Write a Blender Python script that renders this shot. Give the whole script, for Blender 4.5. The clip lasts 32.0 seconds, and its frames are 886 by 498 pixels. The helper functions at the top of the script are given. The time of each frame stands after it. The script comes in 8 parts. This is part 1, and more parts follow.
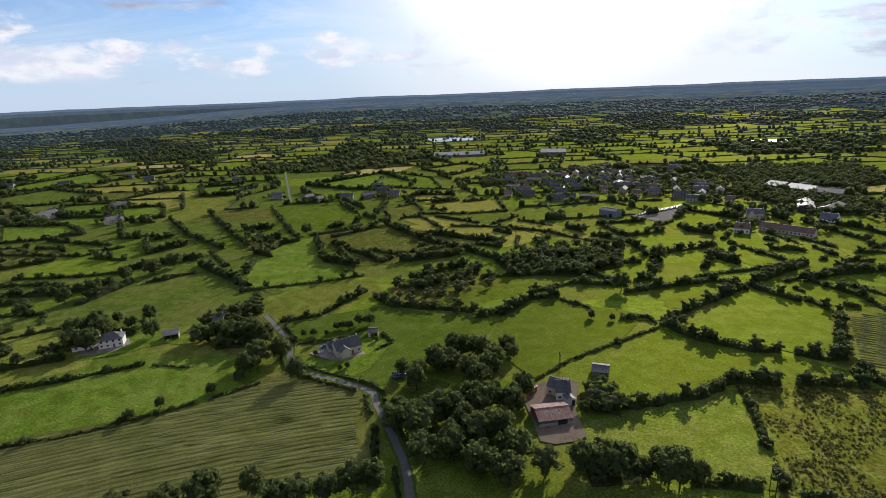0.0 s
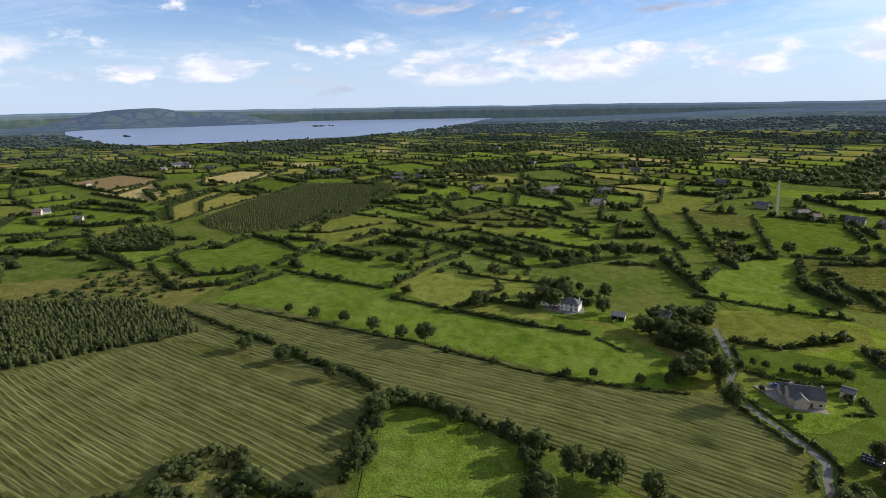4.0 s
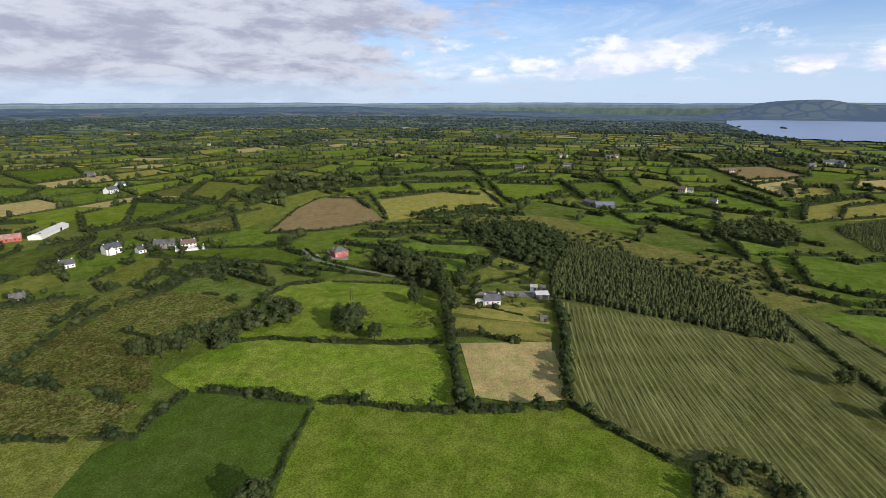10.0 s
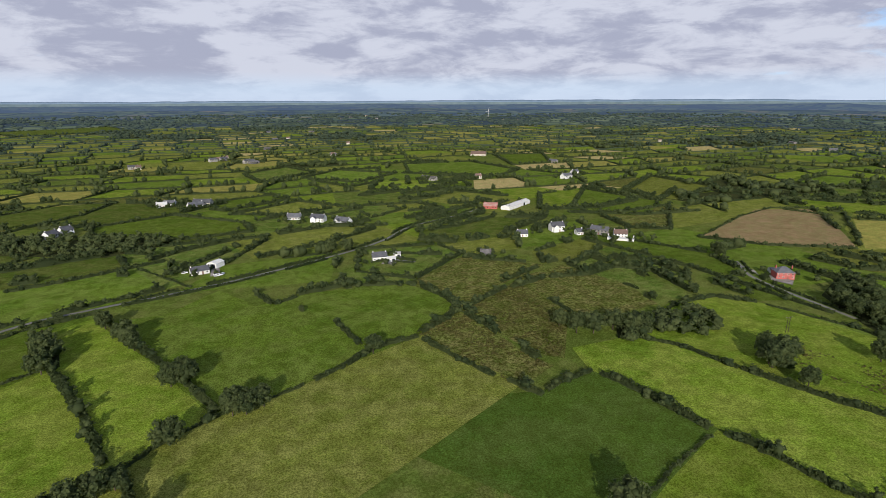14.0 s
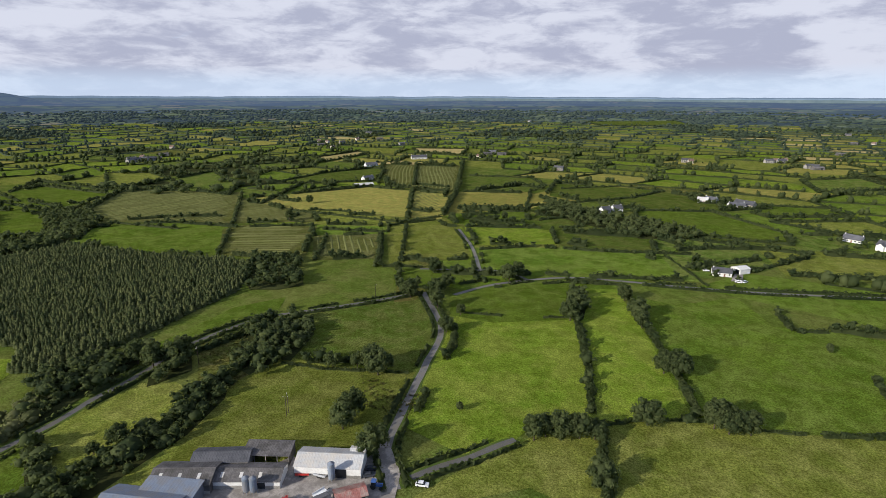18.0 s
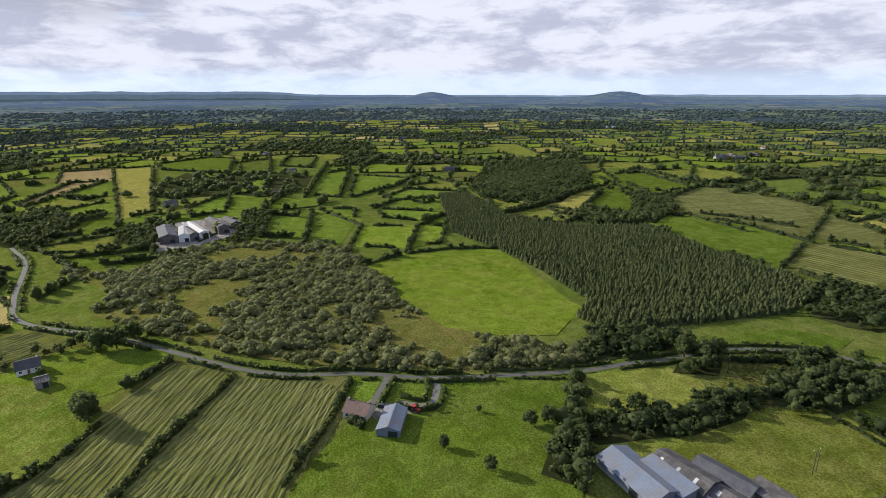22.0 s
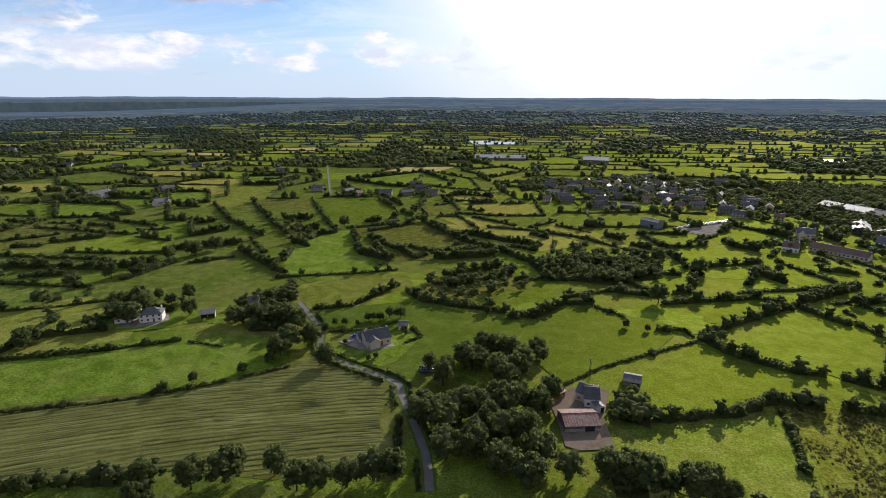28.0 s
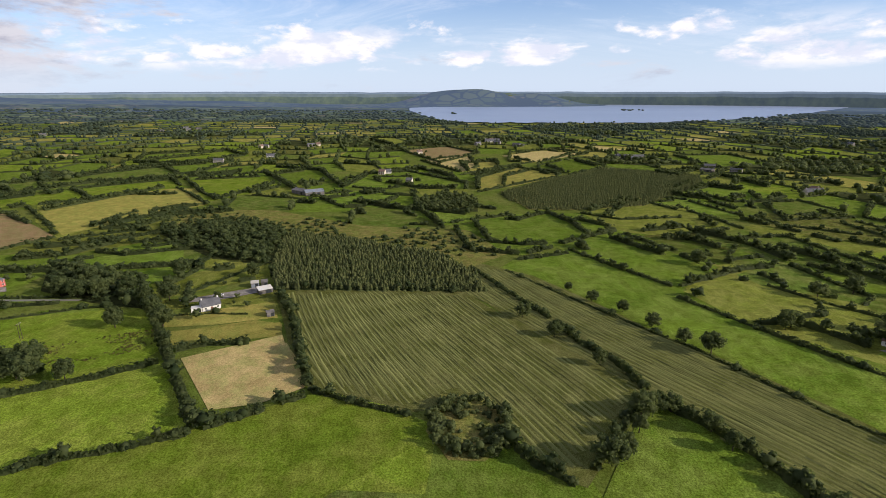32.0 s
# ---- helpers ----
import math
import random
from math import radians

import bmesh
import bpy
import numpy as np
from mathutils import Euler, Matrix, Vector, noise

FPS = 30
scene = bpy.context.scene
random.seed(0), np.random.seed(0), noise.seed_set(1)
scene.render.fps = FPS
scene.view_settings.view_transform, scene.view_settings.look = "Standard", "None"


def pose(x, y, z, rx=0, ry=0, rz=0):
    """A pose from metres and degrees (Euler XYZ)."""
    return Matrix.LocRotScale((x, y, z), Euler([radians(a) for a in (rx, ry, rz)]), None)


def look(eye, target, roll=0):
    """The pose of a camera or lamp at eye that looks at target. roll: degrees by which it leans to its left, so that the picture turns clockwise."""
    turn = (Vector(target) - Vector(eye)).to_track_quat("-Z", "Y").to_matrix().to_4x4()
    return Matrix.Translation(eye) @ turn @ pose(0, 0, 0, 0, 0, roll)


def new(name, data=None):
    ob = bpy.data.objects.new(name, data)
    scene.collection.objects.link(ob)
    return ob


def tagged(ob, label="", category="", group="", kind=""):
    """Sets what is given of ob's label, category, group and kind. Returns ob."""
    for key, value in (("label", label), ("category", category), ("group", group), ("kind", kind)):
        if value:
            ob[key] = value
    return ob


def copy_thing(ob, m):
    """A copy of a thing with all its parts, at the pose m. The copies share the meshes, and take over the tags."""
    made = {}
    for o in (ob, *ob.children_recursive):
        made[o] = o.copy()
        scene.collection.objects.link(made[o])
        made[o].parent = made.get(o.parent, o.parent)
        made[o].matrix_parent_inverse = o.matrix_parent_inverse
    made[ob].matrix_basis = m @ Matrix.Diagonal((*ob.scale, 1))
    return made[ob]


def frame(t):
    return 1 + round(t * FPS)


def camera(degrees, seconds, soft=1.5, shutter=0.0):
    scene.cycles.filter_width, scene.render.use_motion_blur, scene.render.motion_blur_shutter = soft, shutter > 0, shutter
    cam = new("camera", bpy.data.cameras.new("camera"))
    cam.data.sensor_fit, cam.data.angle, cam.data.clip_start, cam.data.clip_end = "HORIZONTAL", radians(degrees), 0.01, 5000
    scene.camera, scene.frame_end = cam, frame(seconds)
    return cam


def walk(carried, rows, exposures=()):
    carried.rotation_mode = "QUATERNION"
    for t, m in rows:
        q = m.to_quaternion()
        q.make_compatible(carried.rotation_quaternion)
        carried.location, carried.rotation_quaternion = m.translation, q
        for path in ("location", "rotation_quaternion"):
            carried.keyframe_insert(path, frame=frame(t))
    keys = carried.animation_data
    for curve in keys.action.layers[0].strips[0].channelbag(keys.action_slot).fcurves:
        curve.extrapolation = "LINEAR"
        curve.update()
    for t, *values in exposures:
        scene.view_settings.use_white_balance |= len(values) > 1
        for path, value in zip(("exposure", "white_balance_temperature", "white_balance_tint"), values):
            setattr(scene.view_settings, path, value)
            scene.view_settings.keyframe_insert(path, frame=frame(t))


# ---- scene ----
# camera rows: seconds, x, y, z, and the turns about x, y and z
ROWS = (
    (0.0, 2.07, -0.13, 120.99, 73.749, 2.287, -0.008),
    (0.5, 1.96, -0.08, 120.97, 73.857, 2.244, 5.076),
    (1.0, 1.84, 0.13, 120.92, 74.091, 2.304, 11.679),
    (1.5, 1.64, 0.44, 120.76, 74.340, 2.063, 18.863),
    (2.0, 1.41, 0.75, 120.54, 74.573, 1.762, 26.118),
    (2.5, 1.09, 1.09, 120.36, 74.725, 1.546, 32.664),
    (3.0, 0.79, 1.40, 120.20, 74.848, 1.327, 38.590),
    (3.5, 0.57, 1.61, 119.98, 74.933, 1.070, 43.866),
    (5.5, 0.44, 1.72, 119.78, 74.996, 0.680, 61.557),
    (6.0, 0.19, 1.83, 119.68, 74.988, 0.589, 66.586),
    (6.5, 0.01, 1.89, 119.63, 74.969, 0.477, 71.755),
    (7.0, -0.18, 1.96, 119.63, 74.913, 0.350, 76.848),
    (7.5, -0.28, 2.05, 119.63, 74.860, 0.312, 82.036),
    (8.0, -0.53, 2.08, 119.55, 74.809, 0.227, 87.342),
    (8.5, -0.79, 2.09, 119.48, 74.748, 0.181, 92.725),
    (9.0, -0.91, 2.03, 119.39, 74.729, 0.133, 98.337),
    (9.5, -1.03, 1.89, 119.33, 74.680, 0.112, 104.079),
    (10.0, -1.22, 1.55, 119.23, 74.656, 0.069, 110.182),
    (10.5, -1.36, 1.14, 119.12, 74.611, 0.078, 116.442),
    (11.0, -1.47, 0.66, 119.01, 74.586, 0.006, 122.887),
    (11.5, -1.69, 0.23, 118.86, 74.554, 0.016, 129.322),
    (12.0, -1.89, -0.12, 118.75, 74.523, 0.017, 135.436),
    (12.5, -2.03, -0.30, 118.73, 74.497, 0.037, 140.833),
    (13.0, -2.13, -0.43, 118.66, 74.470, 0.078, 145.541),
    (13.5, -2.17, -0.48, 118.70, 74.433, 0.144, 150.069),
    (15.5, -2.24, -0.44, 118.85, 74.297, 0.003, 172.059),
    (16.0, -2.31, -0.54, 118.92, 74.236, -0.052, 178.819),
    (16.5, -2.30, -0.74, 118.94, 74.183, -0.071, 186.078),
    (17.0, -2.09, -1.04, 118.96, 74.151, -0.142, 193.656),
    (17.5, -1.87, -1.32, 118.90, 74.099, -0.159, 201.347),
    (18.0, -1.69, -1.45, 118.85, 74.032, -0.160, 208.917),
    (18.5, -1.55, -1.58, 118.80, 73.978, -0.211, 216.566),
    (19.0, -1.36, -1.56, 118.80, 73.919, -0.166, 223.929),
    (19.5, -1.11, -1.64, 118.75, 73.884, -0.137, 230.637),
    (20.0, -0.77, -1.74, 118.69, 73.840, 0.006, 237.016),
    (20.5, -0.34, -1.87, 118.65, 73.831, 0.060, 243.680),
    (21.0, -0.01, -1.91, 118.65, 73.839, 0.070, 250.701),
    (21.5, 0.45, -1.87, 118.51, 73.864, 0.102, 257.976),
    (22.0, 0.91, -1.85, 118.32, 73.902, 0.148, 265.708),
    (22.5, 1.35, -1.81, 118.04, 73.941, 0.188, 273.536),
    (23.0, 1.68, -1.84, 117.77, 74.011, 0.217, 281.578),
    (23.5, 1.83, -1.75, 117.57, 74.058, 0.058, 289.775),
    (24.0, 1.97, -1.63, 117.46, 74.056, 0.065, 297.748),
    (24.5, 2.06, -1.52, 117.51, 74.056, 0.008, 305.022),
    (26.5, 2.20, -1.22, 117.67, 74.220, 0.183, 336.069),
    (27.0, 2.16, -0.82, 117.71, 74.238, 0.092, 344.816),
    (27.5, 1.98, -0.40, 117.74, 74.181, -0.073, 354.078),
    (28.0, 1.74, 0.04, 117.71, 74.138, -0.187, 364.527),
    (28.5, 1.47, 0.41, 117.72, 74.059, -0.239, 375.659),
    (29.0, 1.21, 0.60, 117.84, 73.971, -0.429, 387.027),
    (29.5, 0.98, 0.59, 117.96, 73.869, -0.436, 398.494),
    (30.0, 0.63, 0.65, 117.96, 73.747, -0.527, 410.157),
    (30.5, 0.29, 0.67, 117.97, 73.640, -0.379, 420.856),
    (31.0, 0.08, 0.72, 117.97, 73.572, -0.325, 430.819),
    (31.5, 0.00, 0.82, 117.98, 73.572, -0.149, 438.748),
    (32.0, 0.01, 0.88, 118.03, 73.572, 0.054, 439.561),
)
cam = camera(78.91, 32.0, 0.5)
EXPOSURES = ((0.0, 0.06, 6500, 10), (2.0, 0.18, 6500, 10), (6.0, 0.18, 6420, 10), (10.0, 0.16, 6380, 10), (13.0, 0.1, 6360, 10), (17.0, 0.2, 6380, 10), (20.0, 0.33, 6420, 10),
             (22.5, 0.5, 6480, 10), (24.5, 0.42, 6500, 10), (26.5, 0.32, 6500, 10), (28.0, 0.18, 6600, 11), (30.0, 0.24, 6900, 13), (32.0, 0.26, 6850, 13))
walk(cam, [(t, pose(x, y, z, rx, ry, rz)) for t, x, y, z, rx, ry, rz in ROWS], EXPOSURES)

# ---- light: evening sun and a broken cloud deck ----
SUN_YAW, SUN_UP = 27.0, 21.5
SUN_DIR = Vector((math.sin(radians(SUN_YAW)) * math.cos(radians(SUN_UP)),
                  math.cos(radians(SUN_YAW)) * math.cos(radians(SUN_UP)), math.sin(radians(SUN_UP))))
BREAK_DIR = (math.sin(radians(13)) * 0.93, math.cos(radians(13)) * 0.93, 0.36)
sun_data = bpy.data.lights.new("sun", "SUN")
sun_data.energy, sun_data.angle, sun_data.color = 5.0, radians(0.6), (1.0, 0.93, 0.82)
sun = new("sun", sun_data)
sun.matrix_world = look(SUN_DIR * 900, (0, 0, 0))


class Nodes:
    """A short way to write node trees."""

    def __init__(self, tree):
        self.tree = tree
        tree.nodes.clear()

    def add(self, kind, operation=None, **sockets):
        node = self.tree.nodes.new(kind)
        if operation:
            node.operation = operation
        for key, value in sockets.items():
            name = key.replace("_", " ")
            socket = node.inputs[int(key[1:])] if key[0] == "i" and key[1:].isdigit() else node.inputs[name]
            if hasattr(value, "is_output"):
                self.tree.links.new(value, socket)
            else:
                socket.default_value = value
        return node

    def math(self, op, a, b=0.0, c=0.0):
        return self.add("ShaderNodeMath", op, i0=a, i1=b, i2=c).outputs[0]

    def span(self, value, a, b, c=0.0, d=1.0):
        node = self.add("ShaderNodeMapRange", None, i0=value, i1=a, i2=b, i3=c, i4=d)
        node.interpolation_type = "SMOOTHSTEP"
        return node.outputs[0]

    def mix(self, factor, a, b, blend="MIX"):
        node = self.tree.nodes.new("ShaderNodeMix")
        node.data_type, node.blend_type = "RGBA", blend
        for index, value in ((0, factor), (6, a), (7, b)):
            if hasattr(value, "is_output"):
                self.tree.links.new(value, node.inputs[index])
            else:
                node.inputs[index].default_value = (*value, 1) if hasattr(value, "__len__") and len(value) == 3 else value
        return node.outputs[2]

    def noise(self, vector, scale, detail=4.0, rough=0.55, distortion=0.0):
        return self.add("ShaderNodeTexNoise", None, Vector=vector, Scale=scale, Detail=detail, Roughness=rough, Distortion=distortion).outputs[0]


def build_world():
    world = bpy.data.worlds.new("sky")
    world.use_nodes = True
    scene.world = world
    n = Nodes(world.node_tree)
    air = n.add("ShaderNodeTexSky")
    air.sky_type, air.sun_disc = "NISHITA", False
    air.sun_elevation, air.sun_rotation = radians(SUN_UP), radians(SUN_YAW)
    air.altitude, air.air_density, air.dust_density, air.ozone_density = 100.0, 1.0, 0.4, 2.5
    sky = air.outputs[0]
    way = n.add("ShaderNodeTexCoord").outputs["Generated"]
    xyz = n.add("ShaderNodeSeparateXYZ", None, i0=way)
    up = n.math("MAXIMUM", xyz.outputs[2], 0.0)
    wide = n.add("ShaderNodeCombineXYZ", None, i0=xyz.outputs[0], i1=xyz.outputs[1], i2=n.math("MULTIPLY", up, 6.0)).outputs[0]
    round_ = n.add("ShaderNodeCombineXYZ", None, i0=xyz.outputs[0], i1=xyz.outputs[1], i2=n.math("MULTIPLY", up, 2.3)).outputs[0]
    heaped = n.add("ShaderNodeCombineXYZ", None, i0=xyz.outputs[0], i1=xyz.outputs[1], i2=n.math("MULTIPLY", up, 3.6)).outputs[0]
    # a deck of cloud lies on one side and breaks up into heaped clouds over the lake
    deck = n.add("ShaderNodeVectorMath", "DOT_PRODUCT", i0=way, i1=(0.60, -0.80, 0.0)).outputs["Value"]
    # the cloud is open round the sun and to its left
    glow = n.span(n.add("ShaderNodeVectorMath", "DOT_PRODUCT", i0=way, i1=BREAK_DIR).outputs["Value"], 0.84, 0.975)
    core = n.span(glow, 0.62, 1.0)
    sheet = n.noise(heaped, 4.6, 12.0, 0.62, 0.2)
    heap = n.noise(round_, 11.0, 9.0, 0.56, 0.15)
    side = n.span(deck, -0.42, 0.05)
    band = n.math("MULTIPLY", n.span(up, 0.03, 0.055), n.span(up, 0.125, 0.085))
    heap_mask = n.math("MULTIPLY", n.span(n.math("ADD", heap, n.math("MULTIPLY", band, 0.13)), 0.62, 0.75), n.span(up, 0.025, 0.045))
    # a longer bank of heaps lies low in the open part
    long_heap = n.noise(heaped, 5.2, 10.0, 0.56, 0.2)
    low = n.math("MULTIPLY", n.span(up, 0.022, 0.05), n.span(up, 0.125, 0.07))
    long_mask = n.math("MULTIPLY", n.span(n.math("ADD", long_heap, n.math("MULTIPLY", low, 0.1)), 0.575, 0.675), n.math("MULTIPLY", low, n.span(side, 0.9, 0.2)))
    heap_mask = n.math("MAXIMUM", heap_mask, n.math("MULTIPLY", long_mask, 0.9))
    veil = n.math("MULTIPLY", n.span(n.noise(wide, 1.7, 7.0, 0.7, 0.8), 0.45, 0.75, 0.0, 0.5), n.span(up, 0.03, 0.1))
    sheet_mask = n.math("MULTIPLY", n.span(n.math("ADD", sheet, n.math("MULTIPLY", side, 0.36)), 0.58, 0.72), n.span(up, 0.012, 0.05, 0.35, 1.0))
    # tops are white, bases grey and a little violet; overhead only the bases show
    base = n.span(n.noise(heaped, 8.5, 12.0, 0.62, 0.25), 0.38, 0.60)
    overhead = n.span(up, 0.22, 0.7)
    deck_tone = n.mix(overhead, n.mix(base, (3.8, 4.0, 5.1), (6.0, 6.2, 7.1)), (3.0, 3.3, 4.2))
    heap_tone = n.mix(n.span(n.noise(round_, 15.0, 6.0, 0.6), 0.40, 0.60), (6.6, 7.1, 8.6), (9.0, 9.0, 9.6))
    clear = n.mix(1.0, sky, (0.70, 0.94, 1.34), "MULTIPLY")
    clear = n.mix(n.span(up, 0.0, 0.19, 0.85, 0.12), clear, (5.7, 6.9, 8.8))
    clear = n.mix(n.math("MULTIPLY", glow, 0.92), clear, n.mix(core, (9.0, 9.2, 9.6), (13.0, 12.8, 12.4)))
    clear = n.mix(veil, clear, (8.2, 8.8, 10.0))
    colour = n.mix(n.math("MULTIPLY", heap_mask, n.span(glow, 0.2, 0.9, 1.0, 0.25)), clear, heap_tone)
    colour = n.mix(n.math("MULTIPLY", sheet_mask, n.span(glow, 0.3, 1.0, 1.0, 0.45)), colour, n.mix(n.math("MULTIPLY", glow, 0.6), deck_tone, n.mix(core, (8.6, 8.6, 8.8), (12.0, 11.6, 11.0))))
    # a heavy grey bank of cloud beside the bright gap
    bank = n.span(n.add("ShaderNodeVectorMath", "DOT_PRODUCT", i0=way, i1=(0.76, 0.60, 0.24)).outputs["Value"], 0.925, 0.985)
    bank = n.math("MULTIPLY", n.math("MULTIPLY", bank, n.span(n.noise(wide, 3.4, 8.0, 0.62, 0.2), 0.36, 0.56)), n.span(up, 0.07, 0.15))
    colour = n.mix(n.math("MULTIPLY", bank, 0.9), colour, (2.9, 3.0, 3.5))
    back = n.add("ShaderNodeBackground", None, Color=colour, Strength=SKY_STRENGTH)
    out = n.add("ShaderNodeOutputWorld")
    n.tree.links.new(back.outputs[0], out.inputs[0])


SKY_STRENGTH = 0.1
build_world()


# ---- materials ----
def material(name, dark, light, fine=1.2, coarse=0.05, rough=0.9, bump=0.25, stain=None, vary=0.25, spec=0.0, island=False, metal=0.0, cover=(0.42, 0.6), blades=0.0):
    """Two scales of grain between two colours, a shift for each object or piece, and a bump."""
    m = bpy.data.materials.new(name)
    m.use_nodes = True
    n = Nodes(m.node_tree)
    where = n.add("ShaderNodeNewGeometry")
    place = where.outputs["Position"]
    a = n.noise(place, fine, 4.0, 0.65)
    b = n.noise(place, coarse, 5.0, 0.6, 0.4)
    both = n.math("ADD", n.math("MULTIPLY", a, 0.5), n.math("MULTIPLY", b, 0.5))
    colour = n.mix(n.span(both, 0.36, 0.64), dark, light)
    if stain:
        colour = n.mix(n.span(n.noise(place, coarse * 2.3, 6.0, 0.7), *cover), colour, stain)
    if blades:
        # tufts of grass and paler or darker patches some metres wide
        tuft = n.span(n.noise(place, fine * 1.9, 4.0, 0.8), 0.36, 0.64, 1.0 - blades, 1.0 + blades)
        patch = n.span(n.noise(place, 0.14, 4.0, 0.7, 0.6), 0.35, 0.65, 1.0 - 0.5 * blades, 1.0 + 0.5 * blades)
        worn = n.math("MULTIPLY", tuft, patch)
        colour = n.mix(1.0, colour, n.add("ShaderNodeCombineXYZ", None, i0=worn, i1=worn, i2=worn).outputs[0], "MULTIPLY")
    chance = where.outputs["Random Per Island"] if island else n.add("ShaderNodeObjectInfo").outputs["Random"]
    tone = n.span(chance, 0.0, 1.0, 1.0 - vary, 1.0 + vary)
    colour = n.mix(1.0, colour, n.add("ShaderNodeCombineXYZ", None, i0=tone, i1=tone, i2=tone).outputs[0], "MULTIPLY")
    relief = n.add("ShaderNodeBump", None, Strength=bump, Distance=0.3, Height=a)
    skin = n.add("ShaderNodeBsdfPrincipled", None, Base_Color=colour, Roughness=rough, Metallic=metal, Normal=relief.outputs[0])
    skin.inputs["Specular IOR Level"].default_value = spec
    out = n.add("ShaderNodeOutputMaterial")
    if blades:
        # the soft shine of grass blades, strongest towards the sun
        shine = n.add("ShaderNodeBsdfGlossy", None, Color=(0.92, 1.0, 0.1, 1.0), Roughness=0.7)
        skin = n.add("ShaderNodeMixShader", None, i0=0.033, i1=skin.outputs[0], i2=shine.outputs[0])
    n.tree.links.new(skin.outputs[0], out.inputs[0])
    return m


def leaf_material(name, dark, light, air=0.0):
    """Leaves: a tone for each clump, and some light let through; air is a blue glow painting haze."""
    m = bpy.data.materials.new(name)
    m.use_nodes = True
    n = Nodes(m.node_tree)
    where = n.add("ShaderNodeNewGeometry")
    part_tone = where.outputs["Random Per Island"]
    whole_tone = n.add("ShaderNodeObjectInfo").outputs["Random"]
    spot = n.noise(where.outputs["Position"], 0.08, 3.0)
    both = n.math("ADD", n.math("MULTIPLY", part_tone, 0.45), n.math("ADD", n.math("MULTIPLY", whole_tone, 0.25), n.math("MULTIPLY", spot, 0.4)))
    colour = n.mix(n.span(both, 0.15, 0.9), dark, light)
    skin = n.add("ShaderNodeBsdfPrincipled", None, Base_Color=colour, Roughness=0.7)
    skin.inputs["Specular IOR Level"].default_value = 0.08
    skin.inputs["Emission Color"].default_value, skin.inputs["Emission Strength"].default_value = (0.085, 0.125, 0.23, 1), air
    thin = n.add("ShaderNodeBsdfTranslucent", None, Color=n.mix(0.5, colour, (0.24, 0.30, 0.08)))
    both_ways = n.add("ShaderNodeMixShader", None, i0=0.5, i1=skin.outputs[0], i2=thin.outputs[0])
    out = n.add("ShaderNodeOutputMaterial")
    n.tree.links.new(both_ways.outputs[0], out.inputs[0])
    return m


def plain(name, colour, rough=0.6, metal=0.0):
    return material(name, tuple(c * 0.82 for c in colour), colour, 2.0, 0.3, rough, 0.05, None, 0.06, 0.4, False, metal)


FIELD_MATS = {
    "lush": material("lush grass", (0.044, 0.083, 0.011), (0.087, 0.132, 0.018), 0.7, 0.02, stain=(0.090, 0.124, 0.024), vary=0.26, bump=1.0, blades=0.5),
    "bright": material("bright new grass", (0.064, 0.110, 0.011), (0.122, 0.172, 0.020), 0.7, 0.02, stain=(0.128, 0.158, 0.026), vary=0.16, bump=1.0, blades=0.46),
    "deep": material("deep green ley", (0.024, 0.053, 0.010), (0.046, 0.083, 0.014), 0.7, 0.02, stain=(0.050, 0.080, 0.018), vary=0.14, bump=1.0, blades=0.46),
    "pasture": material("grazed pasture", (0.036, 0.066, 0.012), (0.070, 0.103, 0.021), 0.6, 0.028, stain=(0.084, 0.098, 0.028), vary=0.26, bump=1.0, blades=0.55),
    "dry": material("dry meadow", (0.078, 0.100, 0.018), (0.132, 0.144, 0.030), 0.7, 0.03, stain=(0.126, 0.132, 0.034), vary=0.2, bump=1.0, blades=0.5),
    "rush": material("rushy pasture", (0.045, 0.060, 0.014), (0.084, 0.090, 0.026), 0.3, 0.05, stain=(0.082, 0.074, 0.028), vary=0.18, bump=1.0, blades=0.75),
    "silage": material("cut meadow", (0.048, 0.054, 0.017), (0.080, 0.083, 0.028), 1.1, 0.03, stain=(0.088, 0.086, 0.036), vary=0.12, bump=0.9, blades=0.46),
    "stubble": material("straw stubble", (0.270, 0.195, 0.090), (0.405, 0.300, 0.145), 0.8, 0.05, stain=(0.270, 0.240, 0.095), vary=0.1, bump=0.5, blades=0.28),
    "hay": material("ripe hay meadow", (0.170, 0.150, 0.040), (0.250, 0.208, 0.062), 0.7, 0.04, stain=(0.165, 0.165, 0.042), vary=0.16, bump=0.6, blades=0.3),
    "plough": material("ploughed earth", (0.170, 0.108, 0.062), (0.255, 0.168, 0.100), 0.8, 0.04, stain=(0.195, 0.152, 0.076), vary=0.08, bump=0.8, blades=0.28),
}
SWATH = material("mown swath", (0.112, 0.122, 0.040), (0.170, 0.174, 0.062), 2.0, 0.05, vary=0.2, island=True, bump=0.5)
GROUND = material("rough grassland", (0.040, 0.064, 0.012), (0.072, 0.096, 0.020), 0.5, 0.012, stain=(0.080, 0.090, 0.026), bump=0.9, blades=0.4)
WOODLAND = material("woodland floor", (0.025, 0.032, 0.012), (0.05, 0.055, 0.02), 0.8, 0.06)
BOG = material("bog heath", (0.060, 0.070, 0.018), (0.112, 0.113, 0.033), 0.5, 0.04, stain=(0.108, 0.090, 0.034), bump=1.0, blades=0.45)
LEAF = leaf_material("broad leaves", (0.027, 0.043, 0.019), (0.104, 0.126, 0.049))
# far leaves glow blue to imitate haze, faintly here, more by the skyline
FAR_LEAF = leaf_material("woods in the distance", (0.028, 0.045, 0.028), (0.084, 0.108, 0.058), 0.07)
HAZE_LEAF = leaf_material("woods near the skyline", (0.026, 0.042, 0.028), (0.075, 0.098, 0.058), 0.24)
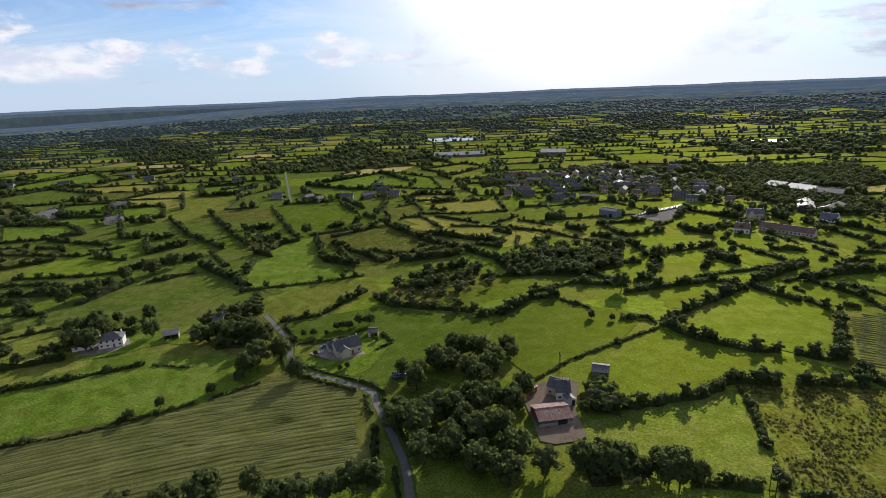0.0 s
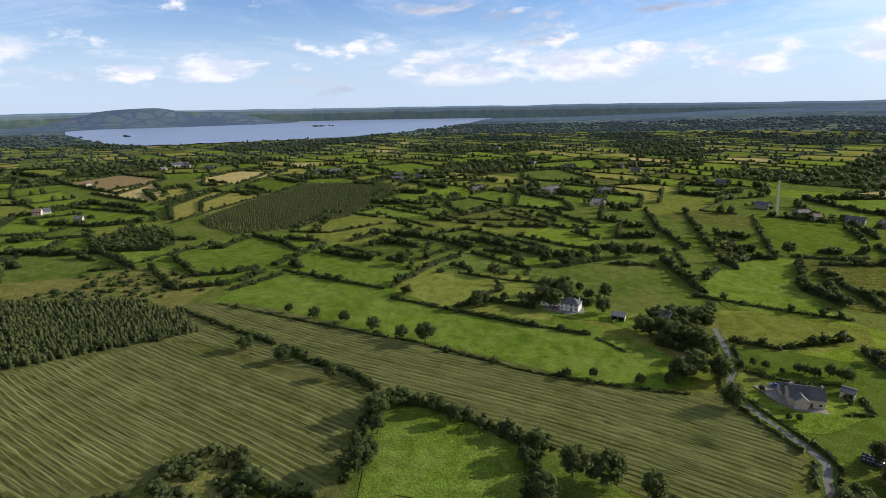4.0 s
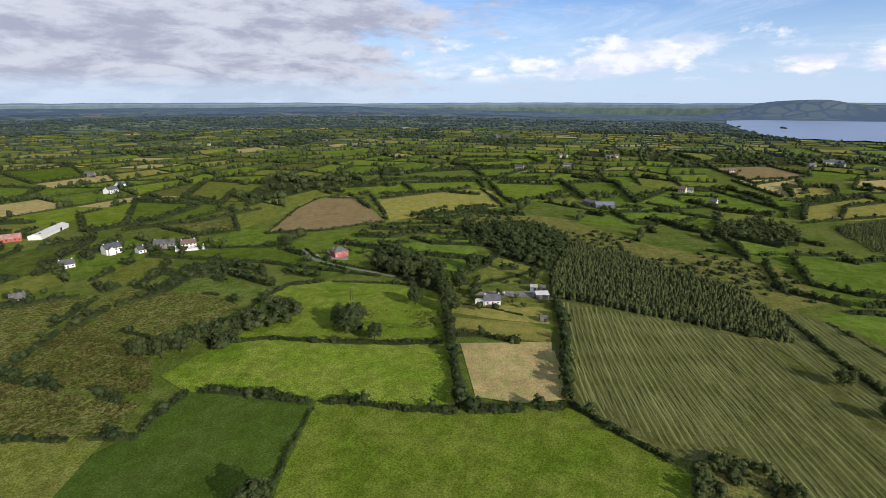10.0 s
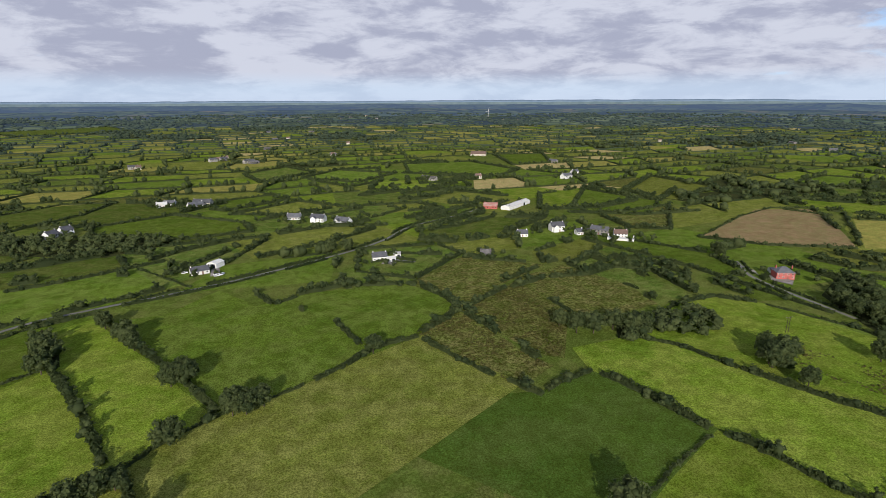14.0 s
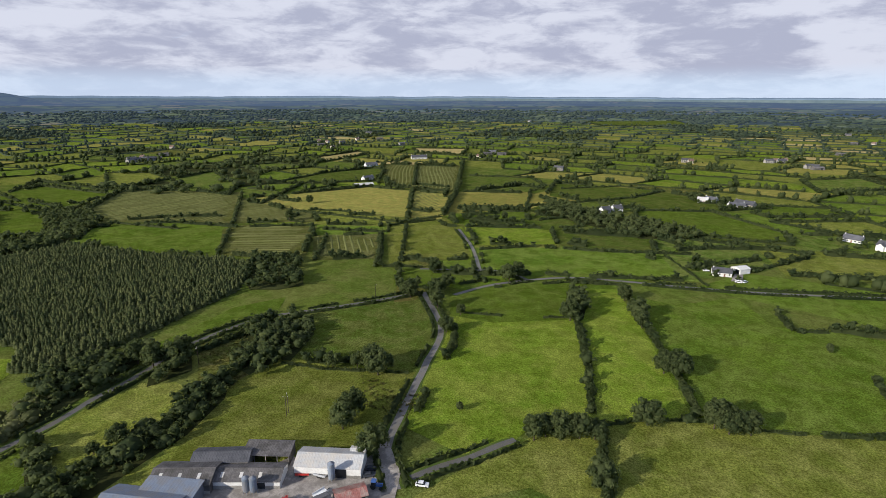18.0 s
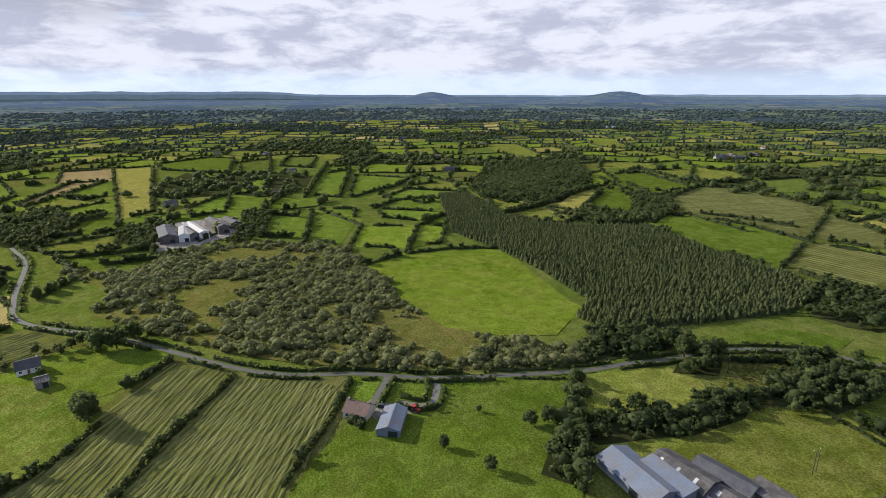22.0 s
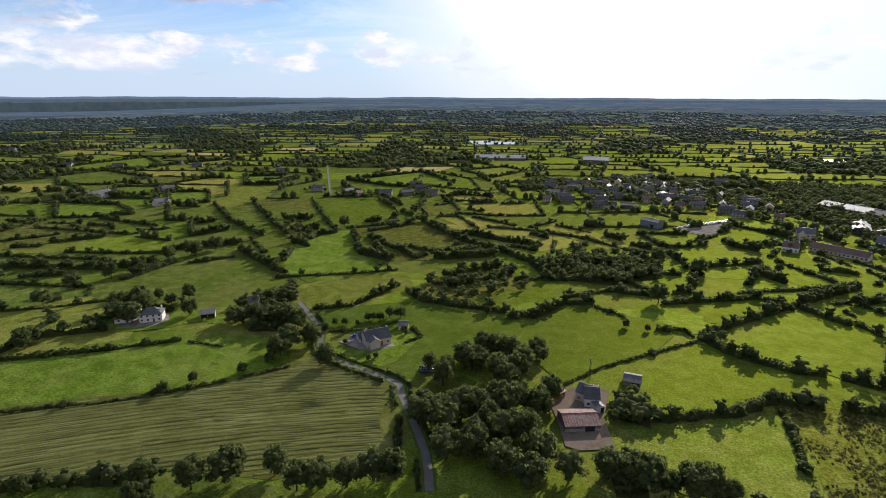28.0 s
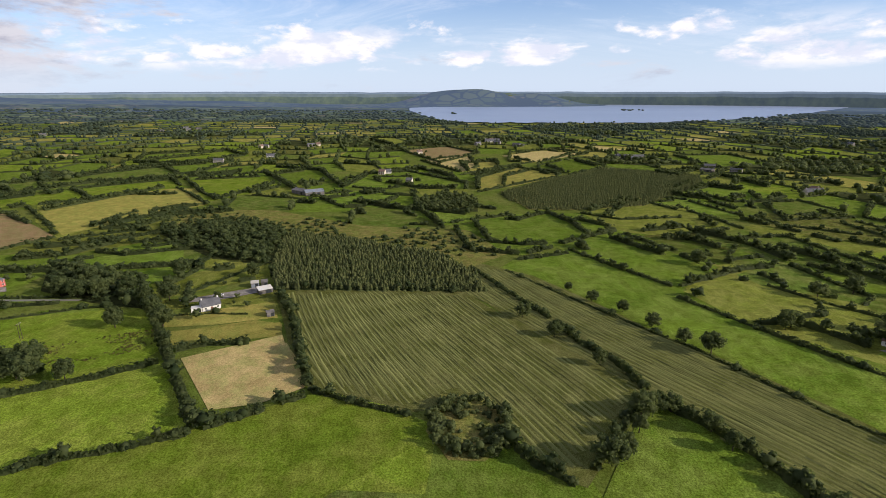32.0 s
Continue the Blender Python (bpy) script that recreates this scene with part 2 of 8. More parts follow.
HEDGE_LEAF = leaf_material("hedge leaves", (0.021, 0.034, 0.014), (0.066, 0.082, 0.031))
NEEDLE = leaf_material("spruce needles", (0.052, 0.073, 0.031), (0.185, 0.200, 0.078))
SCRUB_LEAF = leaf_material("willow scrub leaves", (0.075, 0.088, 0.034), (0.205, 0.210, 0.092))
RUSH_LEAF = leaf_material("brown rushes", (0.055, 0.048, 0.016), (0.12, 0.1, 0.034))
BARK = material("bark", (0.045, 0.035, 0.025), (0.09, 0.075, 0.055), 6.0, 1.0)
TARMAC = material("worn tarmac", (0.09, 0.087, 0.083), (0.15, 0.144, 0.137), 3.0, 0.1, 0.7, 0.1, (0.13, 0.12, 0.1), spec=0.3)
GRAVEL = material("pale gravel and concrete", (0.240, 0.216, 0.194), (0.360, 0.330, 0.300), 2.0, 0.1, 0.9, 0.2, (0.192, 0.174, 0.156))
EARTH = material("bare brown yard earth", (0.11, 0.082, 0.064), (0.19, 0.145, 0.115), 2.0, 0.15, 0.95, 0.4, (0.15, 0.13, 0.1))
VERGE = material("verge grass", (0.07, 0.11, 0.025), (0.11, 0.14, 0.035), 1.5, 0.1)
WHITE = plain("white render", (0.68, 0.67, 0.645), 0.8)
CREAM = plain("cream render", (0.5, 0.45, 0.37), 0.8)
REDBRICK = plain("red render", (0.42, 0.1, 0.085), 0.8)
STONE = material("grey stone wall", (0.19, 0.18, 0.165), (0.3, 0.285, 0.26), 2.5, 0.4)
SLATE = material("dark slate roof", (0.06, 0.062, 0.07), (0.11, 0.11, 0.12), 3.0, 0.3, 0.6, 0.15, vary=0.2, spec=0.25)
TILE = material("brown tile roof", (0.12, 0.08, 0.065), (0.19, 0.125, 0.1), 3.0, 0.3, 0.7, 0.2, vary=0.15, spec=0.2)
RUST = material("red oxide sheet roof", (0.2, 0.075, 0.06), (0.3, 0.12, 0.1), 1.5, 0.2, 0.5, 0.1, (0.28, 0.2, 0.17), spec=0.4)
STEEL = material("blue-grey sheet steel", (0.125, 0.155, 0.205), (0.18, 0.21, 0.26), 1.5, 0.1, 0.5, 0.05, (0.16, 0.165, 0.18), 0.08, 0.3)
SHEET = material("weathered fibre cement", (0.1, 0.094, 0.094), (0.165, 0.152, 0.148), 1.5, 0.15, 0.65, 0.1, (0.08, 0.075, 0.07), spec=0.2)
PALE = material("pale sheet roof", (0.36, 0.36, 0.36), (0.5, 0.5, 0.49), 1.5, 0.1, 0.6, 0.05, (0.45, 0.42, 0.38), spec=0.2)
DARK = plain("dark glass and gaps", (0.03, 0.035, 0.04), 0.25)
DOORWOOD = plain("painted door", (0.16, 0.07, 0.05), 0.5)
WATER = material("lake water", (0.22, 0.275, 0.39), (0.27, 0.325, 0.44), 0.2, 0.003, 0.35, 0.15, spec=0.5)


# ---- land ----
def rise(x, y):
    """The height of the land: flat by the camera, rising towards the rim, low round the lake."""
    r = math.hypot(x, y)
    u = min(max((r - 1500) / 3400, 0), 1)
    yaw = math.degrees(math.atan2(-x, y)) % 360
    wet = min(max((yaw - 8) / 32, 0), 1) * min(max((122 - yaw) / 38, 0), 1)
    wet = wet * wet * (3 - 2 * wet)
    z = 74 * u ** 1.3 * (1 - wet)
    z += u * (1 - wet) * 9 * noise.noise(Vector((x * 0.0016, y * 0.0016, 3)))
    for hill_yaw, far, high, wide in HILLS:
        a = radians(hill_yaw)
        d2 = ((x + math.sin(a) * far) ** 2 + (y - math.cos(a) * far) ** 2) / wide ** 2
        if d2 < 9:
            z += high * math.exp(-d2)
    return z


HILLS = ((248.0, 4450, 58, 230), (251.0, 4500, 24, 420), (267.0, 4500, 48, 190), (266.0, 4550, 22, 340), (75.5, 4650, 104, 260), (80, 4750, 98, 300), (70, 4780, 92, 280), (160.0, 4300, 16, 420), (147.0, 4500, 14, 260), (300, 4600, 14, 300),
         (356, 4650, 12, 180), (100, 4600, 14, 300), (120, 4600, 16, 250))


def shape(name, verts, faces, mats, kind_of=None, smooth=False):
    """One mesh object from vertices and faces; kind_of gives each face's material."""
    me = bpy.data.meshes.new(name)
    me.from_pydata([tuple(v) for v in verts], [], [tuple(int(i) for i in f) for f in faces])
    for m in mats if isinstance(mats, (list, tuple)) else (mats,):
        me.materials.append(m)
    if kind_of is not None:
        me.polygons.foreach_set("material_index", np.asarray(kind_of, dtype=np.int32))
    if smooth:
        me.polygons.foreach_set("use_smooth", np.ones(len(me.polygons), dtype=bool))
    me.update()
    return new(name, me)


def bulk(name, verts, tris, mat, smooth=False):
    """A large triangle mesh from arrays."""
    me = bpy.data.meshes.new(name)
    verts, tris = np.asarray(verts, dtype=np.float32), np.asarray(tris, dtype=np.int32)
    me.vertices.add(len(verts))
    me.vertices.foreach_set("co", verts.ravel())
    me.loops.add(tris.size)
    me.loops.foreach_set("vertex_index", tris.ravel())
    me.polygons.add(len(tris))
    me.polygons.foreach_set("loop_start", np.arange(0, tris.size, 3, dtype=np.int32))
    if smooth:
        me.polygons.foreach_set("use_smooth", np.ones(len(tris), dtype=bool))
    me.update(calc_edges=True)
    me.materials.append(mat)
    return me


class Soup:
    """Gathers vertices and triangles."""

    def __init__(self):
        self.v, self.f, self.count = [], [], 0

    def add(self, verts, tris):
        self.v.append(np.asarray(verts, dtype=np.float32))
        self.f.append(np.asarray(tris, dtype=np.int32) + self.count)
        self.count += len(verts)

    def mesh(self, name, mat):
        if not self.v:
            self.add(np.zeros((3, 3)), [(0, 1, 2)])
        return bulk(name, np.concatenate(self.v), np.concatenate(self.f), mat)


rng = np.random.default_rng(7)


def ball(level):
    bm = bmesh.new()
    bmesh.ops.create_icosphere(bm, subdivisions=level, radius=1)
    v = np.array([p.co[:] for p in bm.verts])
    f = np.array([[p.index for p in q.verts] for q in bm.faces])
    bm.free()
    return v, f


BALL_1, BALL_2 = ball(1), ball(2)


def leaves(points, normals, size):
    """Small bent leaf clumps: two triangles each, loosely facing outwards."""
    k = len(points)
    tilt = normals + rng.normal(0, 0.55, (k, 3))
    tilt /= np.linalg.norm(tilt, axis=1)[:, None] + 1e-9
    side = np.cross(tilt, rng.normal(0, 1, (k, 3)))
    side /= np.linalg.norm(side, axis=1)[:, None] + 1e-9
    other = np.cross(tilt, side)
    s = (size * rng.uniform(0.6, 1.35, k))[:, None]
    v = np.stack([points - side * s, points + other * s * 0.8 + tilt * s * 0.25, points + side * s, points - other * s * 0.8 + tilt * s * 0.2], axis=1).reshape(-1, 3)
    base = np.arange(k)[:, None] * 4
    f = np.concatenate([base + [[0, 2, 1]], base + [[0, 3, 2]]], axis=0)
    return v, f


def in_poly(px, py, poly):
    """Which of the points lie in the polygon."""
    inside = np.zeros(len(px), dtype=bool)
    j = len(poly) - 1
    for i in range(len(poly)):
        (xi, yi), (xj, yj) = poly[i], poly[j]
        if yi != yj:
            hit = ((yi > py) != (yj > py)) & (px < (xj - xi) * (py - yi) / (yj - yi) + xi)
            inside ^= hit
        j = i
    return inside


def build_ground():
    verts, faces = [(0, 0, -0.1)], []
    radii = [60, 150, 300, 500, 800, 1100, 1400] + [1500 + 100 * i for i in range(35)] + [4950]
    around = 240
    for r in radii:
        for k in range(around):
            a = 2 * math.pi * k / around
            x, y = -math.sin(a) * r, math.cos(a) * r
            verts.append((x, y, rise(x, y) - (0.1 if r < 1400 else 3.0)))
    for k in range(around):
        faces.append((0, 1 + k, 1 + (k + 1) % around))
    for i in range(len(radii) - 1):
        for k in range(around):
            p, q = 1 + i * around + k, 1 + i * around + (k + 1) % around
            faces.append((p, p + around, q + around, q))
    return tagged(shape("ground", verts, faces, GROUND, smooth=True), "rolling green farmland reaching to the horizon", "ground", kind="structure")


build_ground()

FIELDS, WOODS, TRACKS, HEDGE_LINES = [], [], [], []


def field(what, corners, rows=None):
    FIELDS.append((what, corners, rows))


def wood(what, corners):
    WOODS.append((what, corners))


def track(what, width, line):
    TRACKS.append((what, width, line))


def hedge_line(size, line):
    HEDGE_LINES.append((size, line))


# the plan, in metres
field("lush", [(-422, 490), (-385, 499), (-358, 516), (-404, 559), (-483, 566)])
hedge_line("tall", [(-422, 490), (-385, 499), (-358, 516), (-404, 559), (-483, 566), (-422, 490)])
field("lush", [(-440, 603), (-383, 596), (-430, 686), (-490, 676)])
hedge_line("tall", [(-440, 603), (-383, 596), (-430, 686), (-490, 676), (-440, 603)])
field("lush", [(-353, 571), (-313, 583), (-347, 652), (-397, 644)])
hedge_line("tall", [(-353, 571), (-313, 583), (-347, 652), (-397, 644), (-353, 571)])
field("pasture", [(-571, 677), (-510, 694), (-490, 758), (-612, 828), (-637, 759)])
hedge_line("tall", [(-571, 677), (-510, 694), (-490, 758), (-612, 828), (-637, 759), (-571, 677)])
field("lush", [(-752, 581), (-771, 701), (-916, 723), (-923, 611)])
hedge_line("tall", [(-752, 581), (-771, 701), (-916, 723), (-923, 611), (-752, 581)])
field("plough", [(-903, 163), (-1032, 263), (-1171, 225), (-1109, 120)])
hedge_line("tall", [(-903, 163), (-1032, 263), (-1171, 225), (-1109, 120), (-903, 163)])
field("lush", [(-225, -771), (-309, -841), (-234, -926), (-158, -851)])
hedge_line("tall", [(-225, -771), (-309, -841), (-234, -926), (-158, -851), (-225, -771)])
field("lush", [(-544, -854), (-628, -852), (-720, -1010), (-611, -1040)])
hedge_line("tall", [(-544, -854), (-628, -852), (-720, -1010), (-611, -1040), (-544, -854)])
field("pasture", [(515, -568), (451, -630), (511, -731), (540, -741), (573, -658), (567, -532)])
hedge_line("tall", [(515, -568), (451, -630), (511, -731), (540, -741), (573, -658), (567, -532), (515, -568)])
field("dry", [(724, -402), (706, -429), (724, -492), (813, -521), (869, -486)])
hedge_line("tall", [(724, -402), (706, -429), (724, -492), (813, -521), (869, -486), (724, -402)])
field("lush", [(-201, -733), (-258, -763), (-304, -914), (-243, -933), (-155, -853)])
hedge_line("tall", [(-201, -733), (-258, -763), (-304, -914), (-243, -933), (-155, -853), (-201, -733)])
field("pasture", [(-93, -828), (-190, -911), (-160, -1009), (-80, -941)])
hedge_line("tall", [(-93, -828), (-190, -911), (-160, -1009), (-80, -941), (-93, -828)])
field("dry", [(-124, -559), (-170, -577), (-116, -654), (-36, -607)])
hedge_line("tall", [(-124, -559), (-170, -577), (-116, -654), (-36, -607), (-124, -559)])
field("stubble", [(668, -769), (685, -924), (734, -951), (733, -807)])
hedge_line("tall", [(668, -769), (685, -924), (734, -951), (733, -807), (668, -769)])
field("stubble", [(607, -992), (510, -1009), (553, -1123), (671, -1073)])
hedge_line("tall", [(607, -992), (510, -1009), (553, -1123), (671, -1073), (607, -992)])
field("pasture", [(475, -2095), (176, -2267), (269, -2524), (593, -2290)])
hedge_line("tall", [(475, -2095), (176, -2267), (269, -2524), (593, -2290), (475, -2095)])
field("plough", [(613, 411), (795, 417), (783, 458), (625, 429)])
hedge_line("tall", [(613, 411), (795, 417), (783, 458), (625, 429), (613, 411)])
field("lush", [(909, 387), (858, 268), (1065, 320), (1090, 373), (987, 432)])
hedge_line("tall", [(909, 387), (858, 268), (1065, 320), (1090, 373), (987, 432), (909, 387)])
field("pasture", [(863, 205), (1058, 249), (995, 293), (839, 262)])
hedge_line("tall", [(863, 205), (1058, 249), (995, 293), (839, 262), (863, 205)])
field("pasture", [(916, 151), (1083, 167), (1079, 219), (942, 207)])
hedge_line("tall", [(916, 151), (1083, 167), (1079, 219), (942, 207), (916, 151)])
field("dry", [(439, 294), (480, 249), (433, 229), (421, 275)])
field("lush", [(559, 374), (645, 335), (580, 300), (532, 353)])
field("bright", [(82, 294), (104, 295), (126, 276), (121, 265), (108, 273), (73, 287)])
field("lush", [(508, 327), (565, 290), (491, 254), (475, 303)])
field("stubble", [(299, 291), (312, 287), (324, 242), (289, 209), (275, 222), (272, 251)])
field("lush", [(230, 155), (254, 142), (255, 119), (240, 110), (224, 113), (210, 121), (202, 132), (217, 150)])
field("hay", [(-737, 227), (-795, 288), (-744, 312), (-676, 241), (-652, 198)])
field("bright", [(384, -18), (353, -54), (312, -85), (280, -103), (270, -93), (257, -75), (264, -49), (287, -20), (301, -6)])
field("plough", [(900, 538), (927, 474), (801, 412), (782, 478)])
field("lush", [(-406, 115), (-393, 138), (-393, 169), (-400, 201), (-452, 206), (-501, 199), (-476, 160), (-484, 141), (-498, 119)])
field("pasture", [(169, 196), (201, 200), (221, 179), (206, 151), (188, 120), (151, 127), (162, 159)])
field("lush", [(669, 405), (775, 407), (683, 354), (648, 368)])
field("lush", [(-312, -169), (-315, -149), (-297, -110), (-255, -94), (-240, -96), (-231, -118), (-230, -130), (-248, -151)])
field("hay", [(-1028, 325), (-1067, 437), (-1014, 459), (-863, 321), (-900, 282)])
field("lush", [(405, 257), (417, 223), (431, 197), (392, 187), (376, 229)])
field("lush", [(324, 320), (368, 315), (357, 295), (309, 288)])
field("lush", [(-179, -106), (-210, -127), (-224, -115), (-225, -104), (-230, -86), (-202, -66), (-189, -59), (-183, -74), (-179, -93)])
field("hay", [(697, -89), (616, -131), (509, -172), (484, -154), (528, -98), (598, -99)])
field("pasture", [(-290, -307), (-288, -234), (-307, -251), (-308, -290)])
field("silage", [(236, 106), (220, 71), (215, 67), (191, 84), (174, 93), (141, 95), (143, 125), (169, 119), (193, 117)], rows=-19)
field("rush", [(90, -170), (104, -171), (132, -170), (117, -152), (100, -150)])
field("lush", [(238, -137), (243, -195), (231, -222), (220, -204), (228, -144)])
field("lush", [(179, -10), (201, -15), (204, -24), (201, -50), (202, -73), (179, -67), (174, -54), (148, -40)])
field("silage", [(204, 260), (212, 258), (229, 269), (254, 237), (257, 202), (264, 167), (253, 159), (236, 181), (209, 201), (181, 212)], rows=-51)
field("lush", [(-765, 5), (-762, 95), (-689, 88), (-662, 46), (-698, -4)])
field("pasture", [(718, -489), (737, -578), (589, -502), (544, -446), (631, -447)])
field("rush", [(221, -157), (211, -177), (176, -147), (172, -128), (186, -130)])
field("plough", [(497, 513), (612, 542), (552, 480), (477, 483)])
field("lush", [(-14, 308), (37, 344), (51, 328), (48, 298), (31, 286), (12, 291)])
field("dry", [(158, -60), (165, -100), (170, -125), (175, -165), (150, -167), (120, -140), (125, -85), (154, -80)])
field("lush", [(-616, -26), (-637, 31), (-615, 81), (-505, 70), (-566, 42), (-563, 0)])
field("lush", [(-361, 794), (-301, 799), (-272, 769), (-282, 714), (-324, 708)])
field("lush", [(-87, -316), (-116, -320), (-140, -280), (-110, -248), (-77, -232), (-55, -223), (-53, -246)])
field("dry", [(-489, -253), (-515, -209), (-536, -171), (-491, -153), (-460, -201), (-454, -236)])
field("rush", [(-387, -434), (-495, -442), (-405, -356), (-375, -377)])
field("silage", [(-316, -41), (-318, -16), (-318, 18), (-302, 50), (-292, 63), (-195, 50), (-182, 30), (-182, 15), (-194, -2), (-199, -14), (-231, -24)], rows=17.0)
field("lush", [(-836, 311), (-914, 404), (-813, 419), (-730, 338), (-794, 300)])
field("pasture", [(172, -255), (160, -265), (130, -244), (118, -222), (110, -189), (111, -179), (125, -175), (147, -198)])
field("hay", [(927, 469), (958, 424), (576, 261), (538, 277), (704, 361)])
field("lush", [(-235, 500), (-202, 509), (-169, 509), (-142, 474), (-178, 451), (-212, 446)])
field("lush", [(-379, 319), (-377, 363), (-309, 361), (-275, 362), (-283, 332)])
field("rush", [(215, -329), (181, -329), (177, -315), (206, -313)])
field("dry", [(-180, -592), (-241, -582), (-253, -541), (-188, -543), (-165, -546)])
field("pasture", [(-248, -307), (-277, -315), (-279, -269), (-277, -224), (-248, -221), (-254, -257)])
field("rush", [(-449, 394), (-443, 470), (-381, 469), (-370, 427), (-413, 389)])
field("lush", [(492, 534), (573, 576), (623, 562), (473, 495)])
field("dry", [(-638, -323), (-682, -260), (-677, -176), (-606, -148), (-581, -209), (-485, -235), (-554, -284)])
field("silage", [(-104, 194), (-97, 202), (-78, 218), (-68, 221), (-45, 210), (-33, 197), (-29, 180), (-26, 144), (-114, 168), (-121, 189)], rows=5)
field("pasture", [(-326, 267), (-331, 306), (-278, 304), (-245, 304), (-227, 268), (-263, 272)])
field("silage", [(370, -593), (325, -603), (267, -481), (304, -481)], rows=80.0)
field("lush", [(123, 306), (150, 329), (165, 317), (166, 299), (141, 281), (126, 282)])
field("dry", [(316, -501), (260, -480), (220, -440), (276, -433)])
field("pasture", [(-120, -413), (-150, -408), (-184, -402), (-190, -368), (-133, -325), (-101, -358)])
field("silage", [(506, -824), (430, -840), (327, -633), (386, -629), (388, -624)], rows=85.0)
field("lush", [(-370, -175), (-396, -141), (-404, -121), (-345, -112), (-337, -137)])
field("hay", [(35, 432), (53, 428), (55, 456), (23, 488), (-31, 499), (-52, 489)])
field("bright", [(273, -428), (218, -435), (162, -356), (183, -338), (215, -329)])
field("lush", [(-738, -335), (-794, -232), (-720, -199), (-672, -285)])
field("silage", [(589, -297), (679, -393), (613, -435), (543, -452), (491, -405), (449, -362), (498, -328), (529, -286)], rows=-123)
field("lush", [(205, 475), (236, 520), (266, 477), (254, 438), (232, 419), (206, 441)])
field("lush", [(201, -306), (175, -310), (123, -316), (139, -309), (165, -279), (183, -275)])
field("lush", [(-447, -211), (-458, -160), (-455, -118), (-431, -117), (-421, -163)])
field("lush", [(-794, -397), (-901, -338), (-968, -237), (-991, -188), (-866, -213), (-789, -298), (-704, -343)])
field("pasture", [(129, -465), (54, -485), (22, -461), (17, -407), (60, -424), (120, -430)])
field("rush", [(-198, -295), (-242, -305), (-252, -255), (-245, -222), (-209, -220), (-192, -236)])
field("lush", [(-255, -719), (-370, -718), (-355, -664), (-248, -645)])
field("bright", [(70, 212), (75, 219), (111, 252), (124, 250), (172, 205), (165, 197), (143, 196), (119, 195), (104, 200), (85, 191), (74, 189)])
field("lush", [(-31, 331), (10, 369), (22, 355), (-16, 325)])
field("lush", [(461, -219), (516, -268), (475, -314), (430, -340), (348, -264), (378, -245), (412, -226)])
field("dry", [(-280, 208), (-292, 246), (-263, 272), (-230, 256), (-228, 217), (-253, 200)])
field("lush", [(-144, 356), (-150, 402), (-143, 449), (-115, 466), (-74, 369), (-68, 356), (-85, 340), (-112, 328)])
field("bright", [(-406, -571), (-519, -592), (-485, -482), (-413, -465), (-349, -487)])
field("lush", [(224, 332), (278, 366), (329, 361), (321, 328), (280, 283), (256, 266), (247, 292)])
field("dry", [(-246, -348), (-303, -362), (-326, -344), (-273, -318), (-235, -318)])
field("pasture", [(66, 168), (87, 170), (113, 186), (119, 186), (104, 139), (92, 141), (81, 142), (68, 147)])
field("lush", [(169, 338), (191, 371), (206, 338), (206, 306), (188, 311), (173, 324)])
field("bright", [(663, -164), (762, -250), (840, -318), (573, -275), (509, -237), (520, -192), (571, -158)])
field("dry", [(-113, 304), (-112, 320), (-90, 336), (-52, 336), (-53, 317), (-62, 298), (-78, 284), (-99, 286)])
field("lush", [(-369, -958), (-500, -942), (-516, -788), (-421, -725), (-328, -824)])
field("lush", [(273, -505), (190, -533), (175, -481), (239, -471)])
field("dry", [(-293, -91), (-298, -82), (-294, -67), (-289, -74)])
field("rush", [(123, 194), (166, 197), (164, 168), (151, 130), (104, 138), (115, 172)])
field("lush", [(588, 231), (671, 215), (569, 184), (545, 209)])
field("lush", [(-999, -348), (-1125, -371), (-1183, -233), (-1071, -183), (-973, -255)])
field("hay", [(233, -662), (140, -753), (83, -739), (108, -672), (201, -561)])
field("lush", [(-201, 626), (-130, 637), (-82, 540), (-70, 525), (-108, 492), (-124, 487), (-147, 493), (-176, 566)])
field("pasture", [(-24, 182), (-23, 195), (-7, 205), (-2, 192)])
field("lush", [(-124, 75), (-145, 95), (-164, 113), (-166, 122), (-144, 130), (-126, 136), (-109, 135)])
field("lush", [(230, 423), (262, 426), (273, 362), (230, 327), (204, 364), (202, 391)])
field("hay", [(321, -603), (229, -642), (188, -604), (193, -550), (278, -516)])
field("lush", [(179, -382), (120, -419), (46, -437), (15, -396), (14, -380), (79, -353), (132, -337), (152, -333)])
field("lush", [(-384, 180), (-402, 215), (-334, 236), (-315, 246), (-280, 200), (-318, 185)])
field("pasture", [(370, -737), (271, -767), (215, -687), (223, -641), (313, -613)])
field("dry", [(-474, 213), (-546, 305), (-513, 336), (-409, 345), (-399, 291), (-412, 245)])
field("lush", [(-340, 107), (-356, 121), (-367, 165), (-305, 195), (-238, 207), (-206, 232), (-167, 243), (-151, 246), (-117, 198), (-134, 184), (-162, 174), (-206, 151), (-269, 137)])
field("lush", [(-565, 381), (-607, 457), (-555, 491), (-521, 410)])
field("dry", [(-327, -96), (-381, -58), (-394, -55), (-405, -99), (-381, -105)])
field("hay", [(-272, -89), (-279, -50), (-272, -36), (-252, -34), (-257, -42), (-255, -70), (-257, -80)])
field("bright", [(133, 255), (176, 292), (206, 306), (205, 269), (177, 230), (151, 234), (137, 237)])
field("silage", [(214, 67), (212, 23), (190, 25), (139, 40), (141, 90), (167, 86)], rows=-24)
field("dry", [(227, -461), (167, -471), (143, -467), (119, -414), (133, -401), (175, -381)])
field("lush", [(206, 316), (225, 318), (236, 283), (225, 269), (211, 279)])
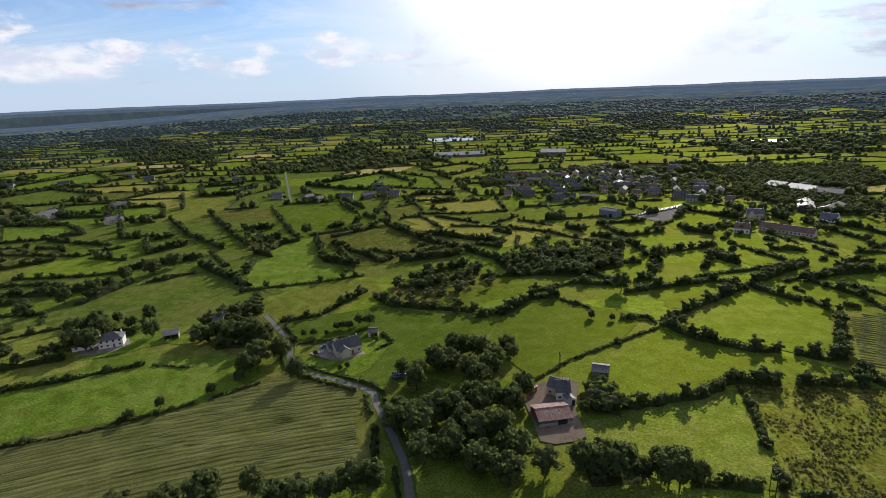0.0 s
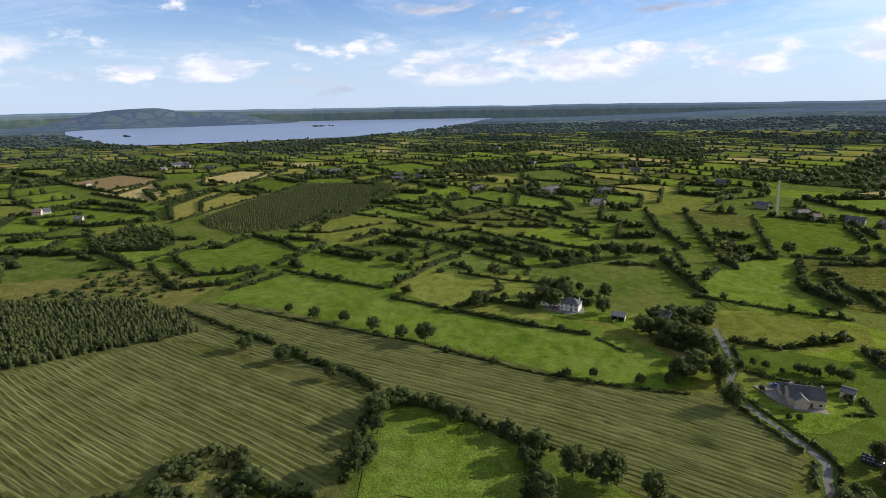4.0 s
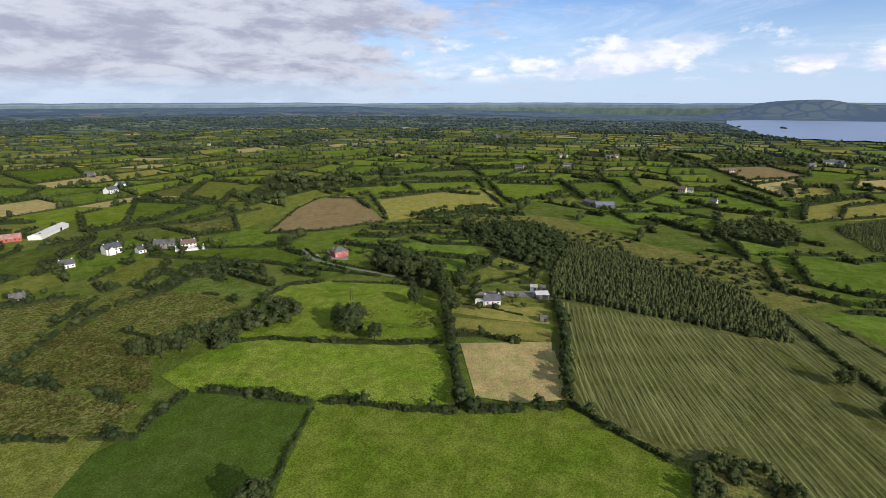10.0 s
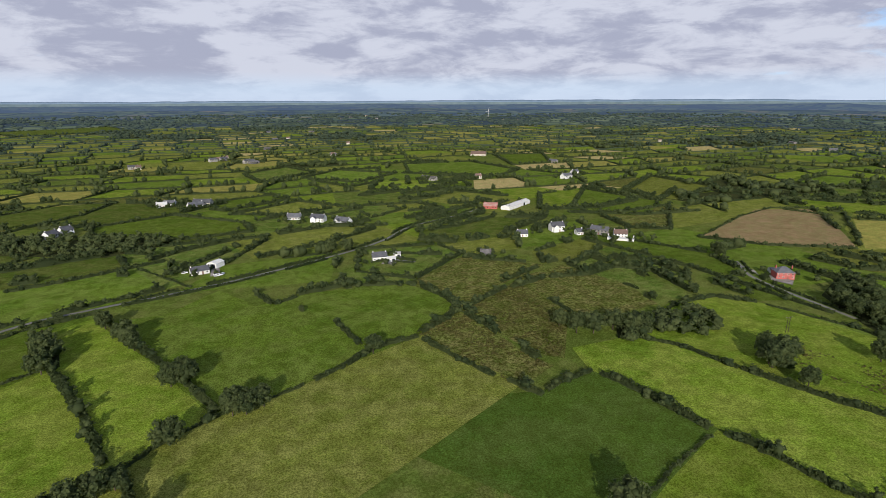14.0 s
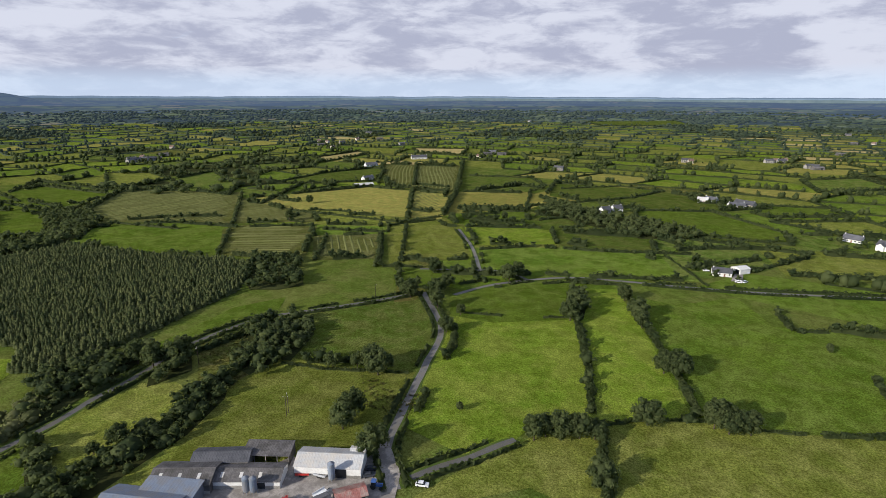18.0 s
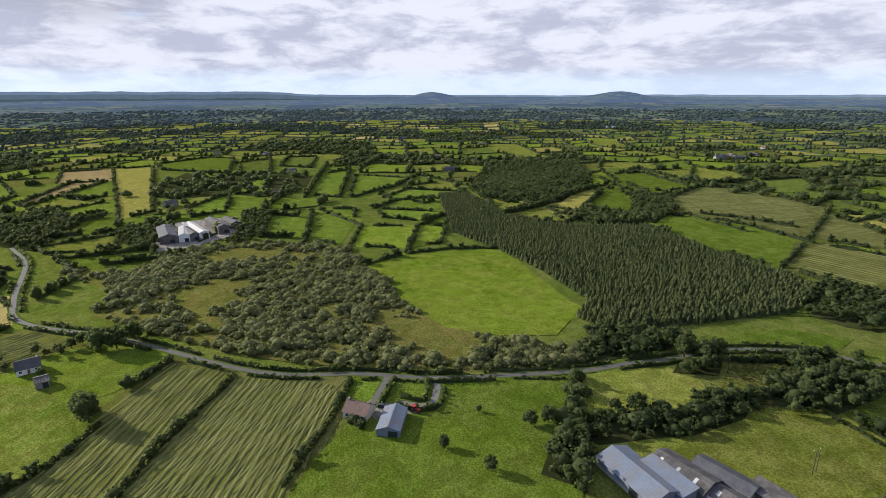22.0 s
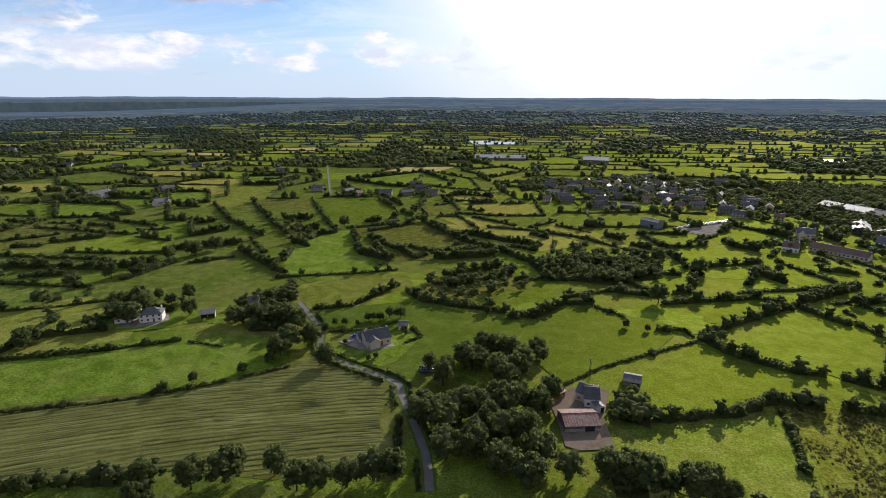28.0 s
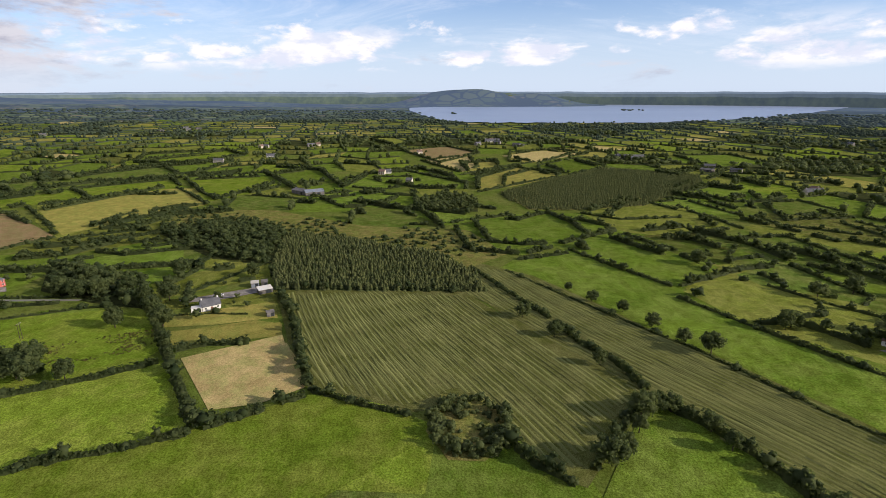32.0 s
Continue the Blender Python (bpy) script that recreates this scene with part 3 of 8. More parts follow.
field("bright", [(130, -252), (99, -263), (70, -279), (61, -265), (41, -207), (35, -189), (46, -187), (55, -175), (57, -163), (66, -146), (94, -150), (103, -178), (114, -217)])
field("rush", [(-138, -259), (-194, -291), (-185, -230), (-153, -189), (-145, -198), (-141, -230)])
field("deep", [(-88, 262), (-68, 286), (-35, 296), (-15, 284), (10, 270), (8, 263), (-8, 237), (-25, 219), (-37, 215), (-32, 246), (-54, 254)])
field("rush", [(-109, 459), (-54, 509), (-15, 435), (-49, 387)])
field("lush", [(-816, -223), (-839, -115), (-753, -82), (-635, -142), (-695, -174)])
field("lush", [(-728, 456), (-765, 561), (-696, 470)])
field("rush", [(-398, 245), (-415, 295), (-363, 307), (-332, 272), (-353, 248)])
field("lush", [(-526, 327), (-542, 395), (-477, 397), (-461, 351)])
field("dry", [(199, -75), (208, -91), (208, -117), (191, -121), (184, -105), (172, -77), (171, -67)])
field("lush", [(-196, 765), (-101, 862), (-42, 755), (-50, 708), (-127, 718)])
field("dry", [(262, 443), (290, 369), (278, 354), (251, 408)])
field("dry", [(-307, -69), (-310, -45), (-288, -40), (-283, -51), (-290, -63)])
field("lush", [(82, 129), (96, 130), (97, 124), (80, 115), (75, 123)])
field("stubble", [(-234, -73), (-249, -46), (-248, -31), (-227, -24), (-205, -20), (-202, -35), (-195, -52)])
field("lush", [(191, -470), (143, -532), (123, -496), (171, -449)])
field("lush", [(735, 227), (837, 198), (687, 171), (670, 208)])
field("pasture", [(776, -304), (860, -388), (683, -397), (619, -304)])
field("bright", [(-785, -209), (-801, -92), (-713, -75), (-622, -151)])
field("lush", [(145, -283), (110, -316), (89, -333), (59, -344), (54, -330), (75, -288), (102, -270), (130, -256)])
field("pasture", [(186, -525), (123, -523), (140, -467), (168, -475)])
field("deep", [(-84, 257), (-87, 276), (-54, 281), (-31, 282), (7, 279), (24, 267), (5, 232), (-15, 212), (-32, 210), (-35, 213), (-42, 219), (-36, 244), (-49, 265), (-61, 250)])
field("pasture", [(-396, 235), (-383, 279), (-326, 289), (-322, 257), (-355, 232)])
field("lush", [(-536, 324), (-537, 389), (-451, 381), (-469, 351)])
field("stubble", [(-241, -77), (-258, -34), (-228, -28), (-205, -20), (-196, -37), (-195, -55)])
field("lush", [(764, -287), (815, -368), (680, -379), (628, -272)])
field("rush", [(-111, 465), (-110, 503), (-74, 514), (-24, 479), (12, 398), (-40, 384), (-68, 379)])
field("lush", [(206, 306), (227, 309), (228, 275), (214, 275), (196, 297)])
field("dry", [(71, -120), (59, -145), (49, -159), (34, -173), (27, -156), (70, -114)])
field("lush", [(139, -275), (134, -300), (79, -340), (73, -333), (73, -276), (105, -254), (129, -251)])
field("rush", [(-102, -242), (-132, -258), (-136, -237), (-137, -201), (-142, -185), (-119, -175), (-108, -203)])
field("lush", [(128, 254), (166, 291), (182, 298), (193, 253), (180, 231), (164, 221), (147, 237)])
field("rush", [(-121, -318), (-185, -357), (-223, -325), (-228, -313), (-180, -293), (-140, -266)])
field("silage", [(-345, 84), (-334, 105), (-261, 133), (-201, 162), (-154, 180), (-104, 194), (-97, 184), (-109, 135), (-129, 127), (-156, 125), (-172, 115), (-201, 105), (-257, 85), (-303, 74)], rows=21)
field("bright", [(223, -453), (141, -466), (123, -427), (183, -389)])
field("dry", [(200, -78), (207, -112), (198, -124), (188, -123), (170, -90), (169, -69)])
field("dry", [(-445, 221), (-532, 303), (-505, 348), (-408, 324), (-405, 255)])
field("lush", [(215, 393), (278, 366), (249, 340), (212, 343), (198, 371)])
field("pasture", [(-197, -450), (-280, -472), (-332, -453), (-247, -404), (-161, -398)])
field("lush", [(175, -381), (119, -411), (46, -436), (21, -379), (58, -358), (115, -344), (147, -333)])
field("bright", [(-199, -13), (-186, 8), (-178, 16), (-169, 27), (-137, 18), (-162, -82), (-171, -73), (-184, -52), (-188, -37), (-196, -18)])
field("lush", [(-602, 397), (-619, 478), (-527, 496), (-514, 419)])
field("hay", [(-273, -92), (-273, -65), (-274, -37), (-261, -35), (-254, -63), (-253, -83)])
field("hay", [(-293, -101), (-300, -67), (-305, -43), (-281, -39), (-278, -70), (-279, -96)])
field("dry", [(-318, -107), (-331, -51), (-317, -47), (-308, -72), (-304, -102)])
field("dry", [(-356, -123), (-383, -58), (-353, -52), (-323, -109)])
field("lush", [(460, 122), (551, 133), (535, 94), (456, 83)])
field("rush", [(-71, 576), (-34, 604), (-21, 548), (-57, 538)])
field("lush", [(341, 432), (347, 381), (322, 377), (311, 454)])
field("hay", [(310, -585), (243, -652), (195, -627), (203, -539), (264, -479)])
field("lush", [(-200, 621), (-137, 670), (-74, 549), (-110, 481), (-143, 489)])
field("lush", [(-102, 743), (-86, 870), (-19, 793), (-4, 694), (-58, 709)])
field("dry", [(31, -182), (21, -144), (17, -138), (55, -143), (52, -157), (45, -173), (35, -182)])
field("bright", [(-1021, -374), (-1196, -198), (-1063, -175), (-935, -342)])
field("pasture", [(-27, 202), (-21, 209), (-10, 211), (3, 202), (-2, 179), (-22, 181)])
field("lush", [(-383, 162), (-407, 208), (-383, 231), (-316, 251), (-286, 204), (-321, 179)])
field("lush", [(63, 142), (94, 136), (95, 130), (81, 114), (52, 122)])
field("lush", [(254, -472), (194, -531), (180, -496), (229, -448)])
field("lush", [(-811, -111), (-851, -51), (-755, -1), (-708, -78)])
field("rush", [(120, 197), (142, 194), (168, 192), (173, 185), (161, 162), (147, 126), (123, 130), (101, 136), (111, 168)])
field("dry", [(-114, 302), (-99, 334), (-52, 347), (-45, 323), (-76, 292), (-100, 268)])
field("pasture", [(139, -470), (61, -486), (47, -439), (118, -421)])
field("pasture", [(-197, -508), (-297, -537), (-282, -497), (-201, -460)])
field("lush", [(-130, 82), (-150, 104), (-154, 121), (-145, 130), (-112, 135), (-88, 107)])
field("lush", [(224, 312), (272, 347), (286, 343), (325, 336), (281, 292), (261, 295), (234, 287)])
field("lush", [(622, -126), (741, -246), (627, -279), (519, -239), (486, -186), (539, -169)])
field("lush", [(-339, 105), (-364, 148), (-365, 177), (-282, 188), (-222, 206), (-148, 237), (-116, 242), (-92, 232), (-89, 217), (-110, 195), (-137, 188), (-177, 177), (-225, 161), (-285, 137)])
field("silage", [(-355, 69), (-349, 95), (-318, 121), (-264, 141), (-197, 159), (-140, 175), (-97, 203), (-84, 213), (-59, 217), (-43, 209), (-34, 189), (-26, 164), (-33, 154), (-66, 140), (-99, 142), (-128, 138), (-170, 118), (-207, 106), (-263, 87), (-317, 59)], rows=16)
field("lush", [(180, 344), (205, 330), (187, 315), (160, 329)])
field("lush", [(-137, 340), (-150, 418), (-123, 475), (-96, 392), (-68, 357), (-99, 334)])
field("hay", [(-47, 630), (-30, 661), (9, 650), (14, 613), (-16, 605)])
field("silage", [(224, 71), (205, 23), (179, 27), (136, 36), (92, 94), (109, 91), (147, 86), (188, 79)], rows=-11)
field("bright", [(-166, -115), (-172, -105), (-174, -85), (-179, -59), (-188, -39), (-196, -19), (-188, -1), (-177, 15), (-166, 29), (-86, -96), (-129, -104)])
field("pasture", [(66, 168), (79, 181), (101, 195), (114, 189), (111, 164), (103, 140), (76, 141), (66, 147)])
field("pasture", [(223, -738), (98, -743), (-36, -680), (32, -625), (106, -608), (197, -638)])
field("bright", [(76, -323), (55, -336), (46, -310), (18, -246), (1, -209), (19, -195), (31, -187), (42, -211), (63, -272)])
field("silage", [(635, -316), (687, -408), (545, -467), (420, -344), (484, -312), (541, -285)], rows=-84)
field("lush", [(464, -231), (523, -281), (464, -320), (409, -336), (345, -265), (386, -237)])
field("lush", [(249, 300), (281, 292), (256, 255), (243, 275)])
field("lush", [(66, 194), (64, 211), (110, 251), (122, 240), (154, 216), (169, 205), (131, 198), (109, 201), (83, 190), (70, 184)])
field("lush", [(662, 118), (831, 129), (890, 83), (640, 74)])
field("deep", [(-126, -163), (-156, -170), (-162, -146), (-166, -117), (-131, -106), (-100, -93), (-64, -149), (-109, -169)])
field("hay", [(-608, -309), (-718, -221), (-716, -182), (-604, -149), (-495, -238)])
field("lush", [(456, 81), (576, 94), (572, 49), (495, 48), (427, 51)])
field("dry", [(35, 940), (-37, 888), (13, 812), (69, 893)])
field("lush", [(-486, -580), (-507, -467), (-432, -415), (-368, -460)])
field("bright", [(-259, -771), (-395, -724), (-257, -649), (-220, -699)])
field("lush", [(-358, -171), (-387, -119), (-373, -97), (-332, -149)])
field("lush", [(204, 485), (252, 515), (267, 481), (239, 450), (198, 450)])
field("hay", [(-46, 530), (-10, 532), (55, 478), (89, 437), (47, 413), (13, 431), (-5, 473)])
field("lush", [(132, 312), (173, 313), (155, 294), (124, 292)])
field("dry", [(297, -429), (259, -460), (224, -438), (172, -359), (212, -310)])
field("lush", [(-415, -193), (-434, -129), (-393, -116), (-390, -181)])
field("hay", [(-30, 593), (58, 611), (64, 552), (17, 537)])
field("dry", [(-274, 203), (-293, 243), (-237, 287), (-188, 261), (-178, 235), (-225, 209)])
field("pasture", [(-296, 256), (-308, 290), (-254, 309), (-233, 296), (-276, 259)])
field("pasture", [(-400, 337), (-363, 367), (-321, 376), (-271, 378), (-261, 332), (-309, 317), (-379, 281)])
field("lush", [(-641, -40), (-660, 25), (-614, 62), (-558, 32), (-582, -2)])
field("silage", [(559, -795), (423, -827), (315, -607), (413, -598)], rows=-61)
field("silage", [(209, 263), (234, 265), (263, 225), (277, 184), (241, 168), (208, 199), (186, 203), (175, 213), (193, 244)], rows=-31)
field("lush", [(-12, 319), (9, 335), (53, 334), (53, 317), (34, 307), (20, 301), (7, 296), (-8, 300)])
field("hay", [(649, -249), (718, -223), (606, -103), (625, -93), (505, -103), (489, -154)])
field("lush", [(-884, 324), (-905, 396), (-788, 404), (-746, 328)])
field("pasture", [(-94, -369), (-136, -394), (-188, -363), (-121, -318), (-84, -327)])
field("lush", [(15, 758), (84, 781), (85, 728), (33, 728)])
field("rush", [(-440, 371), (-456, 410), (-413, 466), (-346, 463), (-315, 431), (-376, 388)])
field("pasture", [(-781, -441), (-962, -299), (-837, -232), (-707, -379)])
field("lush", [(347, 381), (420, 367), (406, 340), (360, 342), (334, 360)])
field("dry", [(-461, -265), (-501, -179), (-474, -137), (-430, -206)])
field("lush", [(211, 22), (209, 7), (197, 6), (190, 23)])
field("bright", [(-648, -421), (-794, -245), (-730, -201), (-627, -344)])
field("dry", [(479, 493), (606, 574), (563, 491), (503, 458)])
field("dry", [(664, -87), (555, -149), (500, -158), (491, -133), (519, -83)])
field("lush", [(89, -600), (19, -630), (-44, -557), (-47, -517), (27, -510), (87, -561)])
field("dry", [(-658, -630), (-657, -511), (-535, -462), (-515, -535)])
field("lush", [(825, 69), (789, -8), (654, 28), (657, 63)])
field("lush", [(-305, -362), (-341, -343), (-366, -285), (-343, -222), (-328, -261), (-316, -312)])
field("stubble", [(-980, 292), (-1053, 398), (-979, 464), (-884, 324)])
field("dry", [(-1436, 60), (-1393, 201), (-1194, 122)])
field("rush", [(-262, -157), (-278, -99), (-254, -94), (-240, -137)])
field("pasture", [(59, -492), (-21, -496), (-56, -480), (-22, -426), (21, -379), (44, -439)])
field("lush", [(-385, 94), (-456, 95), (-497, 161), (-492, 231), (-422, 226), (-389, 174), (-368, 129)])
field("pasture", [(-277, 480), (-188, 522), (-208, 483), (-252, 436)])
field("pasture", [(221, -172), (225, -197), (214, -214), (210, -183), (214, -148)])
field("stubble", [(299, 294), (314, 287), (328, 240), (282, 208), (268, 250)])
field("hay", [(432, -579), (310, -585), (252, -457), (297, -447), (413, -411), (507, -443)])
field("lush", [(329, 313), (372, 305), (355, 260), (336, 257), (318, 297)])
field("pasture", [(197, -213), (190, -238), (162, -272), (142, -249), (125, -216), (116, -183), (138, -179), (163, -171), (180, -172), (196, -196)])
field("lush", [(-799, 31), (-809, 99), (-688, 159), (-647, 149), (-693, 55)])
field("pasture", [(42, 142), (62, 142), (54, 122), (36, 127)])
field("dry", [(31, -183), (-1, -205), (-36, -214), (-100, -237), (-108, -203), (-119, -175), (-67, -154), (-33, -139), (-17, -132), (17, -137)])
field("bright", [(426, 42), (493, 32), (487, -41), (428, -32), (415, 5)])
field("lush", [(141, 478), (181, 479), (184, 442), (148, 431)])
field("pasture", [(-47, -557), (-164, -604), (-218, -563), (-158, -514), (-54, -503)])
field("lush", [(108, 364), (147, 361), (129, 325), (101, 326)])
field("pasture", [(-234, 376), (-195, 427), (-167, 390), (-220, 353)])
field("lush", [(74, 282), (100, 299), (122, 288), (113, 266), (80, 267)])
field("lush", [(-736, 772), (-660, 1017), (-550, 887), (-682, 792)])
field("hay", [(-730, 185), (-824, 274), (-724, 301), (-652, 210), (-643, 163)])
field("pasture", [(175, 188), (204, 171), (217, 173), (212, 154), (183, 111), (175, 115), (150, 126), (160, 154)])
field("lush", [(349, -378), (284, -409), (267, -382), (318, -345)])
field("silage", [(404, -324), (401, -344), (339, -371), (276, -287), (342, -268)], rows=-157)
field("silage", [(316, -347), (270, -378), (234, -318), (269, -293)], rows=-52)
field("lush", [(570, 25), (549, -46), (498, -42), (528, 18)])
field("lush", [(536, 487), (686, 573), (791, 556), (680, 467), (504, 421)])
field("bright", [(398, -3), (407, -84), (363, -84), (282, -99), (250, -77), (251, -54), (261, -20), (335, 12), (372, 25)])
field("pasture", [(48, 173), (65, 177), (60, 155), (46, 163)])
field("dry", [(383, -381), (396, -429), (364, -439), (303, -441), (287, -406), (349, -378)])
field("lush", [(21, -688), (-84, -718), (-107, -670), (-33, -630)])
field("silage", [(533, -447), (468, -428), (385, -418), (353, -391), (415, -348)], rows=-116)
field("hay", [(56, 483), (70, 512), (98, 485), (145, 408), (126, 396), (97, 429)])
field("lush", [(208, 3), (206, -21), (204, -72), (175, -65), (128, -50), (134, 36), (162, 26)])
field("deep", [(21, 243), (29, 265), (49, 293), (60, 295), (99, 275), (98, 262), (82, 243), (38, 212), (34, 219)])
field("lush", [(692, -7), (664, -84), (597, -25), (635, 21)])
field("lush", [(-552, 55), (-509, 118), (-483, 123), (-469, 87)])
field("hay", [(116, 450), (151, 411), (141, 395), (108, 413)])
field("dry", [(-26, -484), (-83, -512), (-167, -488), (-97, -443), (-41, -424)])
field("bright", [(-164, -191), (-193, -189), (-217, -194), (-212, -170), (-218, -144), (-229, -107), (-240, -83), (-187, -61), (-177, -81), (-172, -105), (-171, -134), (-158, -170)])
field("hay", [(-883, 194), (-903, 259), (-801, 239), (-757, 183)])
field("silage", [(-323, -44), (-315, -4), (-301, 63), (-295, 69), (-221, 93), (-184, 112), (-174, 115), (-156, 94), (-131, 69), (-143, 57), (-172, 56), (-194, 36), (-182, 25), (-193, 4), (-206, -14), (-243, -23)], rows=-168)
field("plough", [(-408, -324), (-561, -382), (-619, -357), (-538, -281), (-491, -243), (-431, -280)])
field("stubble", [(-938, 135), (-998, 230), (-842, 213), (-789, 173)])
field("bright", [(-225, -201), (-255, -215), (-287, -214), (-304, -187), (-308, -118), (-254, -91), (-235, -100), (-227, -122), (-219, -145), (-213, -171)])
field("silage", [(100, 132), (144, 124), (183, 111), (232, 102), (216, 72), (173, 86), (139, 90), (98, 96), (81, 110)], rows=-8)
field("dry", [(172, -162), (151, -166), (131, -175), (113, -182), (101, -143), (100, -136), (119, -120), (144, -103), (151, -93), (161, -110), (173, -138)])
field("lush", [(47, -329), (19, -325), (-11, -355), (-29, -317), (-54, -326), (-120, -319), (-138, -275), (-100, -244), (-37, -218), (-16, -212), (-1, -206), (18, -255)])
field("lush", [(-334, -237), (-350, -227), (-330, -189), (-307, -199), (-310, -231)])
hedge_line("wall", [(31, -184), (19, -194), (-1, -205), (-20, -209), (-36, -214)])
hedge_line("low", [(-36, -214), (-56, -223), (-76, -236), (-99, -238)])
hedge_line("low", [(-99, -238), (-108, -203), (-114, -186)])
hedge_line("tree", [(-131, -310), (-137, -280), (-136, -265), (-122, -253), (-102, -242)])
hedge_line("tall", [(-136, -262), (-178, -283)])
hedge_line("tree", [(-136, -255), (-138, -233), (-138, -223)])
hedge_line("tall", [(50, -330), (35, -295), (12, -242), (-1, -206)])
hedge_line("wall", [(83, -271), (77, -274), (65, -281)])
hedge_line("tall", [(66, -276), (49, -233), (41, -207), (36, -190)])
hedge_line("tall", [(31, -182), (24, -158), (19, -142)])
hedge_line("low", [(102, -324), (89, -335), (56, -347)])
hedge_line("low", [(-31, -340), (-38, -317), (-53, -324)])
hedge_line("tree", [(-54, -328), (-85, -333), (-121, -318)])
hedge_line("low", [(-65, -277), (-69, -241)])
hedge_line("low", [(129, -408), (120, -412)])
hedge_line("low", [(142, -467), (119, -414)])
hedge_line("low", [(119, -411), (84, -421), (46, -436), (24, -445)])
hedge_line("wall", [(44, -439), (22, -400), (5, -370)])
hedge_line("low", [(149, -469), (139, -467)])
hedge_line("tall", [(220, -716), (207, -649)])
hedge_line("tall", [(178, -553), (173, -555), (114, -532)])
hedge_line("tall", [(49, -436), (15, -469), (-26, -489), (-58, -491)])
hedge_line("tall", [(22, -408), (-14, -445), (-24, -454)])
hedge_line("low", [(89, -600), (19, -630), (-42, -563)])
hedge_line("low", [(-164, -604), (-167, -526), (-215, -557)])
hedge_line("tall", [(-58, -491), (-116, -507), (-167, -488)])
hedge_line("tree", [(-84, -327), (-104, -330), (-129, -313)])
hedge_line("low", [(35, -677), (-99, -715)])
hedge_line("tree", [(-193, -658), (-264, -670), (-321, -640), (-360, -577)])
hedge_line("tree", [(-313, -566), (-317, -505), (-326, -511)])
hedge_line("tall", [(-197, -450), (-232, -455), (-283, -476)])
hedge_line("tree", [(-242, -395), (-253, -398)])
hedge_line("tall", [(-182, -281), (-213, -289)])
hedge_line("tree", [(-213, -289), (-246, -282), (-274, -288), (-293, -272), (-282, -225)])
hedge_line("low", [(-117, -179), (-124, -163)])
hedge_line("low", [(-124, -164), (-137, -169), (-156, -171)])
hedge_line("tall", [(-157, -170), (-163, -147), (-166, -117)])
hedge_line("tall", [(-166, -117), (-172, -105), (-174, -85), (-180, -59)])
hedge_line("wall", [(-166, -115), (-147, -110), (-129, -104), (-112, -98)])
hedge_line("tree", [(-181, -58), (-189, -40), (-191, -35)])
hedge_line("tree", [(-358, -132), (-296, -105), (-238, -81), (-203, -66), (-183, -58)])
hedge_line("low", [(-198, -194), (-213, -171), (-218, -144), (-229, -107), (-240, -83)])
hedge_line("tree", [(-249, -83), (-254, -69), (-252, -49)])
hedge_line("wall", [(-294, -100), (-293, -74), (-288, -55)])
hedge_line("low", [(-225, -201), (-255, -215), (-287, -214), (-302, -195)])
hedge_line("low", [(-324, -210), (-325, -172), (-326, -146), (-337, -124)])
hedge_line("wall", [(-302, -195), (-314, -149), (-313, -114)])
hedge_line("tall", [(-394, -243), (-390, -197), (-387, -155), (-387, -119)])
hedge_line("low", [(-390, -181), (-392, -148), (-393, -116)])
hedge_line("tree", [(-384, -118), (-379, -99), (-339, -115)])
hedge_line("tree", [(-423, -237), (-430, -206), (-457, -184)])
hedge_line("tree", [(-510, -213), (-514, -184), (-559, -164), (-568, -114)])
hedge_line("low", [(-404, -321), (-431, -280), (-487, -240)])
hedge_line("low", [(-623, -326), (-544, -273), (-488, -238)])
hedge_line("wall", [(-408, -324), (-516, -367), (-587, -382), (-627, -362)])
hedge_line("low", [(-587, -382), (-604, -315)])
hedge_line("tree", [(-601, -306), (-659, -269), (-727, -224)])
hedge_line("low", [(-726, -208), (-670, -177), (-606, -146)])
hedge_line("tree", [(-639, -415), (-722, -388), (-792, -325), (-808, -224)])
hedge_line("tree", [(-808, -224), (-854, -152)])
hedge_line("low", [(-305, -362), (-316, -312), (-325, -259), (-324, -210)])
hedge_line("low", [(-341, -343), (-366, -285)])
hedge_line("tree", [(-486, -580), (-491, -531), (-507, -467), (-586, -517)])
hedge_line("tall", [(-368, -460), (-432, -415), (-500, -406)])
hedge_line("wall", [(171, -162), (151, -166), (131, -175), (115, -182)])
hedge_line("tall", [(163, -167), (149, -176), (136, -181)])
hedge_line("tree", [(180, -124), (181, -137), (188, -164)])
hedge_line("tree", [(169, -81), (170, -85), (171, -106), (180, -130), (177, -141)])
hedge_line("low", [(441, -304), (514, -290), (532, -264)])
hedge_line("low", [(516, -288), (464, -320), (400, -335)])
hedge_line("low", [(528, -452), (409, -336), (341, -264)])
hedge_line("tall", [(502, -421), (468, -428), (525, -555)])
hedge_line("low", [(345, -375), (396, -339)])
hedge_line("tree", [(440, -456), (467, -455), (468, -428)])
hedge_line("low", [(267, -291), (287, -322), (312, -357)])
hedge_line("low", [(323, -370), (268, -388), (282, -411), (255, -453)])
hedge_line("low", [(409, -415), (341, -421), (283, -426), (258, -468)])
hedge_line("tall", [(559, -795), (436, -609)])
hedge_line("tree", [(453, -903), (305, -590), (252, -457)])
hedge_line("tall", [(309, -435), (243, -341), (219, -302)])
hedge_line("low", [(255, -453), (233, -435), (224, -438)])
hedge_line("wall", [(222, -434), (181, -381), (152, -333)])
hedge_line("low", [(219, -302), (185, -318), (152, -333)])
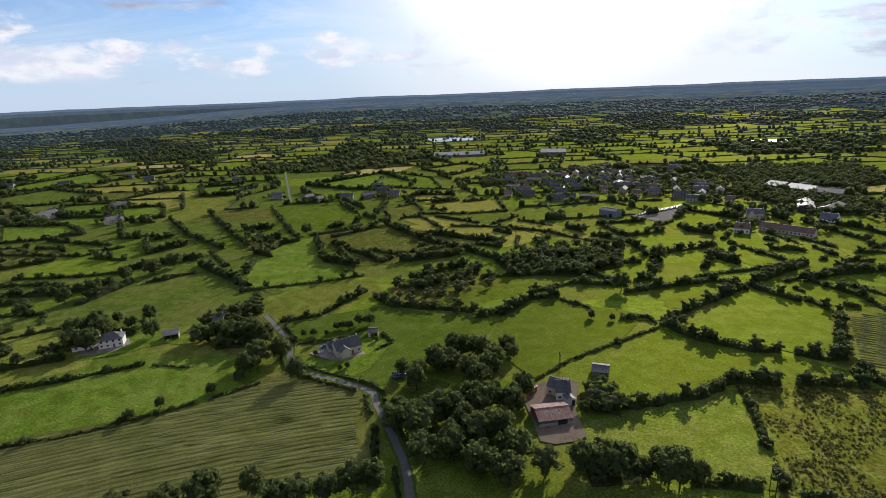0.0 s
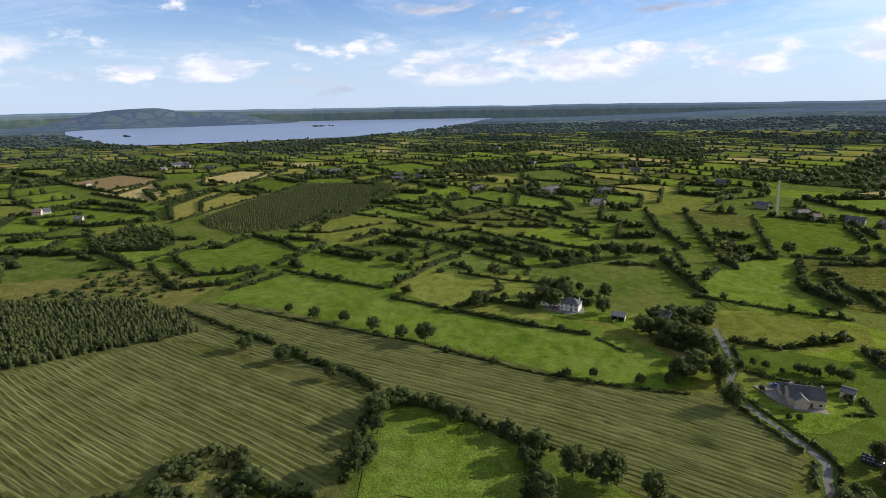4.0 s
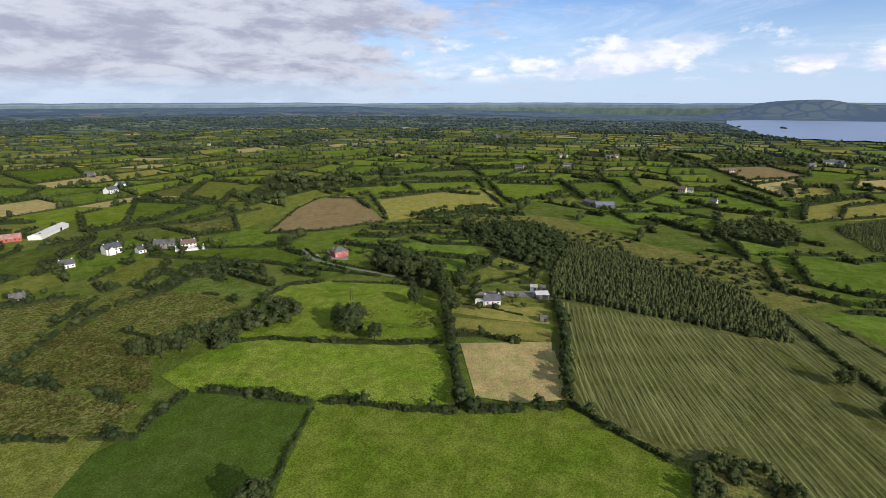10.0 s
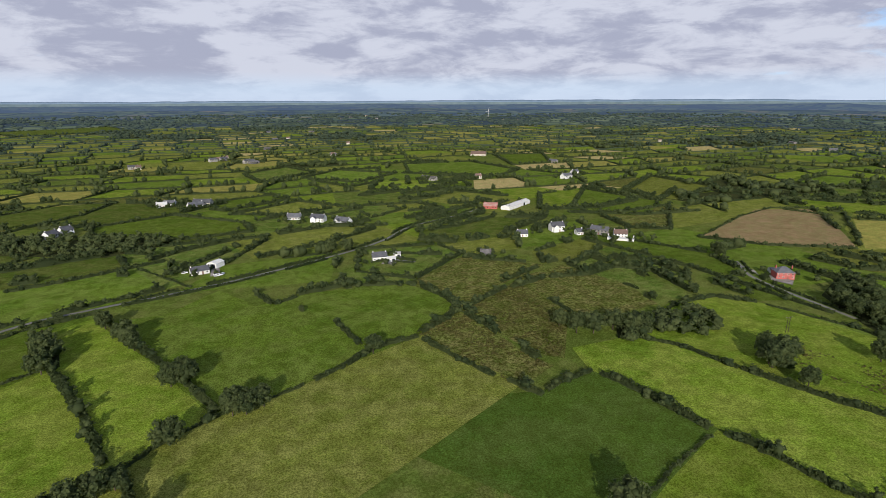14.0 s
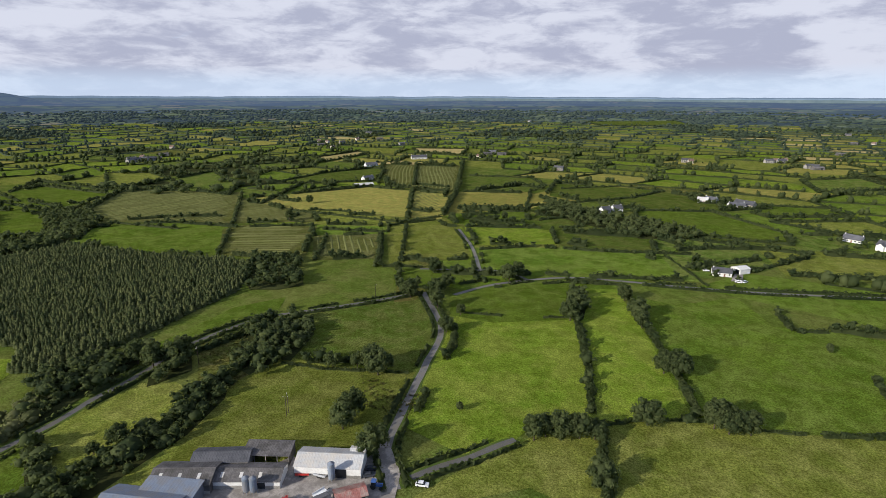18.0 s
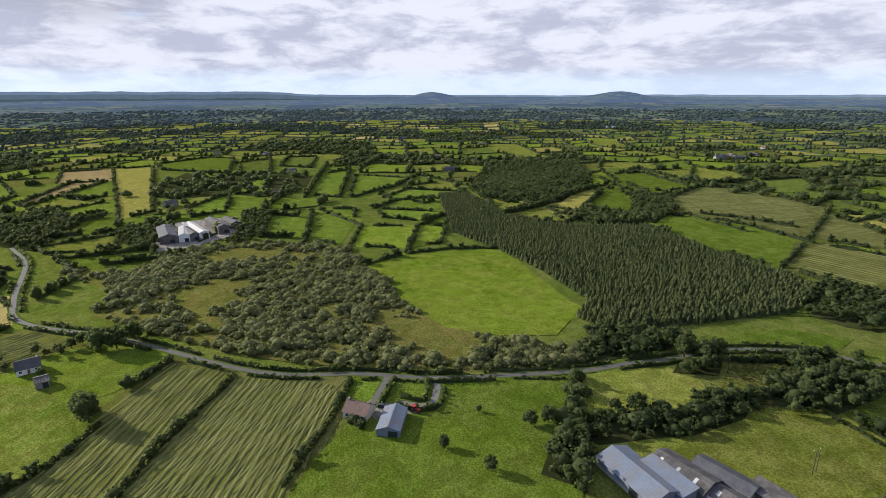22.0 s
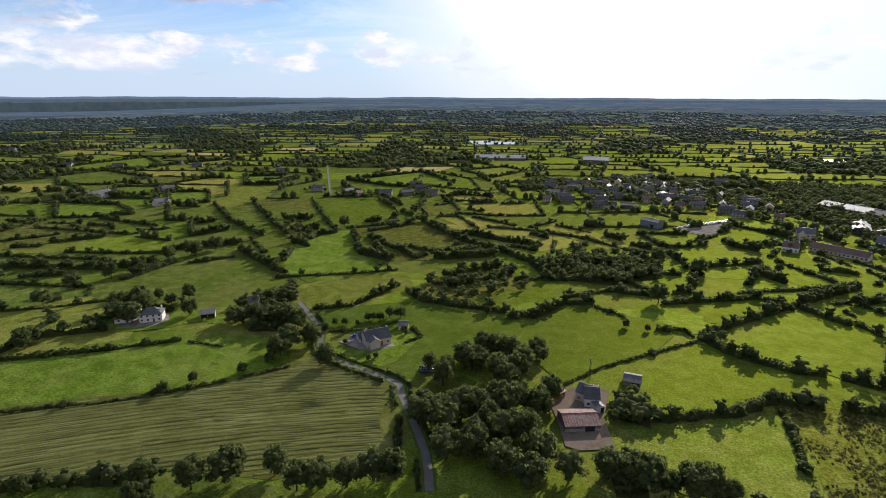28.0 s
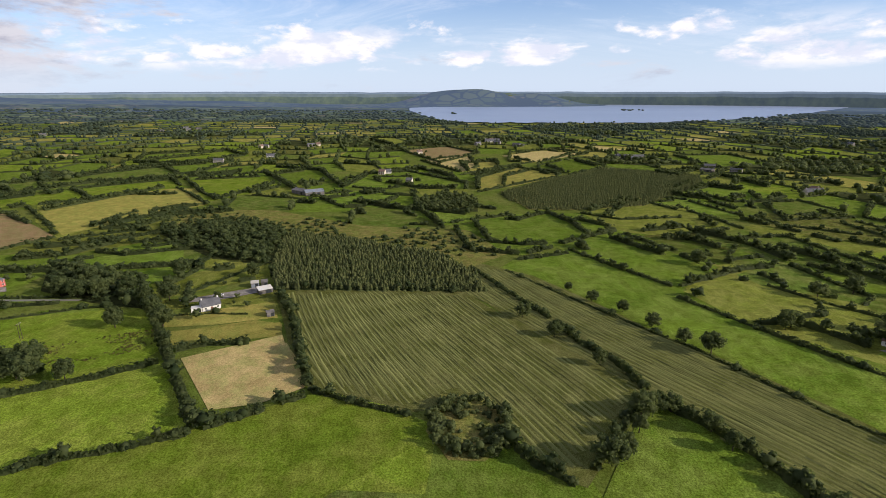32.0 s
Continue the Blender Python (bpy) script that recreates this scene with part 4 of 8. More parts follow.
hedge_line("tree", [(192, -315), (176, -310), (151, -319), (117, -337)])
hedge_line("tree", [(295, -626), (258, -691), (223, -683)])
hedge_line("tall", [(224, -438), (168, -465), (154, -471)])
hedge_line("low", [(177, -374), (137, -408)])
hedge_line("tall", [(214, -148), (210, -183), (214, -214)])
hedge_line("low", [(145, 38), (157, 35), (179, 28), (200, 24), (212, 22)])
hedge_line("low", [(190, 25), (174, 15)])
hedge_line("wall", [(210, 18), (209, 6), (197, 8)])
hedge_line("wall", [(209, 1), (207, -21), (204, -70)])
hedge_line("tree", [(204, -72), (179, -67), (161, -63), (137, -55)])
hedge_line("low", [(398, -3), (411, -40), (408, -75)])
hedge_line("tall", [(372, 27), (385, 13), (398, -3), (489, -15), (536, -45)])
hedge_line("low", [(549, -46), (508, -70)])
hedge_line("low", [(426, 42), (494, 38), (576, 91)])
hedge_line("tall", [(438, 80), (522, 89), (576, 94)])
hedge_line("tall", [(571, 31), (616, 7), (630, -33), (592, -75)])
hedge_line("tree", [(643, 115), (774, 121), (969, 130)])
hedge_line("low", [(687, 171), (837, 198), (784, 213)])
hedge_line("tall", [(639, 61), (715, 8), (816, -25), (707, -89)])
hedge_line("tree", [(628, -272), (615, -284)])
hedge_line("tree", [(481, -224), (474, -193)])
hedge_line("low", [(764, -287), (626, -286), (631, -295)])
hedge_line("tree", [(531, -102), (569, -153), (634, -204), (712, -284)])
hedge_line("tree", [(143, 197), (150, 196), (169, 193)])
hedge_line("low", [(105, 147), (101, 136)])
hedge_line("low", [(101, 136), (123, 130), (147, 126), (162, 117), (185, 113)])
hedge_line("low", [(173, 185), (162, 159), (147, 126)])
hedge_line("tree", [(168, 192), (172, 205), (178, 190)])
hedge_line("low", [(179, 188), (206, 181), (220, 176)])
hedge_line("tree", [(158, 223), (167, 217), (177, 216)])
hedge_line("tree", [(208, 265), (185, 232), (174, 214)])
hedge_line("tall", [(202, 286), (207, 266), (204, 252)])
hedge_line("tree", [(221, 313), (242, 322), (277, 326), (332, 344)])
hedge_line("low", [(271, 382), (273, 362)])
hedge_line("tall", [(224, 312), (236, 284), (234, 265), (256, 255)])
hedge_line("low", [(256, 255), (263, 225)])
hedge_line("tree", [(298, 296), (344, 327), (370, 309), (365, 261)])
hedge_line("tall", [(284, 288), (263, 246), (269, 216), (285, 203)])
hedge_line("low", [(220, 176), (256, 214)])
hedge_line("tree", [(100, 134), (113, 132)])
hedge_line("low", [(360, 342), (390, 319), (382, 273)])
hedge_line("tree", [(-46, 315), (-33, 298), (-11, 292), (16, 285)])
hedge_line("low", [(-11, 296), (7, 291), (25, 282)])
hedge_line("tree", [(15, 277), (31, 280), (51, 302), (68, 302)])
hedge_line("low", [(67, 298), (81, 284)])
hedge_line("tall", [(53, 312), (81, 326), (107, 319)])
hedge_line("low", [(-74, 510), (-69, 513), (-65, 523)])
hedge_line("tree", [(-84, 553), (-43, 484), (-14, 438), (12, 414)])
hedge_line("low", [(-63, 421), (-41, 406), (13, 422)])
hedge_line("tree", [(12, 414), (43, 375), (69, 383), (114, 386)])
hedge_line("tree", [(24, 342), (54, 345), (95, 347), (108, 324)])
hedge_line("low", [(-46, 530), (-26, 536), (-4, 484)])
hedge_line("low", [(-4, 490), (35, 484), (83, 460), (119, 419)])
hedge_line("low", [(-46, 613), (9, 625)])
hedge_line("low", [(-29, 550), (23, 541), (63, 546), (59, 618)])
hedge_line("low", [(35, 484), (72, 522)])
hedge_line("low", [(59, 513), (97, 478)])
hedge_line("tree", [(-77, 538), (-67, 589), (-72, 713)])
hedge_line("low", [(61, 445), (56, 410)])
hedge_line("low", [(-102, 743), (-38, 703), (10, 690)])
hedge_line("wall", [(-36, 241), (-28, 249), (-35, 260)])
hedge_line("wall", [(37, 207), (56, 224), (77, 237), (109, 255)])
hedge_line("tree", [(68, 184), (81, 186), (99, 190), (120, 201), (136, 196)])
hedge_line("low", [(119, 195), (113, 172), (108, 156)])
hedge_line("tall", [(75, 141), (96, 138)])
hedge_line("tree", [(112, 258), (122, 240), (141, 227), (153, 224)])
hedge_line("low", [(93, 268), (107, 268), (110, 259)])
hedge_line("tree", [(110, 259), (137, 279), (165, 297), (205, 323), (241, 344)])
hedge_line("tree", [(110, 307), (132, 312), (168, 320), (184, 310), (197, 283)])
hedge_line("low", [(209, 315), (220, 317)])
hedge_line("low", [(160, 329), (204, 338), (243, 350)])
hedge_line("low", [(219, 401), (228, 371), (237, 344)])
hedge_line("tall", [(144, 378), (206, 395), (233, 429)])
hedge_line("tree", [(124, 438), (146, 412), (151, 360)])
hedge_line("wall", [(-216, 157), (-201, 162), (-144, 179), (-106, 198)])
hedge_line("wall", [(-106, 198), (-84, 213)])
hedge_line("tree", [(-165, 119), (-153, 126), (-135, 132), (-112, 135), (-101, 137)])
hedge_line("tree", [(-104, 135), (-95, 126), (-89, 114)])
hedge_line("low", [(-268, 192), (-222, 206), (-176, 222), (-147, 235)])
hedge_line("low", [(-344, 243), (-328, 246)])
hedge_line("tall", [(-284, 204), (-294, 229), (-307, 266), (-308, 290)])
hedge_line("low", [(-276, 259), (-243, 270), (-208, 289)])
hedge_line("tree", [(-228, 207), (-220, 233), (-192, 243)])
hedge_line("tree", [(-405, 292), (-389, 307), (-353, 315), (-317, 313)])
hedge_line("low", [(-396, 283), (-395, 294)])
hedge_line("low", [(-482, 342), (-462, 346), (-409, 345)])
hedge_line("tree", [(-376, 303), (-328, 338), (-266, 339), (-233, 356)])
hedge_line("low", [(-321, 376), (-271, 378), (-239, 383)])
hedge_line("low", [(-526, 374), (-451, 381)])
hedge_line("tall", [(-568, 406), (-514, 419), (-504, 483)])
hedge_line("tree", [(-682, 792), (-464, 597), (-390, 629)])
hedge_line("tall", [(-563, 479), (-427, 408), (-425, 479)])
hedge_line("tall", [(-450, 467), (-387, 496), (-304, 467)])
hedge_line("low", [(-408, 450), (-310, 434), (-286, 460)])
hedge_line("tree", [(-236, 274), (-204, 284), (-173, 270)])
hedge_line("tree", [(-587, 826), (-532, 943), (-468, 1019)])
hedge_line("tree", [(-266, 380), (-244, 392), (-199, 414)])
hedge_line("tree", [(-235, 320), (-224, 361)])
hedge_line("tree", [(-191, 397), (-155, 361), (-134, 342)])
hedge_line("tall", [(-100, 251), (-119, 249)])
hedge_line("tree", [(-105, 248), (-101, 278), (-121, 310)])
hedge_line("wall", [(-87, 250), (-59, 254), (-43, 267)])
hedge_line("tall", [(-98, 279), (-74, 287), (-52, 325)])
hedge_line("low", [(-135, 334), (-91, 344), (-58, 356)])
hedge_line("tree", [(-114, 457), (-93, 394), (-66, 378)])
hedge_line("low", [(-203, 620), (-155, 510), (-134, 469)])
hedge_line("low", [(-134, 469), (-97, 488), (-79, 512)])
hedge_line("tall", [(-301, 575), (-245, 495), (-190, 441)])
hedge_line("tall", [(-264, 592), (-199, 488), (-172, 450)])
hedge_line("tall", [(-137, 670), (-91, 588)])
hedge_line("wall", [(-123, 230), (-146, 234)])
hedge_line("tree", [(-313, -40), (-278, -30), (-238, -24), (-205, -18)])
hedge_line("tall", [(-194, -29), (-198, -19)])
hedge_line("low", [(-202, -18), (-193, -5), (-182, 12), (-177, 20)])
hedge_line("low", [(-325, -44), (-318, -4), (-308, 43), (-301, 70)])
hedge_line("low", [(-345, 84), (-293, 96), (-252, 106)])
hedge_line("tall", [(-252, 106), (-223, 109), (-203, 117), (-176, 118)])
hedge_line("tall", [(-170, 114), (-161, 104), (-153, 93), (-135, 75)])
hedge_line("wall", [(-336, 106), (-285, 126), (-242, 144), (-219, 154)])
hedge_line("tall", [(-159, 52), (-143, 57), (-130, 67)])
hedge_line("low", [(-356, 121), (-364, 164)])
hedge_line("low", [(-374, 168), (-319, 186), (-286, 199)])
hedge_line("tall", [(-390, 170), (-408, 203), (-421, 231)])
hedge_line("low", [(-421, 231), (-380, 240), (-353, 247)])
hedge_line("tree", [(-415, 255), (-423, 296)])
hedge_line("low", [(-492, 231), (-459, 257), (-457, 317)])
hedge_line("low", [(-484, 118), (-497, 161)])
hedge_line("tree", [(-459, 86), (-533, 76), (-555, 44), (-594, 10)])
hedge_line("tree", [(-772, 30), (-688, -2), (-846, -34), (-897, -105)])
hedge_line("tree", [(-715, 57), (-662, 95), (-650, 136)])
hedge_line("tall", [(-536, 65), (-566, 118), (-527, 152)])
hedge_line("low", [(-477, 57), (-469, 87), (-494, 126)])
hedge_line("low", [(-526, 327), (-480, 337)])
hedge_line("low", [(-551, 364), (-534, 375)])
hedge_line("tree", [(-616, 422), (-630, 444)])
hedge_line("low", [(-624, 158), (-670, 224), (-724, 301)])
hedge_line("low", [(-761, 167), (-832, 248), (-884, 324)])
hedge_line("tall", [(-720, 317), (-788, 404)])
hedge_line("tree", [(-818, 66), (-834, 120), (-738, 154)])
hedge_line("low", [(98, 96), (114, 91), (137, 89), (171, 85), (223, 72)])
hedge_line("tree", [(-140, -201), (-141, -191)])
hedge_line("low", [(-193, -255), (-192, -240), (-191, -229)])
hedge_line("low", [(-254, -256), (-255, -250), (-255, -244)])
hedge_line("wall", [(129, -254), (104, -262)])
hedge_line("low", [(144, -287), (123, -306)])
hedge_line("tall", [(182, -515), (177, -500)])
hedge_line("low", [(523, -853), (499, -859)])
hedge_line("tree", [(-285, -407), (-322, -422), (-341, -433)])
hedge_line("low", [(-406, -571), (-437, -576)])
hedge_line("low", [(-246, -348), (-272, -355)])
hedge_line("tall", [(120, -235), (111, -217), (107, -200)])
hedge_line("tall", [(100, -173), (96, -157)])
hedge_line("tree", [(-361, -50), (-351, -48)])
hedge_line("tree", [(-814, -110), (-797, -99), (-682, -59)])
hedge_line("tree", [(-600, -50), (-590, -32)])
hedge_line("tree", [(-537, 12), (-528, 17)])
hedge_line("tree", [(-648, 20), (-634, 26), (-646, 45)])
hedge_line("tree", [(-233, -618), (-241, -605), (-283, -610)])
hedge_line("tall", [(-320, -837), (-378, -791), (-449, -729)])
hedge_line("tree", [(-304, -776), (-284, -719)])
hedge_line("tree", [(-327, -963), (-388, -986), (-455, -945)])
hedge_line("tree", [(-204, -491), (-220, -494), (-264, -509)])
hedge_line("tall", [(-153, -448), (-163, -450)])
hedge_line("tree", [(-176, -421), (-181, -419), (-202, -399)])
hedge_line("low", [(108, -486), (66, -493), (40, -493)])
hedge_line("tall", [(211, 116), (221, 112), (234, 107)])
hedge_line("tall", [(584, 188), (654, 203)])
hedge_line("tall", [(862, 253), (984, 285)])
hedge_line("low", [(927, 474), (704, 361), (538, 277)])
hedge_line("low", [(999, 440), (957, 422)])
hedge_line("tall", [(482, 269), (491, 254)])
hedge_line("tall", [(429, 238), (433, 226)])
hedge_line("tree", [(388, 216), (399, 186), (412, 166)])
hedge_line("tree", [(728, -387), (678, -408), (612, -442)])
hedge_line("low", [(655, -341), (665, -359)])
hedge_line("low", [(175, 452), (184, 459), (205, 475)])
hedge_line("low", [(-62, 216), (-45, 209), (-33, 197), (-29, 180), (-25, 150)])
hedge_line("tree", [(-158, 424), (-140, 412)])
hedge_line("low", [(-316, 758), (-311, 760), (-280, 793)])
hedge_line("tree", [(308, 374), (328, 381)])
hedge_line("low", [(-898, 384), (-914, 404), (-925, 461)])
hedge_line("tree", [(-23, 343), (-13, 357), (14, 367)])
hedge_line("tree", [(-660, 492), (-688, 535), (-588, 527)])
hedge_line("tree", [(-603, 588), (-606, 634), (-582, 625)])
hedge_line("low", [(-738, 583), (-649, 676)])
hedge_line("tall", [(-371, 386), (-355, 392)])
hedge_line("low", [(-549, -224), (-581, -209)])
hedge_line("tree", [(-504, -145), (-494, -127), (-509, -107)])
hedge_line("tall", [(-440, -155), (-455, -118)])
hedge_line("tree", [(-845, -369), (-877, -351), (-944, -273), (-963, -226)])
hedge_line("low", [(-1015, -353), (-1095, -266), (-1100, -251)])
wood("conifer", [(-565, 181), (-515, 234), (-564, 365), (-669, 475), (-785, 387), (-606, 181)])
wood("heath", [(-462, -145), (-447, -111), (-460, -42), (-428, 5), (-368, 62), (-343, 81), (-371, 118), (-446, 106), (-479, 16), (-567, -74), (-582, -177)])
wood("broad", [(647, -125), (659, -153), (709, -209), (787, -177), (809, -143), (691, -89)])
wood("broad", [(324, 562), (331, 476), (398, 466), (442, 498), (410, 543), (375, 622), (294, 629)])
wood("broad", [(357, 668), (444, 590), (547, 621), (570, 762), (387, 785)])
wood("broad", [(48, 690), (92, 714), (120, 797), (47, 760)])
wood("broad", [(434, 388), (506, 355), (574, 406), (539, 461), (451, 444)])
wood("broad", [(176, -512), (191, -614), (133, -568), (28, -527), (16, -501), (65, -476), (119, -505), (173, -535)])
wood("broad", [(74, -284), (83, -315), (80, -334), (68, -308), (63, -279)])
wood("sparse", [(187, -282), (179, -287), (160, -275), (159, -259), (168, -249)])
wood("broad", [(-186, -186), (-201, -205), (-218, -208), (-257, -201), (-250, -176), (-231, -172), (-211, -189), (-184, -177)])
wood("sparse", [(-225, -138), (-244, -152), (-262, -149), (-240, -129), (-224, -127)])
wood("broad", [(-325, -159), (-387, -201), (-395, -189), (-372, -149), (-340, -136)])
wood("broad", [(-496, -166), (-522, -104), (-497, -65), (-455, -50), (-388, -62), (-398, -96), (-452, -135)])
wood("broad", [(714, -92), (877, -135), (959, -199), (936, -311), (741, -271), (587, -179), (591, -139), (652, -115)])
wood("broad", [(192, -160), (201, -192), (198, -212), (179, -192), (169, -165), (170, -148)])
wood("broad", [(516, -165), (558, -207), (517, -229), (638, -285), (587, -310), (514, -270), (475, -220), (477, -175)])
wood("broad", [(451, 233), (501, 254), (535, 244), (508, 207), (448, 197), (423, 204)])
wood("broad", [(442, 127), (513, 130), (580, 140), (554, 162), (504, 154), (443, 146)])
wood("broad", [(284, -238), (311, -277), (289, -295), (236, -246), (244, -232), (260, -223)])
wood("broad", [(189, -149), (211, -177), (215, -199), (190, -187), (175, -160), (174, -146)])
wood("broad", [(643, -95), (805, -144), (826, -255), (792, -288), (637, -170), (588, -119)])
wood("broad", [(90, 368), (106, 384), (122, 369), (98, 342), (82, 339)])
wood("sparse", [(226, 533), (271, 606), (346, 614), (397, 542), (397, 610), (350, 713), (296, 686)])
wood("sparse", [(382, 502), (484, 562), (466, 442), (390, 386), (363, 424)])
wood("broad", [(528, 387), (610, 382), (521, 303), (428, 286), (447, 328)])
wood("broad", [(45, 160), (62, 155), (62, 142), (44, 141)])
wood("sparse", [(-127, 281), (-124, 323), (-99, 286), (-90, 253), (-104, 241), (-115, 244)])
wood("sparse", [(-42, 301), (-33, 346), (-5, 350), (25, 354), (37, 327), (8, 314), (-18, 294)])
wood("broad", [(35, 377), (75, 414), (136, 396), (122, 353), (84, 337), (43, 348)])
wood("sparse", [(-132, 261), (-138, 289), (-124, 308), (-101, 278), (-103, 258), (-119, 249)])
wood("sparse", [(-150, 418), (-189, 466), (-179, 498), (-143, 442)])
wood("broad", [(-349, -186), (-406, -207), (-384, -164), (-336, -134), (-331, -114), (-306, -112), (-322, -146)])
wood("ring", [(-189, 35), (-186, 48), (-172, 56), (-156, 53), (-146, 42), (-149, 30), (-166, 25)])
wood("broad", [(-563, 68), (-633, 125), (-574, 146), (-518, 132), (-530, 87)])
wood("conifer", [(-325, -44), (-367, -52), (-435, -51), (-473, -46), (-439, -3), (-404, 31), (-377, 66), (-327, 84), (-298, 82), (-306, 43)])
wood("broad", [(-434, -97), (-495, -132), (-524, -100), (-496, -57), (-464, -49), (-379, -50), (-385, -73)])
wood("young", [(-617, 185), (-702, 284), (-788, 404), (-697, 504), (-628, 464), (-514, 313), (-507, 225), (-518, 186)])
wood("conifer", [(648, -44), (645, -82), (517, -106), (478, -151), (460, -224), (378, -240), (324, -259), (292, -255), (264, -216), (259, -180), (252, -138), (247, -106), (270, -96), (294, -110), (349, -97), (400, -78), (465, -45)])
wood("scrub", [(292, 173), (328, 179), (377, 241), (373, 190), (429, 172), (440, 108), (418, 41), (359, 20), (294, -2), (261, -23), (245, -53), (230, -77), (214, -75), (211, -41), (218, 3), (226, 45), (237, 75), (259, 117)])
wood("broad", [(231, -145), (238, -140), (215, -126), (205, -118), (201, -137), (219, -150)])
wood("scrub", [(239, -29), (236, -50), (233, -79), (243, -110), (226, -94), (208, -62), (209, -42), (212, -27)])
wood("broad", [(235, -85), (250, -99), (252, -121), (240, -137), (229, -124), (235, -109), (221, -91)])
wood("belt", [(167, -60), (175, -70), (178, -88), (178, -106), (189, -130), (179, -139), (169, -128), (161, -105), (160, -85), (158, -68)])
wood("belt", [(206, -73), (202, -77), (177, -68), (163, -64), (137, -56), (145, -44), (170, -57)])
wood("belt", [(225, -80), (237, -99), (241, -122), (232, -140), (226, -123), (220, -99), (214, -83)])
wood("belt", [(51, 193), (60, 200), (67, 189), (65, 178), (56, 183)])
track("lane", 2.8, [(-13, 139), (-17, 159), (-30, 193), (-35, 204), (-65, 221), (-76, 233), (-83, 255), (-106, 290)])
track("road", 2.8, [(441, 313), (395, 273), (322, 233), (285, 204), (260, 141), (221, 66), (215, 18), (209, -15), (210, -77), (215, -102), (217, -120), (224, -151), (223, -175), (217, -197), (200, -219), (177, -250), (164, -272)])
track("road", 3.2, [(79, -118), (93, -133), (101, -155), (113, -194), (126, -231), (162, -273)])
track("lane", 2.6, [(148, -327), (180, -380), (218, -430)])
track("lane", 2.0, [(-187, 640), (-306, 1031)])
track("lane", 2.6, [(189, 13), (206, 8), (211, 7)])
track("lane", 2.8, [(191, 2), (188, -10), (200, -14), (210, -14)])
track("lane", 2.8, [(-367, -259), (-342, -224), (-328, -155)])
track("road", 3.0, [(143, -278), (131, -304), (111, -328), (88, -346), (57, -355), (20, -363), (-20, -374), (-59, -389), (-114, -413), (-150, -436), (-190, -473), (-254, -500), (-345, -552)])
track("lane", 2.8, [(110, -325), (129, -334), (149, -331), (171, -320), (188, -312)])
track("lane", 2.6, [(-148, -362), (-131, -376), (-118, -378)])
track("lane", 2.6, [(78, -125), (72, -135), (66, -143), (61, -152), (56, -160)])


FIELD_LABELS = {
    "bright": "bright yellow-green field of fresh grass", "deep": "deep green field of dense young grass", "lush": "bright green pasture field with lush short grass", "pasture": "mid-green grazed pasture field", "dry": "yellowish green meadow field drying out",
    "rush": "rough olive-brown rushy pasture field", "silage": "freshly mown silage field with pale swaths", "stubble": "tan straw-coloured stubble field",
    "hay": "yellow ripening hay field", "plough": "brown ploughed field of bare earth"}


